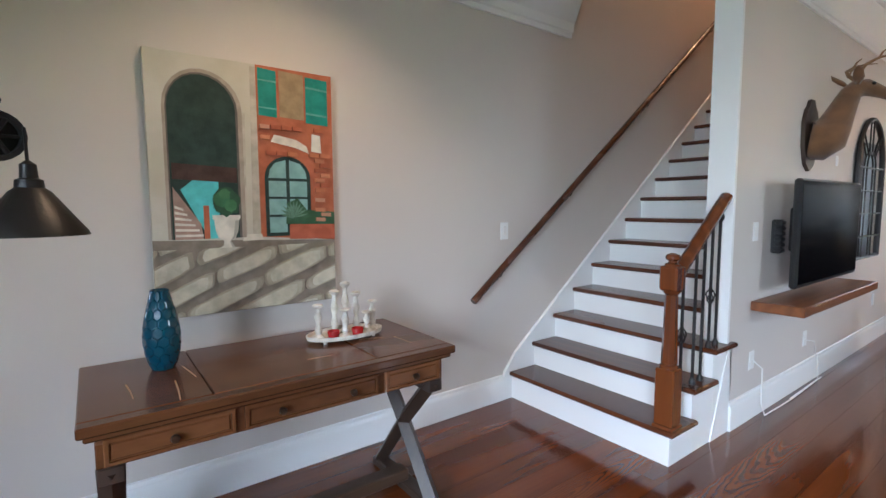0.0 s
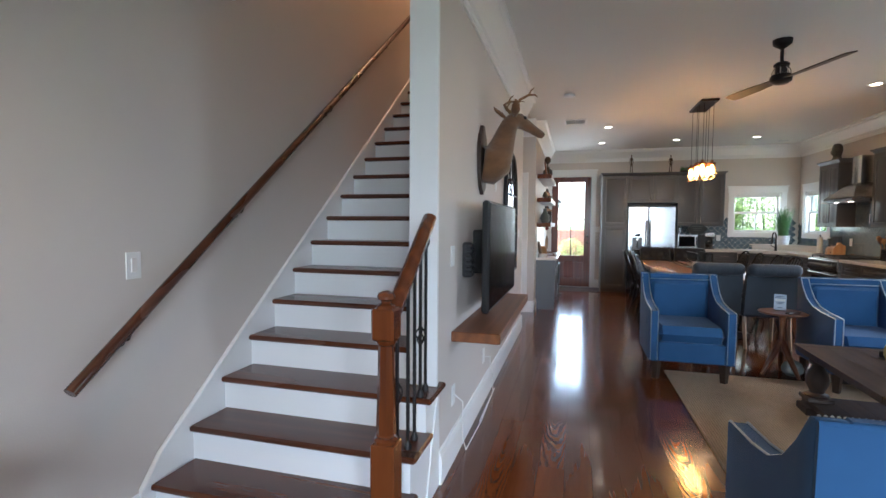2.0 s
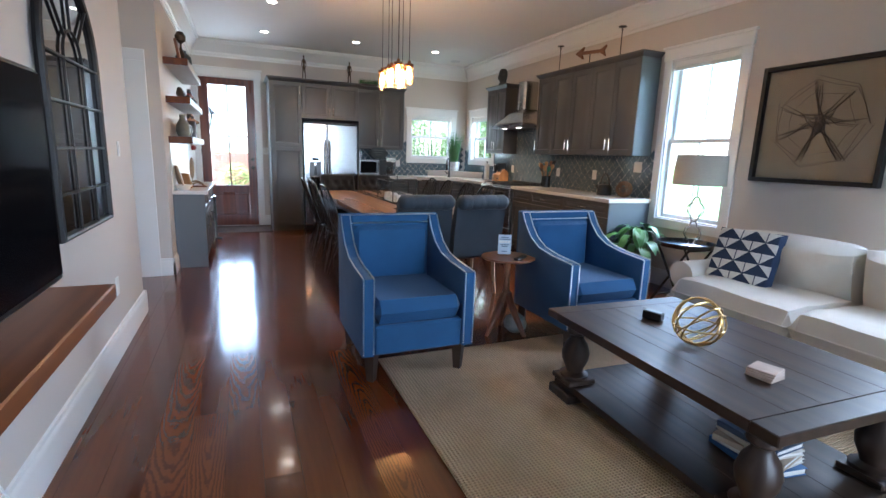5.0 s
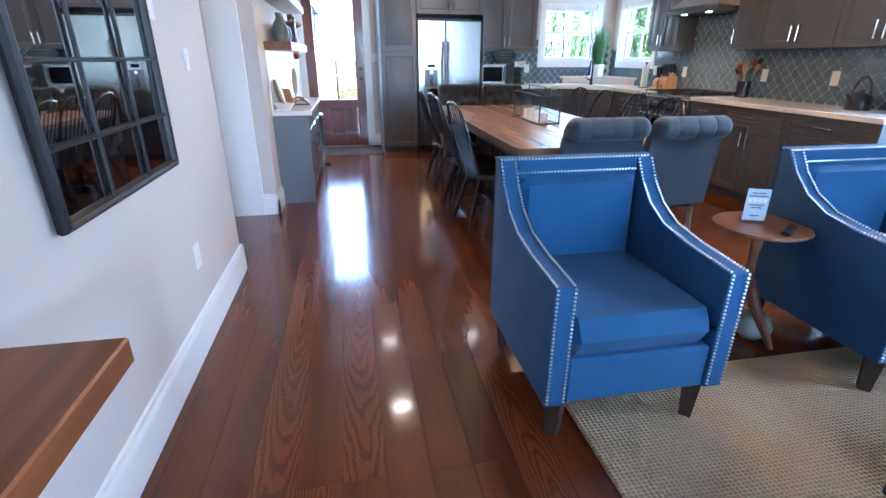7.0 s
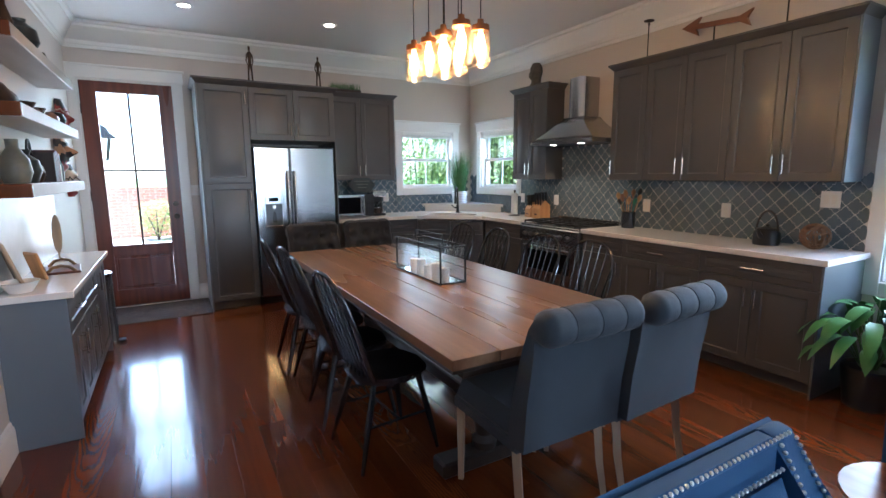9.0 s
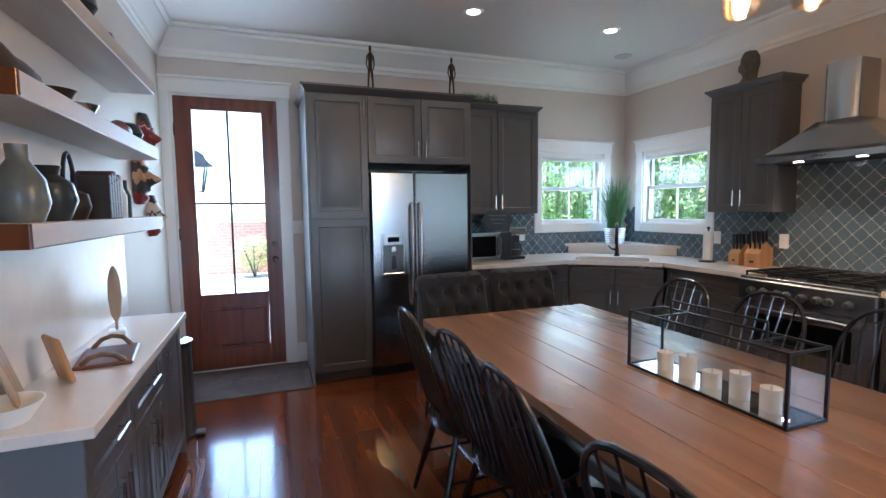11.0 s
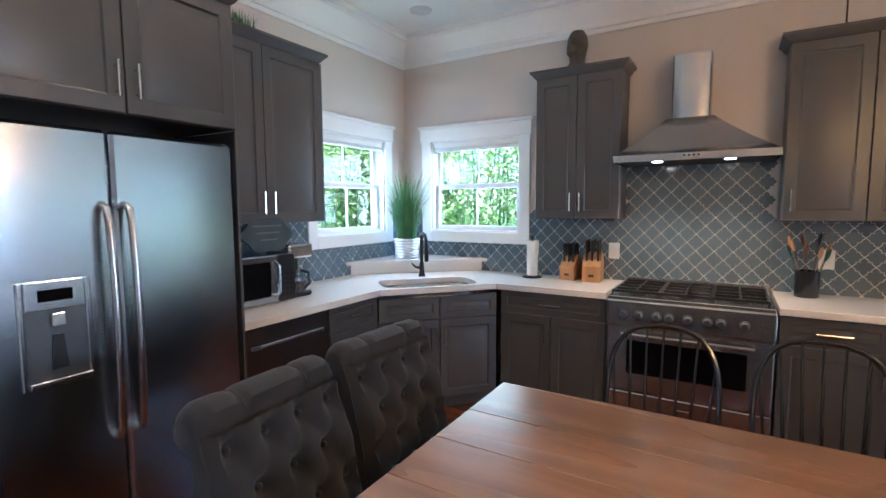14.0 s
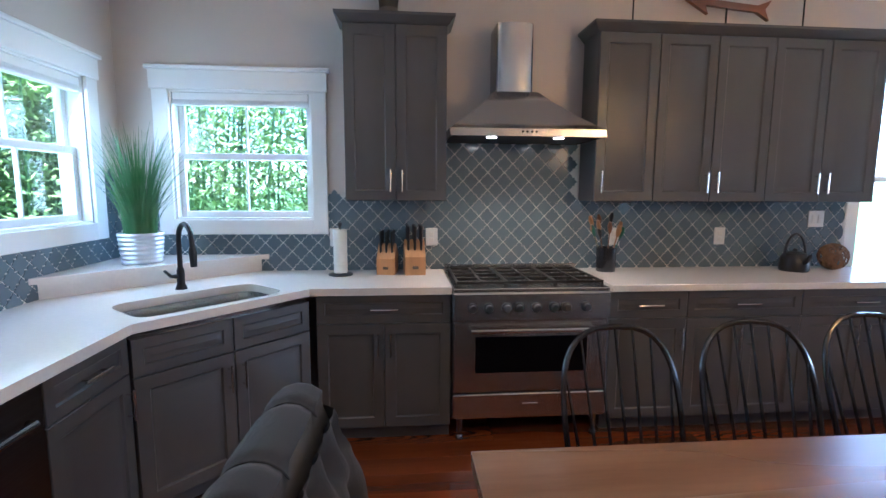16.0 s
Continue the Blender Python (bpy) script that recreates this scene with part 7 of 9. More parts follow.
for sx in (-0.2, 0.2):
    bm = BM()
    lathe(bm, [(0, -0.001), (0.03, -0.001), (0.03, 0.004), (0, 0.004)], 16, sx, -HD + 0.1)
    part("hood_lamp", bm, CAN, hd, "small lit hood lamp")
    spot("hood_beam", 10.205 - sx, RWY + HD - 0.08, 1.74, 1.3, WARM, 110, 0.02)
bm = BM()
for i in range(4):
    lathe(bm, [(0.006, 0), (0.006, 0.004), (0, 0.004)], 8, m=pose(-0.04 + 0.026 * i, -HD, 0.025, 90))
part("button", bm, BLACKP, hd)

# things on the counters
mw = thing("microwave", "stainless microwave oven on the counter", "microwave", 12.23, -0.87, ez, -90)
bm = BM()
box(bm, 0.0, 0.012, 0.012, 0.50, 0.36, 0.285, 0.006)
part("body", bm, STEEL, mw)
bm = BM()
box(bm, 0.0, -0.008, 0.012, 0.375, 0.0115, 0.285, 0.006)
d = part("door", bm, STEEL, mw)
bm = BM()
box(bm, 0.03, -0.011, 0.05, 0.32, -0.007, 0.25, 0.002)
part("window", bm, SCREEN, d)
bm = BM()
tube(bm, [(0.352, -0.008, 0.05), (0.352, -0.045, 0.07), (0.352, -0.045, 0.23), (0.352, -0.008, 0.25)], 0.010, 8)
part("handle", bm, STEEL, d)
bm = BM()
box(bm, 0.378, -0.006, 0.012, 0.50, 0.0115, 0.285, 0.004)
kp = part("keypad", bm, BLACKP, mw)
bm = BM()
for r in range(5):
    for c in range(3):
        box(bm, 0.395 + 0.032 * c, -0.0075, 0.04 + 0.03 * r, 0.418 + 0.032 * c, -0.0055, 0.06 + 0.03 * r, 0.001)
tagged(part("button_pad", bm, BLACKM, kp), kind="stuff")
bm = BM()
for sx in (0.04, 0.46):
    for sy in (0.05, 0.32):
        lathe(bm, [(0.012, 0), (0.012, 0.012)], 8, sx, sy)
part("feet", bm, BLACKP, mw)
cm = thing("coffee_maker", "black drip coffee maker with glass carafe", "coffee maker", 12.30, -1.47, ez, -90)
bm = BM()
box(bm, -0.09, -0.02, 0, 0.09, 0.20, 0.03, 0.01)
box(bm, -0.09, 0.10, 0.03, 0.09, 0.20, 0.26, 0.01)
part("base", bm, BLACKP, cm)
bm = BM()
box(bm, -0.095, -0.03, 0.245, 0.095, 0.20, 0.33, 0.012)
part("brew_head", bm, NICKEL, cm, "silver brew head with buttons")
bm = BM()
lathe(bm, [(0, 0.032), (0.06, 0.032), (0.072, 0.08), (0.066, 0.14), (0.05, 0.17), (0.055, 0.18), (0.045, 0.18), (0.06, 0.13), (0.065, 0.08), (0.055, 0.04), (0, 0.04)], 18, 0, 0.03)
cf = part("carafe", bm, CLEAR, cm)
bm = BM()
tube(bm, [(0.0, -0.02, 0.165), (0.0, -0.085, 0.155), (0.0, -0.09, 0.09), (0.0, -0.05, 0.06)], 0.010, 8)
part("carafe_handle", bm, BLACKP, cf)
bm = BM()
lathe(bm, [(0.05, 0.03), (0.06, 0.035), (0.07, 0.08), (0.064, 0.1), (0, 0.1)], 16, 0, 0.03)
part("coffee", bm, DARKT, cf)
bm = BM()
prism(bm, [(0.17 * (1 + 0.07 * math.cos(6 * a)) * math.cos(a), 0.105 * (1 + 0.07 * math.cos(6 * a)) * math.sin(a)) for a in [math.tau * i / 48 for i in range(48)]], 0.02, I4)
cb = solid("chalkboard_sign", bm, mat("slate_board", (0.022, 0.032, 0.04), 0.8, grain=0.8, scale=9, second=(0.045, 0.06, 0.07)), "scalloped dark chalkboard sign standing on the microwave", "sign", m=pose(12.30, -1.245, 1.322, -6, 0, -90))
bm = BM()
for i in range(3):
    box(bm, -0.10 + 0.02 * i, -0.0015, 0.045 - 0.04 * i, 0.10 - 0.02 * i, -0.0005, 0.053 - 0.04 * i, 0.0003)
part("chalk_lines", bm, mat("chalk", (0.12, 0.15, 0.16), 0.9, grain=0.6, scale=30), cb)
kc = thing("kettle_jug", "steel coffee press beside the chalkboard sign", "coffee press", 12.44, -0.93, ez + 0.286)
bm = BM()
lathe(bm, [(0, 0), (0.045, 0), (0.045, 0.13), (0.05, 0.135), (0.03, 0.155), (0.008, 0.16), (0.008, 0.18), (0.014, 0.19), (0, 0.195)], 16)
part("pot", bm, STEEL, kc)
bm = BM()
tube(bm, [(-0.045, 0, 0.12), (-0.085, 0, 0.115), (-0.085, 0, 0.03), (-0.045, 0, 0.025)], 0.007, 8)
part("handle", bm, BLACKP, kc)

gp = thing("grass_plant", "tall green grass plant in ribbed galvanised pot", "potted plant", 12.40, -2.78, 1.0305)
bm = BM()
prof = [(0, 0), (0.075, 0)] + [(0.078 + 0.012 * i / 14 + (0.0025 if i % 2 else -0.0025), 0.155 * i / 14) for i in range(15)] + [(0.086, 0.155), (0.083, 0.13), (0, 0.13)]
lathe(bm, prof, 24)
part("pot", bm, GALV, gp)
rg = random.Random(7)
bm = BM()
for k in range(400):
    a, r0 = rg.uniform(0, math.tau), 0.065 * math.sqrt(rg.random())
    lean, h = rg.uniform(0.02, 0.25), rg.uniform(0.30, 0.63)
    d = Vector((math.cos(a), math.sin(a), 0))
    if d.x > 0.3 or d.y < -0.3:
        lean *= 0.55
    s = Vector((-d.y, d.x, 0)) * rg.uniform(0.003, 0.0055)
    b0 = d * r0 + Vector((0, 0, 0.125))
    prev = None
    for i in range(5):
        t = i / 4
        p = b0 + d * lean * t * t + Vector((0, 0, h * (t - 0.12 * t * t)))
        row = [bm.verts.new(p - s * (1 - 0.9 * t)), bm.verts.new(p + s * (1 - 0.9 * t))]
        if prev:
            bm.faces.new([prev[0], prev[1], row[1], row[0]])
        prev = row
tagged(part("grass", bm, GRASSM, gp), kind="stuff")
gp.matrix_basis = gp.matrix_basis @ Matrix.Diagonal((1.3, 1.3, 1.12, 1.0))
ph = thing("paper_towel", "white paper towel roll on black stand", "paper towel holder", 11.31, -2.94, ez)
bm = BM()
lathe(bm, [(0, 0), (0.075, 0), (0.075, 0.008), (0.01, 0.014), (0.007, 0.30), (0.014, 0.31), (0.012, 0.325), (0, 0.33)], 20)
part("stand", bm, BLACKM, ph)
bm = BM()
lathe(bm, [(0.012, 0.016), (0.042, 0.016), (0.043, 0.285), (0.012, 0.285)], 24)
part("roll", bm, PAPER, ph)


def knife_block(x, y, rz):
    ob = thing("knife_block", "light wooden knife block full of black knives", "knife block", x, y, ez, rz, group="knife blocks")
    bm = BM()
    prism(bm, [(-0.07, 0), (0.07, 0), (0.07, 0.12), (0.0, 0.17), (-0.07, 0.09)], 0.10, pose(0.05, 0, 0, 0, 0, 90))
    part("block", bm, BLOCKW, ob)
    bm = BM()
    box(bm, -0.015, -0.0715, 0.03, 0.015, -0.0705, 0.045, 0.0003)
    part("maker_plate", bm, DARKT, ob)
    for i in range(3):
        for j in range(3):
            bm = BM()
            p = Vector((-0.032 + 0.032 * j, -0.035 + 0.035 * i, 0.10 + 0.02 * i))
            q = p + Vector((0.0, -0.012, 0.14 - 0.018 * i))
            tube(bm, [p, p.lerp(q, 0.5), q], [0.008, 0.010, 0.011], 6, flat=0.7)
            part("knife_handle", bm, BLACKP, ob)
    return ob


kb = knife_block(11.02, -3.0, 172)
kb.matrix_basis = kb.matrix_basis @ Matrix.Scale(1.13, 4)
copy_thing(kb, pose(10.85, -2.985, ez, 0, 0, 184) @ Matrix.Scale(1.13, 4))
ut = thing("utensil_crock", "black crock holding wooden cooking utensils", "utensil holder", 9.575, -2.99, ez)
bm = BM()
lathe(bm, [(0, 0), (0.062, 0), (0.065, 0.16), (0.059, 0.16), (0.057, 0.02), (0, 0.02)], 20)
part("crock", bm, BLACKL, ut)
rg = random.Random(4)
for k in range(11):
    a, l = k * 0.7, rg.uniform(0.27, 0.37)
    d = Vector((math.cos(a) * 0.32, math.sin(a) * 0.22, 1)).normalized()
    b0 = Vector((0.02 * math.cos(a), 0.02 * math.sin(a), 0.03))
    bm = BM()
    e = b0 + d * l
    tube(bm, [b0, e - d * 0.08, e - d * 0.06, e - d * 0.03, e], [0.006, 0.006, 0.024, 0.033, 0.018], 10, flat=0.35)
    part("spoon" if k % 3 else "spatula", bm, (BLOCKW, BLACKP, WALNUT, BLOCKW, mat("green_silicone", (0.02, 0.13, 0.08), 0.5, grain=0.2))[k % 5], ut)
ke = thing("kettle", "squat black kettle with hoop handle", "kettle", 8.28, -2.93, ez)
bm = BM()
lathe(bm, [(0, 0), (0.085, 0), (0.09, 0.02), (0.085, 0.09), (0.065, 0.12), (0.03, 0.13), (0.012, 0.135), (0.014, 0.15), (0, 0.155)], 22)
part("pot", bm, BLACKP, ke)
bm = BM()
tube(bm, [(0.075 * math.cos(a), 0, 0.10 + 0.15 * math.sin(a)) for a in [math.pi * i / 12 for i in range(13)]], 0.008, 8)
part("handle", bm, BLACKP, ke)
bm = BM()
tube(bm, [(0.0, 0.07, 0.06), (0.0, 0.11, 0.09), (0.0, 0.125, 0.12)], [0.02, 0.015, 0.011], 8)
part("spout", bm, BLACKP, ke)
bm = BM()
rg = random.Random(9)
for k in range(26):
    q = Euler((rg.uniform(0, 3), rg.uniform(0, 3), rg.uniform(0, 3))).to_matrix()
    ctr = q @ Vector((0, 0, rg.uniform(-0.04, 0.04)))
    r = math.sqrt(max(0.001, 0.088 ** 2 - ctr.length ** 2))
    tube(bm, [q @ Vector((r * math.cos(math.tau * i / 14), r * math.sin(math.tau * i / 14), 0)) + ctr + Vector((0, 0, 0.092)) for i in range(14)], 0.004, 5, closed=True)
solid("twig_ball", bm, WICKER, "round woven brown twig ball on counter", "ornament", m=pose(7.98, -2.95, ez))

# on top of the cabinets: plain figures, grass tray, arrow, rods
def figure(name, label, x, y, z, h, w, material, cat="figurine"):
    bm = BM()
    for s in (-1, 1):
        tube(bm, [(s * w * 0.5, 0, 0.01), (s * w * 0.45, 0, h * 0.25), (s * w * 0.25, 0, h * 0.48)], [w * 0.25, w * 0.2, w * 0.32], 8)
        tube(bm, [(s * w * 0.6, 0, h * 0.78), (s * w * 0.85, 0, h * 0.6), (s * w * 0.6, -w * 0.3, h * 0.47)], [w * 0.2, w * 0.16, w * 0.12], 6)
    lathe(bm, [(w * 0.4, h * 0.44), (w * 0.45, h * 0.5), (w * 0.4, h * 0.6), (w * 0.6, h * 0.76), (w * 0.5, h * 0.82), (w * 0.18, h * 0.85), (w * 0.3, h * 0.9), (w * 0.28, h * 0.97), (0, h)], 10)
    box(bm, -w, -w * 0.6, 0, w, w * 0.6, 0.015, 0.003)
    return solid(name, bm, material, label, cat, m=pose(x, y, z, 0, 0, -90))


figure("metal_figure", "slim bronze figurine standing on cabinet", 12.05, 0.06, 2.436, 0.38, 0.04, BRONZE)
figure("metal_figure", "slim bronze figurine standing on cabinet", 12.05, -0.67, 2.436, 0.35, 0.04, BRONZE)
bm = BM()
lathe(bm, [(0, 0), (0.07, 0), (0.075, 0.03), (0.055, 0.06), (0.06, 0.11), (0.075, 0.17), (0.07, 0.23), (0.045, 0.275), (0, 0.285)], 14)
box(bm, -0.05, -0.085, 0.09, 0.05, -0.02, 0.19, 0.03)
solid("stone_bust", bm, STONE, "weathered dark stone bust on wall cabinet", "statue", m=pose(11.0, -2.99, 2.466, 0, 0, 150))
gt = thing("grass_tray", "low tray of artificial grass on cabinet", "artificial plant", 12.48, -1.12, 2.466)
bm = BM()
box(bm, -0.08, -0.19, 0, 0.08, 0.19, 0.05, 0.006)
part("tray", bm, DARKT, gt)
rg = random.Random(21)
bm = BM()
for k in range(420):
    x, y = rg.uniform(-0.075, 0.075), rg.uniform(-0.185, 0.185)
    a, l, h = rg.uniform(0, math.tau), rg.uniform(0, 0.05), rg.uniform(0.05, 0.11)
    p, q = Vector((x, y, 0.045)), Vector((x + l * math.cos(a), y + l * math.sin(a), 0.045 + h))
    s = Vector((-math.sin(a), math.cos(a), 0)) * 0.003
    v = [bm.verts.new(p - s), bm.verts.new(p + s), bm.verts.new(q)]
    bm.faces.new(v)
tagged(part("grass", bm, GRASSM, gt), kind="stuff")
ar = thing("wooden_arrow", "rustic brown wooden arrow on stand above cabinets", "ornament", 8.85, -3.0, 2.466)
bm = BM()
box(bm, -0.13, -0.035, 0, 0.13, 0.035, 0.018, 0.004)
part("base", bm, WALNUT, ar)
bm = BM()
tube(bm, [(0, 0, 0.018), (0, 0, 0.15)], 0.006, 6)
part("stem", bm, BLACKM, ar)
bm = BM()
prism(bm, [(-0.20, -0.020), (0.15, -0.020), (0.125, -0.072), (0.28, 0.0), (0.125, 0.072), (0.15, 0.020), (-0.20, 0.020), (-0.29, 0.062), (-0.255, 0.0), (-0.29, -0.062)], 0.026, pose(0, -0.013, 0.165, 0, -5, 0))
part("arrow", bm, WALNUT, ar)
for x in (9.47, 8.32):
    bm = BM()
    lathe(bm, [(0, 0.0), (0.05, 0), (0.05, 0.008), (0.008, 0.012), (0.005, 0.02), (0.005, 0.31), (0.012, 0.315), (0.005, 0.33), (0.005, 0.335), (0.045, 0.345), (0.045, 0.352), (0, 0.355)], 14)
    solid("iron_candle_stand", bm, BLACKM, "thin black iron candle stand on cabinet", "candle stand", group="candle stands", m=pose(x, -3.0, 2.466))

# ---- dining table
dt = thing("dining_table", "long brown plank dining table", "dining table", 9.30, -0.54, 0.004)
TX, TY = 1.45, 0.585
edges = (-0.585, -0.285, -0.06, 0.18, 0.365, 0.585)
for a, b in zip(edges, edges[1:]):
    bm = BM()
    box(bm, -TX, a + 0.0009, 0.722, TX, b - 0.0009, 0.766, 0.0022)
    part("top_plank", bm, TABLEW, dt)
bm = BM()
box(bm, -TX + 0.004, -TY + 0.004, 0.706, TX - 0.004, TY - 0.004, 0.7215, 0.002)
part("underboard", bm, DARKW, dt)
bm = BM()
box(bm, -TX + 0.15, -TY + 0.12, 0.62, TX - 0.15, -TY + 0.15, 0.7055, 0.003)
box(bm, -TX + 0.15, TY - 0.15, 0.62, TX - 0.15, TY - 0.12, 0.7055, 0.003)
box(bm, -TX + 0.12, -TY + 0.12, 0.62, -TX + 0.15, TY - 0.12, 0.7055, 0.003)
box(bm, TX - 0.15, -TY + 0.12, 0.62, TX - 0.12, TY - 0.12, 0.7055, 0.003)
part("apron", bm, DARKW, dt)
for s in (-1, 1):
    bm = BM()
    x = s * (TX - 0.42)
    box(bm, x - 0.06, -0.42, 0.0, x + 0.06, 0.42, 0.08, 0.012)
    box(bm, x - 0.05, -0.40, 0.63, x + 0.05, 0.40, 0.7055, 0.008)
    for sy in (-0.15, 0.15):
        lathe(bm, [(0.06, 0.08), (0.065, 0.12), (0.045, 0.15), (0.06, 0.25), (0.07, 0.35), (0.05, 0.48), (0.045, 0.55), (0.06, 0.60), (0.06, 0.64)], 16, x, sy)
    part("trestle", bm, DARKT, dt)
bm = BM()
box(bm, -TX + 0.42, -0.04, 0.14, TX - 0.42, 0.04, 0.22, 0.008)
part("stretcher", bm, DARKW, dt)
la = thing("candle_lantern", "long black-framed glass lantern with white candles", "lantern", 9.26, -0.60, 0.771)
bm = BM()
LX, LY, LZ = 0.33, 0.09, 0.24
for x in (-LX, LX):
    for y in (-LY, LY):
        box(bm, x - 0.005, y - 0.005, 0, x + 0.005, y + 0.005, LZ, 0.001)
for z in (0.005, LZ - 0.005):
    for y in (-LY, LY):
        box(bm, -LX, y - 0.0045, z - 0.0045, LX, y + 0.0045, z + 0.0045, 0.001)
    for x in (-LX, LX):
        box(bm, x - 0.0045, -LY, z - 0.0045, x + 0.0045, LY, z + 0.0045, 0.001)
for x in (-LX * 0.6, LX * 0.6):
    box(bm, x - 0.004, -0.004, LZ - 0.006, x + 0.004, 0.004, LZ + 0.055, 0.001)
    box(bm, x - 0.004, -LY, LZ - 0.008, x + 0.004, LY, LZ - 0.001, 0.001)
box(bm, -LX * 0.6, -0.004, LZ + 0.05, LX * 0.6, 0.004, LZ + 0.058, 0.001)
part("frame", bm, BLACKM, la)
bm = BM()
for y in (-LY, LY):
    box(bm, -LX + 0.005, y - 0.001, 0.01, LX - 0.005, y + 0.001, LZ - 0.01, 0.0003)
for x in (-LX, LX):
    box(bm, x - 0.001, -LY + 0.005, 0.01, x + 0.001, LY - 0.005, LZ - 0.01, 0.0003)
part("glass", bm, CLEAR, la).visible_shadow = False
bm = BM()
box(bm, -LX + 0.006, -LY + 0.006, 0.001, LX - 0.006, LY - 0.006, 0.006, 0.001)
part("base", bm, MIRROR, la)
for i, h in enumerate((0.075, 0.09, 0.06, 0.085, 0.07)):
    bm = BM()
    lathe(bm, [(0, 0), (0.032, 0), (0.032, h), (0.026, h - 0.004), (0.004, h - 0.008), (0.002, h + 0.01), (0, h + 0.01)], 18)
    solid("candle", bm, WHITEC, "white pillar candle inside the lantern", "candle", group="lantern candles", m=pose(9.04 + 0.11 * i, -0.60, 0.778))


# windsor chairs: face -y locally
def windsor(x, y, rz):
    ob = thing("windsor_chair", "black hoop-back windsor dining chair", "dining chair", x, y, 0.004, rz, group="black windsor chairs")
    bm = BM()
    prism(bm, [(0.21 * math.copysign(abs(math.cos(a)) ** 0.7, math.cos(a)), 0.20 * math.copysign(abs(math.sin(a)) ** 0.75, math.sin(a))) for a in [math.tau * i / 28 for i in range(28)]], 0.034, pose(0, 0, 0.455, -90) @ pose(0, 0, 0))
    bmesh.ops.bevel(bm, geom=[e for e in bm.edges if abs(e.verts[0].co.z - e.verts[1].co.z) < 1e-5], offset=0.01, segments=2, affect="EDGES")
    part("seat", bm, BLACKL, ob)
    for sx in (-1, 1):
        for fy, sp in ((-0.12, -0.20), (0.13, 0.24)):
            bm = BM()
            tube(bm, [(sx * 0.13, fy, 0.425), (sx * 0.165, (fy + sp) / 2, 0.22), (sx * 0.20, sp, 0.0)], [0.015, 0.018, 0.010], 8)
            part("leg", bm, BLACKL, ob)
    bm = BM()
    for sx in (-1, 1):
        tube(bm, [(sx * 0.165, -0.16, 0.21), (sx * 0.165, 0.185, 0.21)], 0.008, 6)
    tube(bm, [(-0.165, 0.01, 0.21), (0.165, 0.01, 0.21)], 0.008, 6)
    part("stretcher", bm, BLACKL, ob)
    bm = BM()
    lean = lambda z: 0.155 + (z - 0.455) * 0.33
    hoop = []
    for i in range(21):
        a = math.pi * i / 20
        zz = 0.455 + 0.53 * math.sin(a) ** 0.62
        xx = 0.235 * math.copysign(abs(math.cos(a)) ** 0.75, math.cos(a)) * (0.82 + 0.25 * math.sin(a))
        hoop.append((xx, lean(zz) , zz))
    tube(bm, hoop, 0.010, 8)
    part("hoop_back", bm, BLACKL, ob)
    for k in range(7):
        xb = -0.147 + 0.049 * k
        xt = xb * 1.28
        zt = 0.455 + 0.53 * max(0.0, 1 - (abs(xt) / 0.252) ** 2.5) ** 0.42
        bm = BM()
        tube(bm, [(xb, lean(0.455), 0.45), (xt, lean(zt), zt)], [0.007, 0.0045], 6)
        part("spindle", bm, BLACKL, ob)
    return ob


w1 = windsor(10.06, 0.02, 0)
for i, x in enumerate((9.62, 9.15, 8.67)):
    copy_thing(w1, pose(x, -0.02 + 0.02 * (i % 2), 0.004, 0, 0, (4, -3, 5)[i]))
for x, y, rz in ((10.19, -1.16, 182), (9.70, -1.19, 177), (9.17, -1.25, 181), (8.70, -1.28, 184)):
    copy_thing(w1, pose(x, y, 0.004, 0, 0, rz))


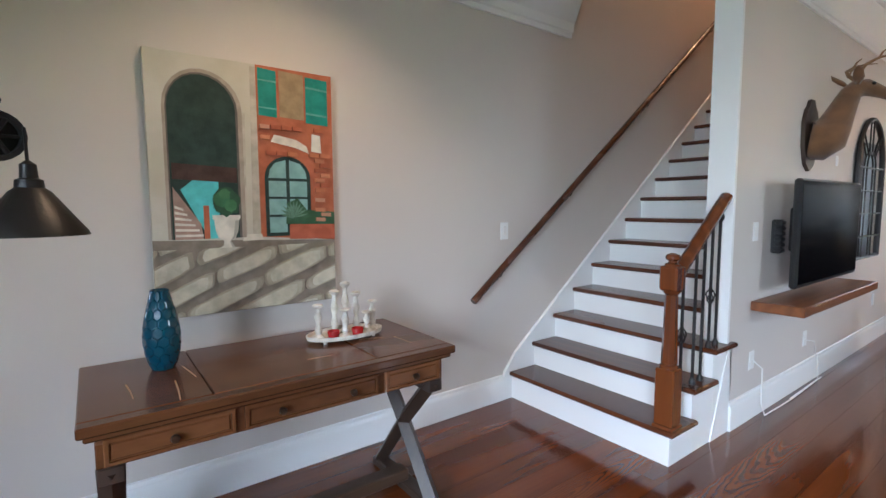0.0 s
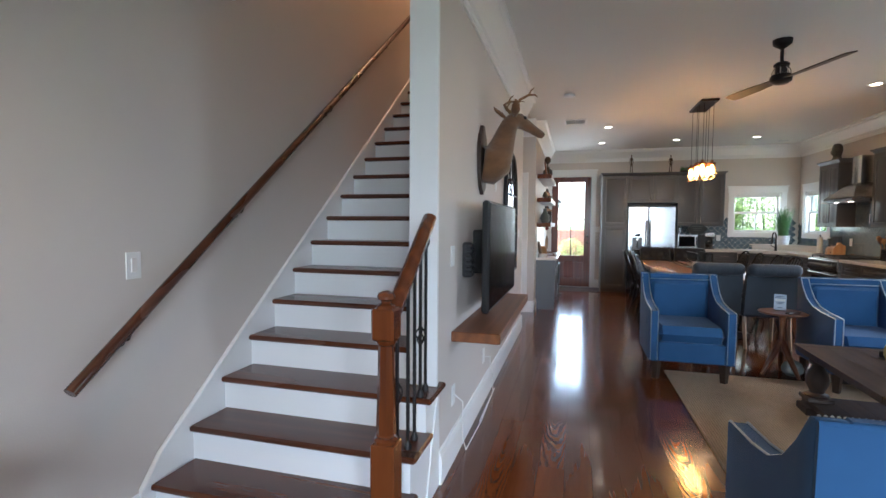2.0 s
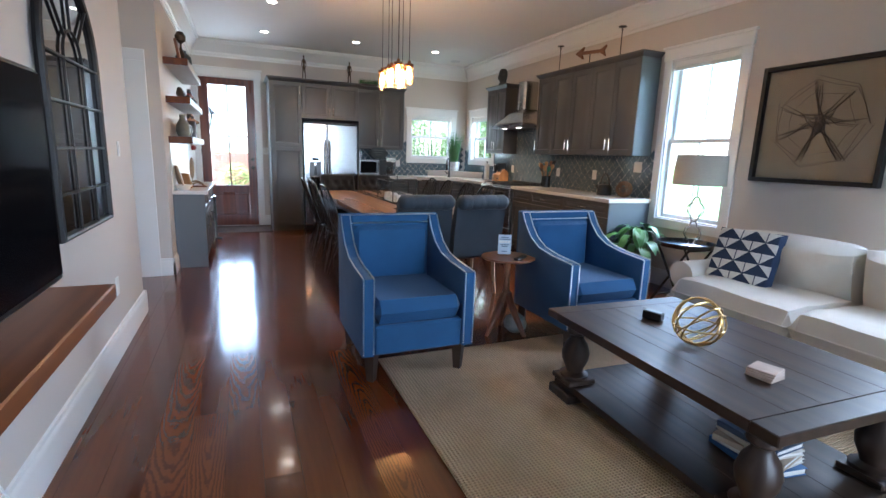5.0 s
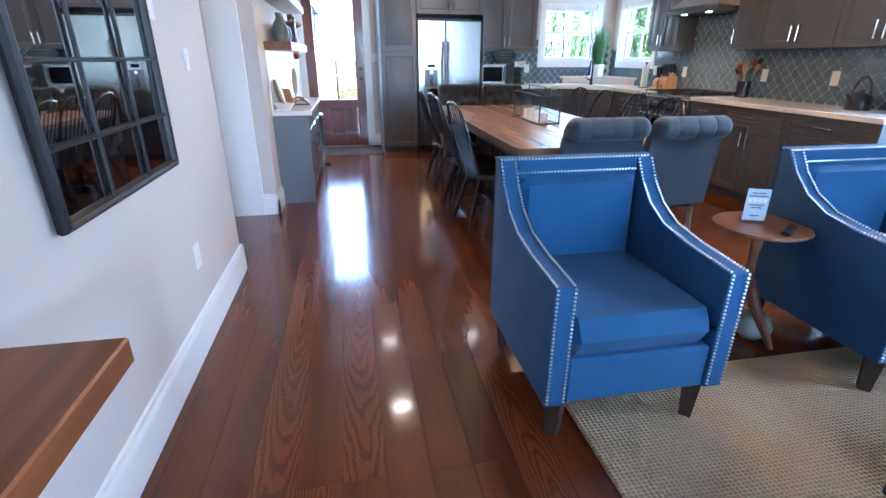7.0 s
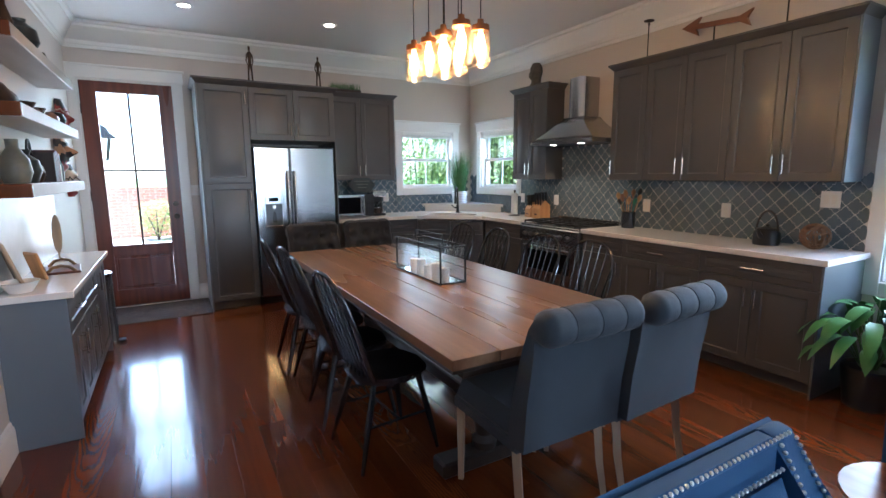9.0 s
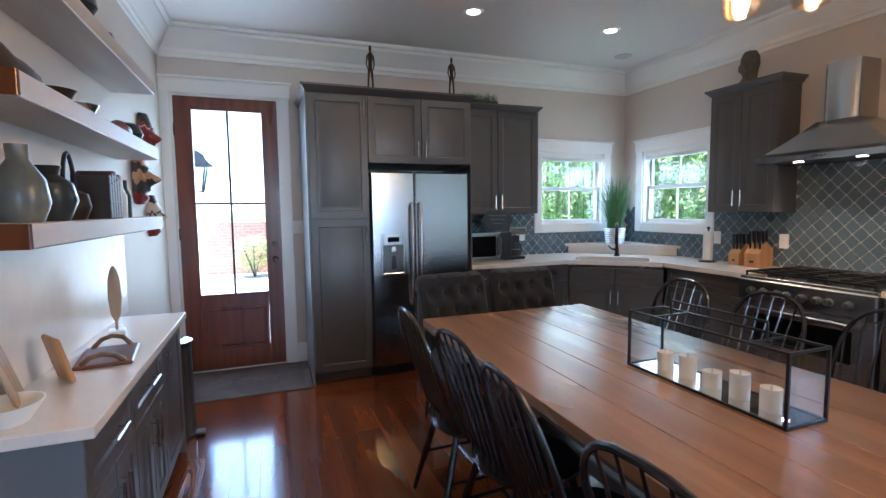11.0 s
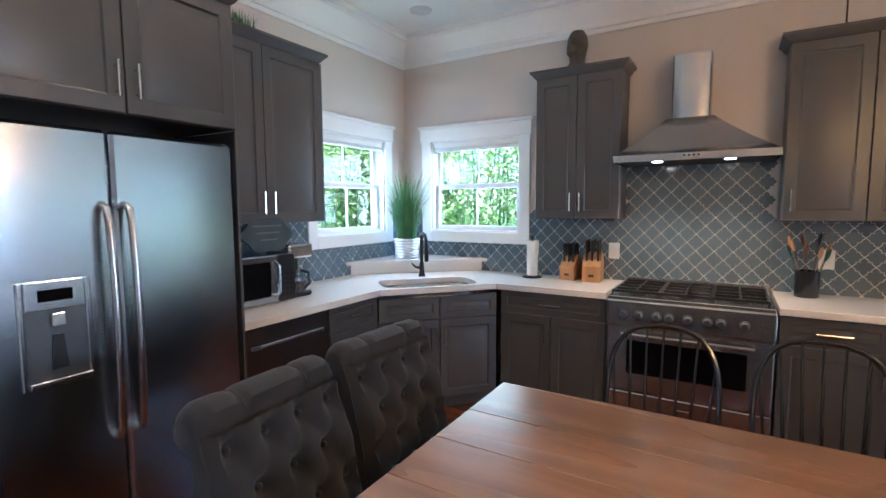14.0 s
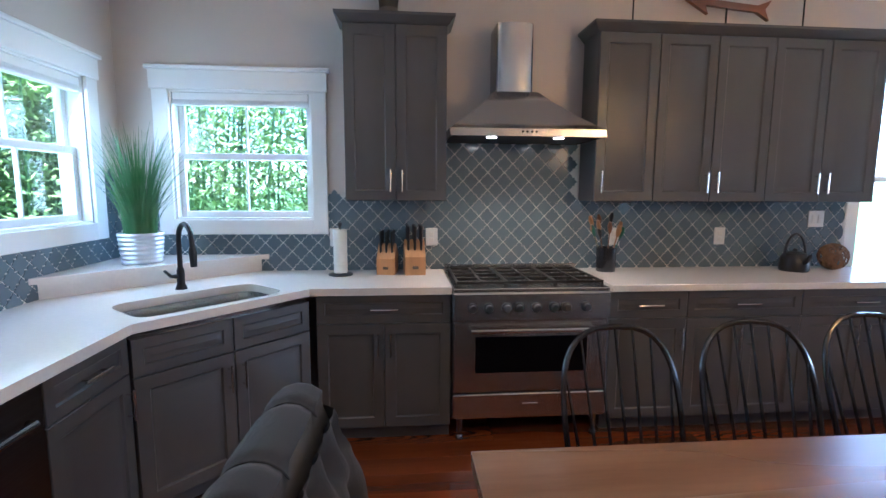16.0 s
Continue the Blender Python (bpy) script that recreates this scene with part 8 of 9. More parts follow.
# upholstered chairs: face -y locally, scrolled back at +y
def scroll_chair(name, label, fabric, legs, tufted, group):
    ob = thing(name, label, "dining chair", 0, 0, 0.004, 0, group=group)
    w = 0.255
    bm = BM()
    cushion(bm, 2 * w, 0.50, 0.15, pose(0, -0.02, 0.44), 0.2, 12, 12, 8)
    part("seat", bm, fabric, ob)
    bm = BM()
    box(bm, -w + 0.005, -0.26, 0.36, w - 0.005, 0.22, 0.43, 0.015)
    part("seat_frame", bm, fabric, ob)
    prof = [(0.17, 0.40), (0.20, 0.62), (0.255, 0.82), (0.285, 0.90)]
    roll_c, rr = Vector((0.335, 0.905)), 0.078 if tufted else 0.070
    outer = [(0.27, 0.40), (0.285, 0.60), (0.31, 0.76)]
    arc = [(roll_c.x + rr * math.cos(a), roll_c.y + rr * math.sin(a)) for a in [radians(160 - 25 * i) for i in range(12)]]
    loop = prof + arc[1:] + outer[::-1]
    nx = 48
    seams = (-0.45, 0.45) if tufted else (-0.5, 0.0, 0.5)
    bm = BM()
    rows = []
    for i in range(nx + 1):
        u = 2 * i / nx - 1
        x = u * w
        row = []
        for (py, pz) in loop:
            g = 1.0
            if (py, pz) in arc:
                g = 1.0 - (0.10 if tufted else 0.05) * math.exp(-(min(abs(u - q) for q in seams) / 0.07) ** 2) - 0.45 * max(0.0, (abs(u) - 0.8) / 0.2) ** 2
            row.append(bm.verts.new((x, roll_c.x + (py - roll_c.x) * g if g < 1 else py, roll_c.y + (pz - roll_c.y) * g if g < 1 else pz)))
        rows.append(row)
    n = len(loop)
    for a, b in zip(rows, rows[1:]):
        for i in range(n):
            bm.faces.new([a[i], a[(i + 1) % n], b[(i + 1) % n], b[i]])
    bm.faces.new(rows[0])
    bm.faces.new(rows[-1])
    part("backrest", bm, fabric, ob, sharp=60)
    if tufted:
        # quilted face: pulled in at each button
        bm = BM()
        gx, gz = 36, 40
        btn = [(ux, uz) for r, uz in enumerate((0.10, 0.36, 0.62, 0.88)) for ux in ((-0.5, 0.0, 0.5) if r % 2 == 0 else (-0.75, -0.25, 0.25, 0.75))]
        vs = {}
        for i in range(gx + 1):
            for j in range(gz + 1):
                u, t = 2 * i / gx - 1, j / gz
                z = 0.45 + 0.46 * t
                k = (z - 0.40) / 0.50
                y = 0.17 + 0.02 * k + 0.095 * k * k
                d = min(math.hypot((u - bu) * w, (t - bt) * 0.46) for bu, bt in btn)
                seam = min(abs((u + s * (t - 0.10) * 0.25 / 0.26) / 0.5 - round((u + s * (t - 0.10) * 0.25 / 0.26) / 0.5)) for s in (-1, 1))
                puff = (0.046 * (1 - math.exp(-(d / 0.034) ** 2)) - 0.007 * math.exp(-(seam / 0.09) ** 2)) * min(1, (1 - abs(u)) * 9) * min(1, t * 8)
                vs[i, j] = bm.verts.new((u * (w - 0.004), y - puff + 0.006, z))
        for i in range(gx):
            for j in range(gz):
                bm.faces.new([vs[i, j], vs[i + 1, j], vs[i + 1, j + 1], vs[i, j + 1]])
        part("tufted_pad", bm, fabric, ob, sharp=60)
        for bu, bt in btn:
            z = 0.45 + 0.46 * bt
            k = (z - 0.40) / 0.50
            y = 0.17 + 0.02 * k + 0.095 * k * k
            bm = BM()
            bmesh.ops.create_icosphere(bm, subdivisions=2, radius=0.011, matrix=Matrix.Translation((bu * w, y - 0.002, z)))
            part("button", bm, fabric, ob)
    for u in seams:
        bm = BM()
        tube(bm, [(u * w, roll_c.x + rr * (0.905 if tufted else 0.952) * math.cos(a), roll_c.y + rr * (0.905 if tufted else 0.952) * math.sin(a)) for a in [radians(150 - 20 * i) for i in range(12)]], 0.0025, 5)
        part("seam", bm, fabric, ob)
    for sx in (-1, 1):
        bm = BM()
        tube(bm, [(sx * 0.225, -0.225, 0.38), (sx * 0.225, -0.225, 0.0)], [0.024, 0.017], 4)
        part("leg", bm, legs, ob)
        bm = BM()
        tube(bm, [(sx * 0.225, 0.19, 0.38), (sx * 0.225, 0.21, 0.2), (sx * 0.225, 0.255, 0.0)], [0.024, 0.022, 0.017], 4)
        part("leg", bm, legs, ob)
    return ob


s1 = scroll_chair("scroll_back_chair", "slate blue upholstered chair with rolled back, pale legs", SLATE, PALEW, False, "slate end chairs")
s1.matrix_basis = pose(7.97, -0.43, 0.004, 0, 0, 90)
copy_thing(s1, pose(7.955, -0.955, 0.004, 0, 0, 93))
s2 = scroll_chair("tufted_chair", "charcoal button-tufted dining chair with rolled back", CHAR, DARKT, True, "tufted end chairs")
s2.matrix_basis = pose(10.82, -0.315, 0.004, 0, 0, -86)
copy_thing(s2, pose(10.85, -0.865, 0.004, 0, 0, -92))

# ---- bar cabinet with shelves
bar_z = 0.85
cabinet("bar_cabinet", "blue-grey shallow bar cabinet with doors", pose(9.57, 1.435, 0.004), 1.55, KY - 1.437, 0, bar_z - 0.042, [(0, 0.60, 0.52, 0.205, "t"), (0, TOE, 0.26, 0.5, "r"), (0.26, TOE, 0.26, 0.5, "l"), (0.52, 0.60, 0.52, 0.205, "t"), (0.52, TOE, 0.26, 0.5, "r"), (0.78, TOE, 0.26, 0.5, "l"), (1.04, TOE, 0.51, 0.705, "l")], 0.09, ends=("l", "r"))
bm = BM()
box(bm, 9.545, 1.40, bar_z - 0.038, 11.16, KY - 0.001, bar_z, 0.003)
solid("bar_counter", bm, QUARTZ, "white quartz top on bar cabinet", "countertop")
bm = BM()
box(bm, 9.56, KY - 0.013, bar_z, 11.3, KY - 0.001, 1.36, 0.002)
solid("bar_backsplash", bm, WHITEC, "glossy white backsplash above bar counter", "backsplash")
for z, x0, x1 in ((1.35, 9.56, 11.28), (1.755, 9.56, 11.28), (2.135, 9.56, 11.28)):
    sh = thing("wall_shelf", "thick whitewashed floating wall shelf with brown ends", "shelf", x0, KY - 0.001, z, group="bar shelves")
    bm = BM()
    box(bm, 0.02, -0.225, 0, x1 - x0, 0, 0.07, 0.004)
    part("board", bm, mat("washed_wood", (0.50, 0.46, 0.43), 0.45, grain=0.7, scale=5, stretch=(0.2, 1, 1), second=(0.36, 0.31, 0.28), bump=0.2, bump_scale=30), sh)
    bm = BM()
    box(bm, 0.0, -0.225, 0, 0.019, 0, 0.07, 0.002)
    part("end_cap", bm, CHERRY, sh)


def vessel(name, label, prof, material, x, y, z, cat="vase"):
    bm = BM()
    lathe(bm, prof, 18)
    return solid(name, bm, material, label, cat, m=pose(x, y, z))


GLZ = mat("grey_glaze", (0.09, 0.10, 0.09), 0.3, grain=0.7, scale=12, second=(0.16, 0.17, 0.15))
DGLZ = mat("dark_glaze", (0.025, 0.03, 0.03), 0.3, grain=0.6, scale=12)
s1z, s2z, s3z = 1.4205, 1.8255, 2.2055
vessel("pottery_bottle", "grey-green glazed pottery bottle on shelf", [(0, 0), (0.055, 0), (0.075, 0.06), (0.065, 0.13), (0.028, 0.19), (0.03, 0.235), (0.025, 0.235), (0, 0.2)], GLZ, 9.80, 1.62, s1z)
vessel("dark_jug", "dark round pottery jug on shelf", [(0, 0), (0.06, 0), (0.088, 0.07), (0.075, 0.13), (0.035, 0.16), (0.045, 0.19), (0, 0.185)], DGLZ, 10.02, 1.63, s1z)
hk = thing("hoop_kettle", "dark iron hoop-handled pot on shelf", "pot", 10.25, 1.64, s1z)
bm = BM()
lathe(bm, [(0, 0), (0.05, 0), (0.07, 0.05), (0.06, 0.10), (0.03, 0.115), (0, 0.12)], 16)
part("pot", bm, BRONZE, hk)
bm = BM()
tube(bm, [(0.06 * math.cos(a), 0, 0.09 + 0.17 * math.sin(a)) for a in [math.pi * i / 12 for i in range(13)]], 0.008, 6)
part("handle", bm, BLACKM, hk)
for i in range(5):
    bm = BM()
    h = 0.19 + 0.01 * (i % 3)
    box(bm, 0, -0.07, 0, 0.034, 0.07, h, 0.004)
    for zz in (0.03, 0.07, h - 0.05, h - 0.02):
        box(bm, -0.001, -0.072, zz, 0.035, -0.06, zz + 0.005, 0.001)
    solid("old_book", bm, mat("old_leather", (0.03 + 0.02 * i, 0.022, 0.018), 0.5, grain=0.7, scale=20), "dark leather-bound book upright on shelf", "book", group="leather books", m=pose(10.42 + 0.037 * i, 1.62, s1z))
for x in (10.68, 10.78, 10.86):
    vessel("small_bottle", "small dark bottle on shelf", [(0, 0), (0.026, 0), (0.028, 0.11), (0.012, 0.15), (0.012, 0.19), (0, 0.19)], (DGLZ, WHITEC, BRONZE)[int(x * 100) % 3], x, 1.6, s1z, "bottle")
bm = BM()
tube(bm, [(-0.15, 0, 0.05), (-0.1, 0, 0.05), (0.0, 0, 0.045), (0.08, 0, 0.05), (0.13, 0, 0.09), (0.16, 0, 0.10)], [0.006, 0.03, 0.045, 0.042, 0.025, 0.008], 12)
box(bm, -0.08, -0.03, 0, 0.08, 0.03, 0.012, 0.004)
solid("carved_duck", bm, DARKT, "dark carved wooden duck decoy on shelf", "ornament", m=pose(9.84, 1.62, s2z, 0, 0, 180))
bm = BM()
tube(bm, [(-0.12, 0, 0.04), (-0.05, 0, 0.05), (0.06, 0, 0.05), (0.13, 0, 0.03)], [0.02, 0.045, 0.04, 0.015], 12)
box(bm, -0.1, -0.03, 0, 0.1, 0.03, 0.012, 0.004)
solid("carved_fish", bm, WALNUT, "reddish carved wooden fish on shelf", "ornament", m=pose(10.95, 1.62, s2z))
vessel("dark_bowl", "dark metal bowl on shelf", [(0, 0), (0.04, 0), (0.075, 0.06), (0.07, 0.06), (0.03, 0.012), (0, 0.012)], BRONZE, 10.1, 1.62, s2z, "bowl")
vessel("dark_bowl", "small silver bowl on shelf", [(0, 0), (0.04, 0), (0.065, 0.05), (0.06, 0.05), (0.03, 0.012), (0, 0.012)], NICKEL, 10.30, 1.6, s2z, "bowl")
vessel("round_pot", "round dark pot on shelf", [(0, 0), (0.045, 0), (0.07, 0.06), (0.05, 0.11), (0.03, 0.12), (0, 0.12)], DGLZ, 11.15, 1.63, s2z)
bm = BM()
box(bm, -0.09, -0.012, 0, 0.09, 0.012, 0.2, 0.004)
solid("picture_frame", bm, WALNUT, "small brown picture frame on top shelf", "picture frame", m=pose(9.72, 1.60, s3z, -8))
vessel("top_vase", "dark vase with round seed head on top shelf", [(0, 0), (0.03, 0), (0.035, 0.08), (0.012, 0.16), (0.01, 0.2), (0.05, 0.23), (0.055, 0.28), (0.03, 0.32), (0, 0.325)], BRONZE, 9.92, 1.60, s3z)
vessel("top_pot", "dark round pot on top shelf", [(0, 0), (0.05, 0), (0.09, 0.07), (0.08, 0.14), (0.03, 0.18), (0.035, 0.2), (0, 0.2)], DGLZ, 10.35, 1.62, s3z)
vessel("top_pot", "small bronze pot on top shelf", [(0, 0), (0.03, 0), (0.045, 0.04), (0.03, 0.08), (0, 0.085)], BRONZE, 10.7, 1.60, s3z)
# on the bar counter
for nm, lb, x, y, h, w, mtl, rz, tilt in (("cutting_board", "pale wooden board leaning on bar counter", 9.80, 1.66, 0.27, 0.09, PALEW, 20, -16), ("wood_easel", "small orange wooden easel on bar counter", 10.03, 1.62, 0.17, 0.07, BLOCKW, 35, -14)):
    bm = BM()
    box(bm, -w, -0.009, 0.0, w, 0.009, h, 0.006)
    solid(nm, bm, mtl, lb, "board", m=pose(x, y, bar_z + 0.001, tilt, 0, rz))
vessel("marble_bowl", "white bowl behind boards on bar counter", [(0, 0), (0.05, 0), (0.09, 0.06), (0.085, 0.06), (0.045, 0.012), (0, 0.012)], WHITEC, 9.66, 1.64, bar_z, "bowl")
ht = thing("serving_tray", "brown leather tray with horn handles", "tray", 10.28, 1.56, bar_z + 0.0005, 8)
bm = BM()
box(bm, -0.15, -0.10, 0, 0.15, 0.10, 0.014, 0.006)
part("tray", bm, mat("brown_leather", (0.14, 0.05, 0.025), 0.4, grain=0.7, scale=12), ht)
for s in (-1, 1):
    bm = BM()
    tube(bm, [(s * 0.13, -0.07, 0.014), (s * 0.15, -0.04, 0.045), (s * 0.155, 0.0, 0.055), (s * 0.15, 0.04, 0.045), (s * 0.13, 0.07, 0.014)], 0.010, 8)
    part("handle", bm, HORN, ht)
ft = thing("feather_stand", "tall carved feather sculpture on white base", "sculpture", 10.72, 1.64, bar_z + 0.0005, 15)
bm = BM()
box(bm, -0.05, -0.035, 0, 0.05, 0.035, 0.02, 0.004)
part("base", bm, WHITEC, ft)
bm = BM()
tube(bm, [(0, 0, 0.02), (0, 0, 0.06), (-0.005, 0, 0.1), (-0.01, 0, 0.18), (-0.02, 0, 0.27), (-0.025, 0, 0.32), (-0.03, 0, 0.34)], [0.006, 0.006, 0.022, 0.03, 0.026, 0.015, 0.003], 10, flat=0.3)
part("feather", bm, PALEW, ft)
# masks: one plain mesh each
def mask_paint(name, bands):
    """Painted wood in bands of colour from chin to brow."""
    m = mat(name, bands[0][1], 0.42, grain=0.3, scale=14, bump=0.15, bump_scale=70)
    n, lk = m.node_tree.nodes, m.node_tree.links
    tc, sep, no, ad, mr, rp = (n.new("ShaderNode" + k) for k in ("TexCoord", "SeparateXYZ", "TexNoise", "Math", "MapRange", "ValToRGB"))
    lk.new(tc.outputs["Generated"], sep.inputs[0])
    no.inputs["Scale"].default_value = 4.0
    lk.new(tc.outputs["Generated"], no.inputs["Vector"])
    mr.inputs[3].default_value, mr.inputs[4].default_value = -0.16, 0.16
    lk.new(no.outputs["Fac"], mr.inputs[0])
    lk.new(sep.outputs[2], ad.inputs[0])
    lk.new(mr.outputs[0], ad.inputs[1])
    lk.new(ad.outputs[0], rp.inputs[0])
    rp.color_ramp.interpolation = "CONSTANT"
    while len(rp.color_ramp.elements) < len(bands):
        rp.color_ramp.elements.new(0.5)
    for e, (at, col) in zip(rp.color_ramp.elements, bands):
        e.position, e.color = at, (*col, 1)
    lk.new(rp.outputs[0], n["Principled BSDF"].inputs["Base Color"])
    return m


def bump_at(u, v, cu, cv, su, sv):
    return math.exp(-((u - cu) / su) ** 2 - ((v - cv) / sv) ** 2)


INK, MRED, BONE, TANM = (0.018, 0.015, 0.016), (0.20, 0.022, 0.018), (0.52, 0.44, 0.36), (0.36, 0.20, 0.11)


def wall_mask(x, z, w, h, nose, horn, material, label):
    bm = BM()
    nu, nv, g = 20, 24, {}
    for i in range(nu + 1):
        for j in range(nv + 1):
            a, v = math.pi * i / nu, j / nv
            u = -math.cos(a)
            rw = w * max(0.02, math.sin(math.pi * (0.10 + 0.80 * v))) ** 0.5 * (1 + horn * bump_at(abs(u), v, 1.0, 0.92, 0.5, 0.08))
            d = 0.075 * math.sin(a) * (0.55 + 0.45 * math.sin(math.pi * v))
            d += nose * bump_at(u, v, 0, 0.46, 0.14, 0.10) + 0.02 * bump_at(abs(u), v, 0.35, 0.66, 0.25, 0.05) - 0.022 * bump_at(abs(u), v, 0.38, 0.56, 0.16, 0.05)
            d += 0.018 * bump_at(u, v, 0, 0.26, 0.3, 0.035) - 0.014 * bump_at(u, v, 0, 0.215, 0.3, 0.018) + 0.02 * bump_at(u, v, 0, 0.1, 0.3, 0.06)
            g[i, j] = bm.verts.new((u * rw, -0.003 - max(0.0, d), (v - 0.5) * h))
    for i in range(nu):
        for j in range(nv):
            bm.faces.new([g[i, j], g[i + 1, j], g[i + 1, j + 1], g[i, j + 1]])
    bm.faces.new([g[0, j] for j in range(nv + 1)] + [g[nu, nv - j] for j in range(nv + 1)])
    solid("wall_mask", bm, material, label, "mask", m=pose(x, KY - 0.002, z))


wall_mask(11.95, 1.98, 0.10, 0.32, 0.05, 0.25, mask_paint("mask_red_paint", ((0.0, MRED), (0.66, BONE), (0.70, MRED), (0.78, INK))), "red carved mask with black brow on the wall")
wall_mask(11.72, 1.68, 0.115, 0.36, 0.075, 0.1, mask_paint("mask_dark_paint", ((0.0, MRED), (0.20, INK), (0.42, TANM), (0.58, INK), (0.74, TANM), (0.9, MRED))), "black, tan and red carved wall mask")
wall_mask(12.03, 1.42, 0.085, 0.30, 0.04, 0.0, mask_paint("mask_pale_paint", ((0.0, MRED), (0.22, BONE), (0.52, INK), (0.57, BONE), (0.82, INK))), "pale carved mask with black hair on wall")
tb = thing("trash_bin", "tall steel pedal bin with domed lid", "trash bin", 11.34, 1.52, 0.004)
bm = BM()
lathe(bm, [(0, 0), (0.115, 0), (0.118, 0.03), (0.115, 0.035), (0.115, 0.60), (0, 0.60)], 28)
part("body", bm, STEELH, tb)
bm = BM()
lathe(bm, [(0.118, 0.601), (0.12, 0.63), (0.09, 0.645), (0, 0.65)], 28)
part("lid", bm, STEEL, tb)
bm = BM()
box(bm, -0.04, -0.165, 0.012, 0.04, -0.11, 0.028, 0.006)
part("pedal", bm, BLACKP, tb)
bm = BM()
box(bm, 11.90, 0.62, 0.004, 12.62, 1.60, 0.013, 0.003)
dm = thing("doormat", "dark patterned doormat at back door", "doormat")
part("backing", bm, MATM, dm)
FADED = mat("faded_pattern", (0.12, 0.095, 0.08), 0.95, grain=0.9, scale=30, second=(0.06, 0.047, 0.042), bump=0.5, bump_scale=160)
bm = BM()
for q in ((11.94, 0.66, 12.58, 0.675), (11.94, 1.545, 12.58, 1.56), (11.94, 0.675, 11.955, 1.545), (12.565, 0.675, 12.58, 1.545)):
    box(bm, q[0], q[1], 0.0132, q[2], q[3], 0.0142, 0.0003)
part("border", bm, FADED, dm)
for my in (0.86, 1.11, 1.36):
    bm = BM()
    for k in range(8):
        ca, sa = math.cos(k * math.pi / 4), math.sin(k * math.pi / 4)
        prism(bm, [(0.03, -0.012), (0.09, -0.03), (0.13, 0.0), (0.09, 0.03), (0.03, 0.012)], 0.0009, pose(12.26, my, 0.0133) @ pose(0, 0, 0, 0, 0, 45 * k) @ pose(0, 0, 0, 90))
    part("medallion", bm, FADED, dm)

# ---- outside
bm = BM()
s = 400
v = [bm.verts.new(p) for p in ((-s, -s, -0.32), (s, -s, -0.32), (s, s, -0.32), (-s, s, -0.32))]
bm.faces.new(v)
solid("ground", bm, LAWN, "grassy ground around the house", "ground", "structure")
bm = BM()
box(bm, EX + 0.17, -0.1, -0.31, EX + 7.55, 9.4, -0.05, 0.01)
solid("pavement", bm, CONC, "pale concrete porch outside back door", "porch", "structure")
bm = BM()
box(bm, 0.0, -13.9, -0.315, 9.6, -4.2, -0.28, 0.01)
solid("road", bm, mat("old_concrete", (0.25, 0.24, 0.22), 0.85, grain=0.6, scale=1.5, second=(0.18, 0.175, 0.16), bump=0.3, bump_scale=50), "pale concrete drive beside the house", "drive", "structure")


def bamboo(x, y, seed, label, h=4.2):
    """A clump: several canes with many small drooping leaves."""
    rg = random.Random(seed)
    ob = thing("bamboo_clump", label, "bamboo", x, y, -0.315, group="bamboo hedge")
    lv = BM()
    for k in range(7):
        bx, by = rg.uniform(-0.45, 0.45), rg.uniform(-0.35, 0.35)
        lx, ly, hh = rg.uniform(-0.4, 0.4), rg.uniform(-0.4, 0.4), h * rg.uniform(0.7, 1.1)
        pts = [(bx + lx * t * t, by + ly * t * t, hh * t) for t in (0, 0.25, 0.5, 0.75, 1)]
        bm = BM()
        tube(bm, pts, [0.018, 0.017, 0.014, 0.01, 0.004], 6)
        part("cane", bm, STALK, ob)
        for i in range(900):
            t = rg.uniform(0.12, 1.0)
            p = Vector((bx + lx * t * t + rg.gauss(0, 0.26), by + ly * t * t + rg.gauss(0, 0.24), hh * t + rg.gauss(0, 0.15)))
            a, l = rg.uniform(0, math.tau), rg.uniform(0.07, 0.14)
            d = Vector((math.cos(a), math.sin(a), rg.uniform(-0.9, 0.1))).normalized()
            w = d.cross(Vector((rg.uniform(-0.4, 0.4), rg.uniform(-0.4, 0.4), 1))).normalized() * l * 0.15
            q = [lv.verts.new(c) for c in (p, p + d * l * 0.4 + w, p + d * l, p + d * l * 0.4 - w)]
            lv.faces.new(q)
    tagged(part("leaves", lv, OUTLEAF, ob), kind="stuff")
    return ob


NEAR, TALL = "leafy green bamboo clump outside kitchen window", "tall bamboo clump in the hedge behind"
base = [bamboo(EX + 2.2 + 0.5 * (i % 2), -0.75 - 0.72 * i, 30 + i, NEAR) for i in range(4)]
tall = [bamboo(EX + 4.4, -0.5 - 1.0 * i, 70 + i, TALL, 5.4) for i in range(3)]
rb = random.Random(8)
for i in range(4, 10):
    copy_thing(base[i % 4], pose(EX + 2.2 + 0.5 * (i % 2), -0.75 - 0.72 * i, -0.315, 0, 0, rb.uniform(0, 360)))
for i in range(8):
    copy_thing(base[(i + 1) % 4], pose(11.5 + 0.62 * i, -5.3 - 0.5 * (i % 2), -0.315, 0, 0, rb.uniform(0, 360)))
for i in range(3, 10):
    copy_thing(tall[i % 3], pose(EX + 4.4 + 0.4 * (i % 2), -0.5 - 0.95 * i, -0.315, 0, 0, rb.uniform(0, 360)))
for i in range(9):
    copy_thing(tall[(i + 2) % 3], pose(12.9 + 0.75 * i, -7.4 - 0.5 * (i % 2), -0.315, 0, 0, rb.uniform(0, 360)))


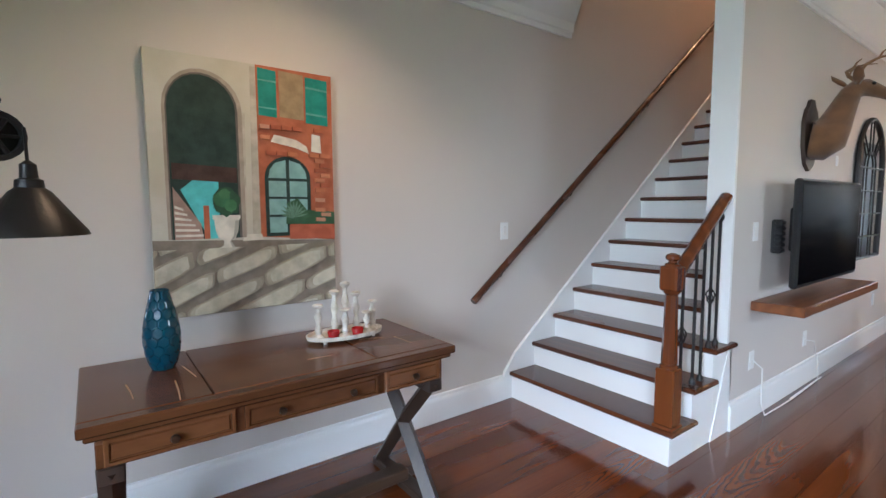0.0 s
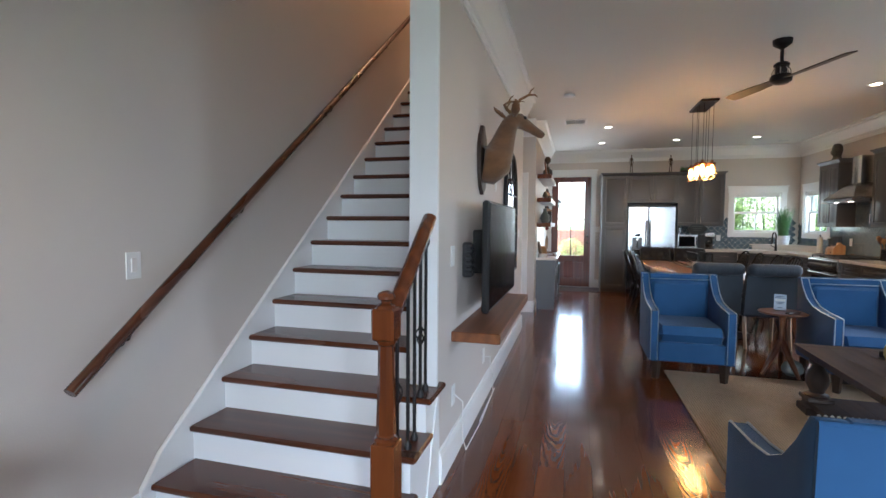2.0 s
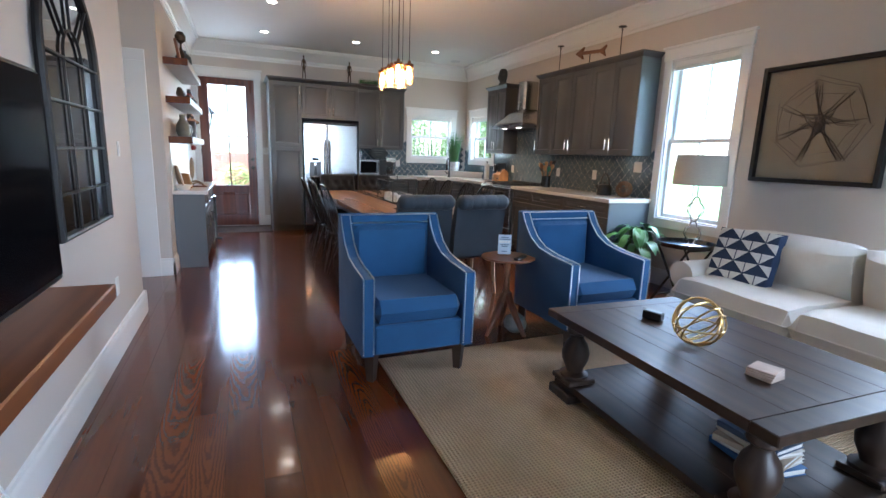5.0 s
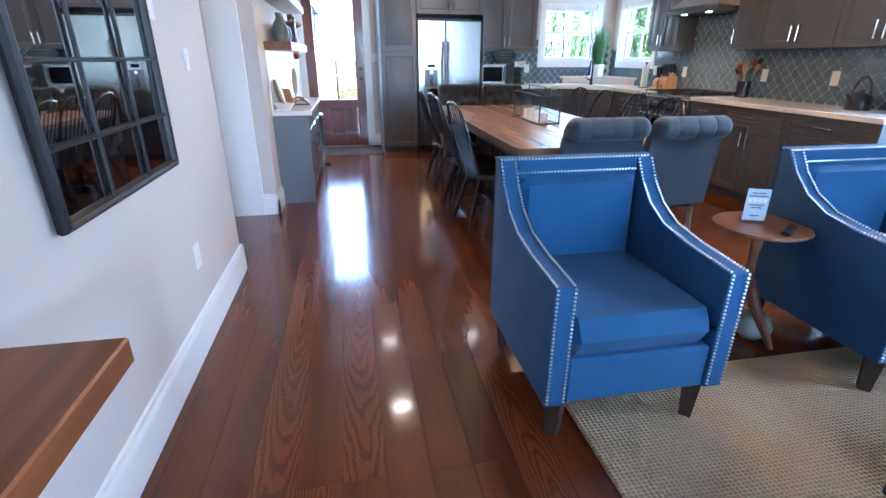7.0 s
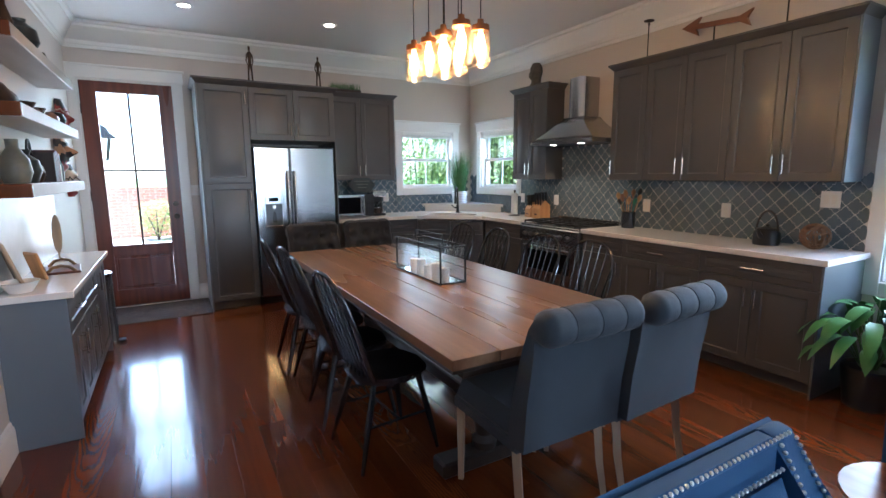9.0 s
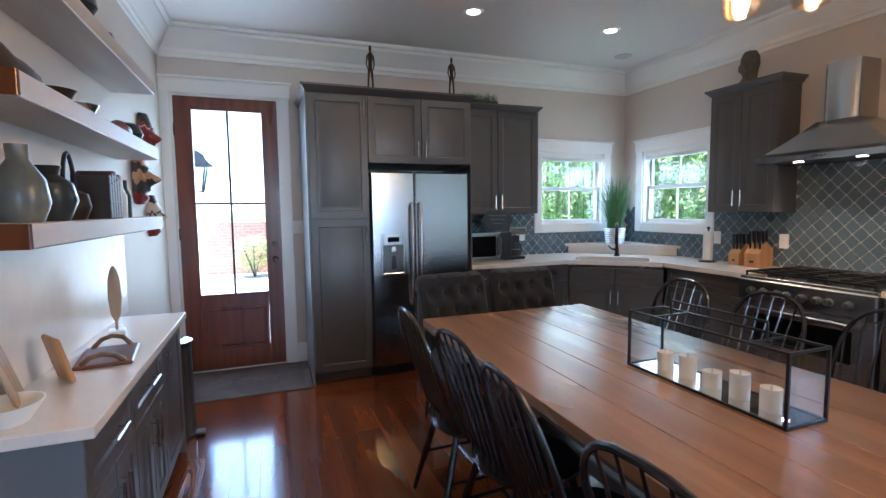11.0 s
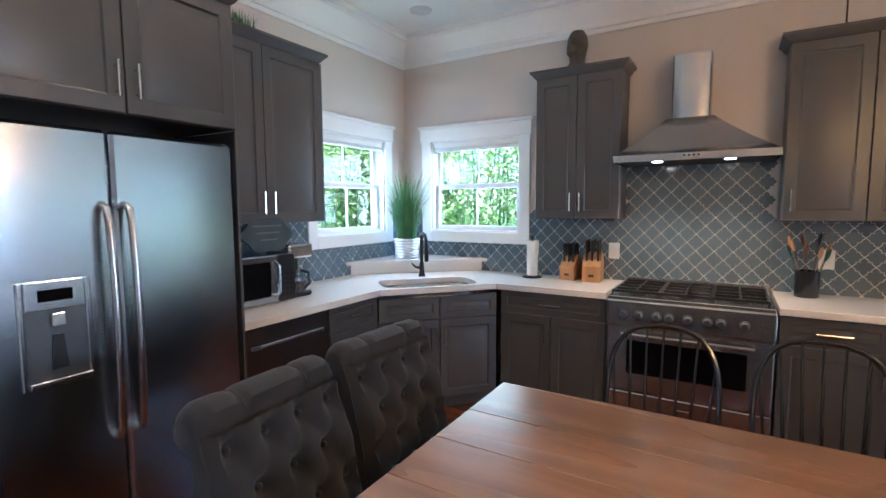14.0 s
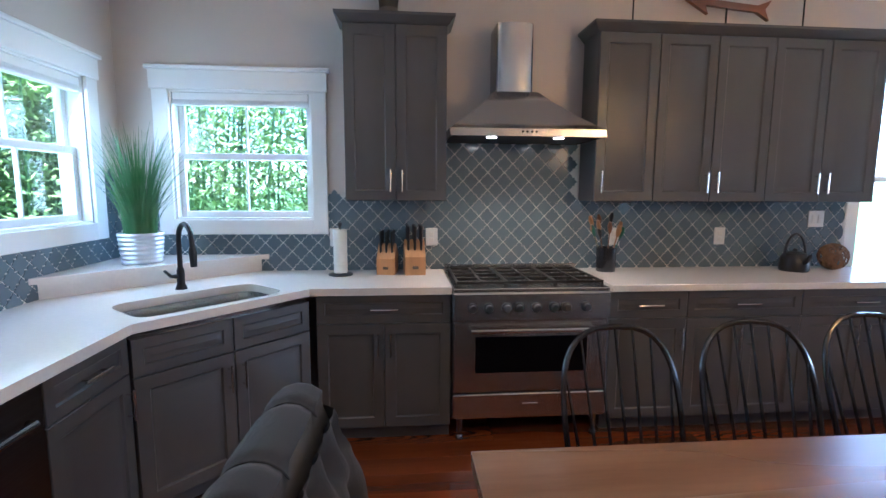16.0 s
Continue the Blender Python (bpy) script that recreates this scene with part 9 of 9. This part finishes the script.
def shrub(x, y, r, h, seed, z=-0.315):
    rg = random.Random(seed)
    ob = thing("garden_shrub", "rounded leafy green garden shrub", "shrub", x, y, z)
    bm = BM()
    for k in range(6):
        a = k * 1.05
        tube(bm, [(0, 0, 0), (0.3 * r * math.cos(a), 0.3 * r * math.sin(a), 0.4 * h), (0.7 * r * math.cos(a), 0.7 * r * math.sin(a), 0.8 * h)], [0.02, 0.014, 0.005], 5)
    part("branches", bm, DARKT, ob)
    bm = BM()
    for i in range(900):
        d = Vector((rg.gauss(0, 1), rg.gauss(0, 1), rg.gauss(0, 1))).normalized() * rg.uniform(0.6, 1.08)
        p = Vector((d.x * r, d.y * r, h * 0.55 + d.z * h * 0.45))
        a, l = rg.uniform(0, math.tau), rg.uniform(0.06, 0.12)
        e = Vector((math.cos(a), math.sin(a), rg.uniform(-0.5, 0.5))).normalized()
        w = e.cross(Vector((0.2, 0.1, 1))).normalized() * l * 0.3
        bm.faces.new([bm.verts.new(c) for c in (p, p + e * l * 0.5 + w, p + e * l, p + e * l * 0.5 - w)])
    tagged(part("leaves", bm, OUTLEAF, ob), kind="stuff")


shrub(EX + 6.9, 1.25, 0.42, 0.95, 5, -0.055)
shrub(EX + 7.1, 0.45, 0.45, 0.8, 6, -0.055)
shrub(7.3, -10.2, 0.8, 1.4, 7)
fence = thing("brick_wall", "low red brick garden wall beyond the porch", "garden wall", EX + 7.6, 0.2, -0.315)
bm = BM()
for r in range(21):
    for c in range(20):
        yy = -2.5 + 0.23 * c + 0.115 * (r % 2)
        box(bm, 0, yy, 0.072 * r, 0.11, yy + 0.215, 0.072 * r + 0.064, 0.004)
tagged(part("bricks", bm, BRICKM, fence), kind="stuff")
bm = BM()
box(bm, 0.01, -2.5, 0, 0.1, 2.2, 1.5, 0.002)
part("mortar", bm, CONC, fence)
nb = thing("neighbour_house", "white-sided neighbouring house with low grey roof", "house", 5.5, -14.0, -0.315)
bm = BM()
for i in range(22):
    box(bm, -6, -0.02 + 0.0, 0.2 * i, 6, 0.12, 0.2 * i + 0.19, 0.006)
box(bm, -6, -6, 0, 6, -0.021, 4.4, 0.01)
part("wall", bm, SIDING, nb)
bm = BM()
prism(bm, [(-6.4, 4.4), (6.4, 4.4), (5.0, 6.2), (-5.0, 6.2)], 7.0, pose(0, -6.5, 0))
part("roof", bm, CONC, nb)
for x in (-3.5, 0.0, 3.5):
    bm = BM()
    box(bm, x - 0.5, 0.1, 1.2, x + 0.5, 0.15, 2.9, 0.01)
    w = part("window", bm, TRIM, nb)
    bm = BM()
    box(bm, x - 0.42, 0.15, 1.28, x + 0.42, 0.16, 2.82, 0.002)
    part("pane", bm, SCREEN, w)
lt = thing("porch_lantern", "dark metal wall lantern outside the back door", "lantern", EX + 0.95, 1.62, 1.66)
lt.matrix_basis = lt.matrix_basis @ Matrix.Scale(1.3, 4)
bm = BM()
box(bm, -0.06, -0.06, -0.012, 0.06, 0.06, 0.0, 0.003)
for sx in (-1, 1):
    for sy in (-1, 1):
        tube(bm, [(sx * 0.055, sy * 0.055, 0), (sx * 0.085, sy * 0.085, 0.20)], 0.008, 5)
lathe(bm, [(0.14, 0.195), (0.135, 0.21), (0.09, 0.25), (0.075, 0.29), (0.03, 0.325), (0.012, 0.335), (0.012, 0.36), (0, 0.365)], 4)
tube(bm, [(0, 0.0, -0.01), (0, 0.12, -0.03), (0, 0.30, -0.03)], 0.012, 6)
part("frame", bm, BLACKM, lt)
bm = BM()
lathe(bm, [(0.06, 0.0), (0.11, 0.19)], 4)
part("glass", bm, CLEAR, lt)
bm = BM()
box(bm, EX + 0.8, 1.92, -0.315, EX + 1.1, 2.2, 3.1, 0.01)
solid("porch_post", bm, SIDING, "white square porch post", "post")

# ---- backsplash: arabesque tiles over grout
def backing(name, label, spans):
    bm = BM()
    for s in spans:
        box(bm, *s, c=0.0005)
    return solid(name, bm, GROUT, label, "backsplash", "structure")


tw, th = 0.112, 0.116
ol = []
cor = [(tw / 2, 0), (0, th / 2), (-tw / 2, 0), (0, -th / 2)]
for i in range(4):
    a, b = Vector(cor[i]), Vector(cor[(i + 1) % 4])
    d = b - a
    nrm = Vector((d.y, -d.x)).normalized()
    sgn = 1 if i % 2 == 0 else -1
    for t, o in ((0.0, 0.0), (0.30, -0.0022), (0.42, 0.0072), (0.5, 0.0), (0.58, -0.0072), (0.70, 0.0022)):
        ol.append(a + d * t + nrm * o * sgn)
bm = BM()
lo = [bm.verts.new((p.x * 0.952, 0, p.y * 0.952)) for p in ol]
hi = [bm.verts.new((p.x * 0.934, -0.0032, p.y * 0.934)) for p in ol]
bm.faces.new(hi)
for i in range(24):
    bm.faces.new([lo[i], lo[(i + 1) % 24], hi[(i + 1) % 24], hi[i]])
TILE_ME = finish(bm, "tile", TILE)
bs1 = backing("backsplash_long", "blue-grey glazed arabesque tile backsplash", [(7.72, RWY + 0.0005, 0.921, 9.70, RWY + 0.006, UZ0 + 0.02)])
bs3 = backing("backsplash_range", "blue-grey glazed arabesque tile backsplash behind range", [(9.7005, RWY + 0.0005, 0.921, WIN_B[0] - 0.06, RWY + 0.006, UZ0 + 0.02), (WIN_B[0] - 0.059, RWY + 0.0005, 0.921, EX, RWY + 0.006, WIN_B[2] - 0.06), (9.74, RWY + 0.0005, UZ0 + 0.02, 10.66, RWY + 0.006, 1.80)])
bs2 = backing("backsplash_end", "blue-grey glazed arabesque tile backsplash", [(EX - 0.006, RWY, 0.921, EX - 0.0005, WIN_A[1] + 0.06, WIN_A[2] - 0.06), (EX - 0.006, WIN_A[1] + 0.061, 0.921, EX - 0.0005, -0.82, UZ0 + 0.02)])


def lay(parent, u0, u1, z0, z1, place, skip):
    rows = int((z1 - z0) / (th / 2)) + 3
    for r in range(rows):
        z = z0 + r * th / 2
        k = 0
        while True:
            u = u0 + k * tw + (tw / 2 if r % 2 else 0)
            k += 1
            if u > u1:
                break
            if not skip(u, z):
                share("tile", TILE_ME, parent, place(u, z))


lay(bs1, 7.78, 9.77, 0.93, 1.43, lambda u, z: pose(u, RWY + 0.006, z, 0, 0, 180), lambda u, z: z > 1.43)
lay(bs3, 7.78 + 18 * tw, 12.63, 0.93, 1.78, lambda u, z: pose(u, RWY + 0.006, z, 0, 0, 180),
    lambda u, z: z > 1.43 and not 9.75 < u < 10.66 or (WIN_B[0] - 0.03 < u < WIN_B[1] + 0.03 and z > 1.20) or (z > 1.76))
lay(bs2, 0.86, 3.08, 0.93, 1.42, lambda u, z: pose(EX - 0.006, -u, z, 0, 0, -90), lambda u, z: -WIN_A[1] - 0.03 < u < -WIN_A[0] + 0.03 and z > 1.20)

# ---- floorboards
bm = BM()
box(bm, FX, RWY, -0.30, EX, WY, -0.019, 0.001)
floor = solid("floor", bm, DARKW, "glossy dark red-brown wide plank floor", "floor", "structure")
rg = random.Random(2)
PWD, cache, rk = 0.148, {}, random.Random(6)
rows = int((WY - RWY) / PWD) + 1
for r in range(rows):
    y = RWY + PWD * r
    wd = min(PWD, WY - y)
    if wd < 0.01:
        continue
    x = FX - 0.6 * rg.randint(0, 3)
    while x < EX:
        ln = 0.6 * rg.randint(3, 6)
        a, b = max(x, FX), min(x + ln, EX)
        if b - a > 0.05:
            key = (round(b - a, 2), round(wd, 3))
            wood_of = OAKF if rk.random() < 0.10 else OAK
            key += (wood_of.name,)
            if key not in cache:
                bm = BM()
                box(bm, -(b - a) / 2 + 0.0002, -wd / 2 + 0.0002, -0.02, (b - a) / 2 - 0.0002, wd / 2 - 0.0002, 0.0, 0.0006)
                cache[key] = finish(bm, "plank", wood_of)
            share("plank", cache[key], floor, pose((a + b) / 2, y + wd / 2, 0.004))
        x += ln
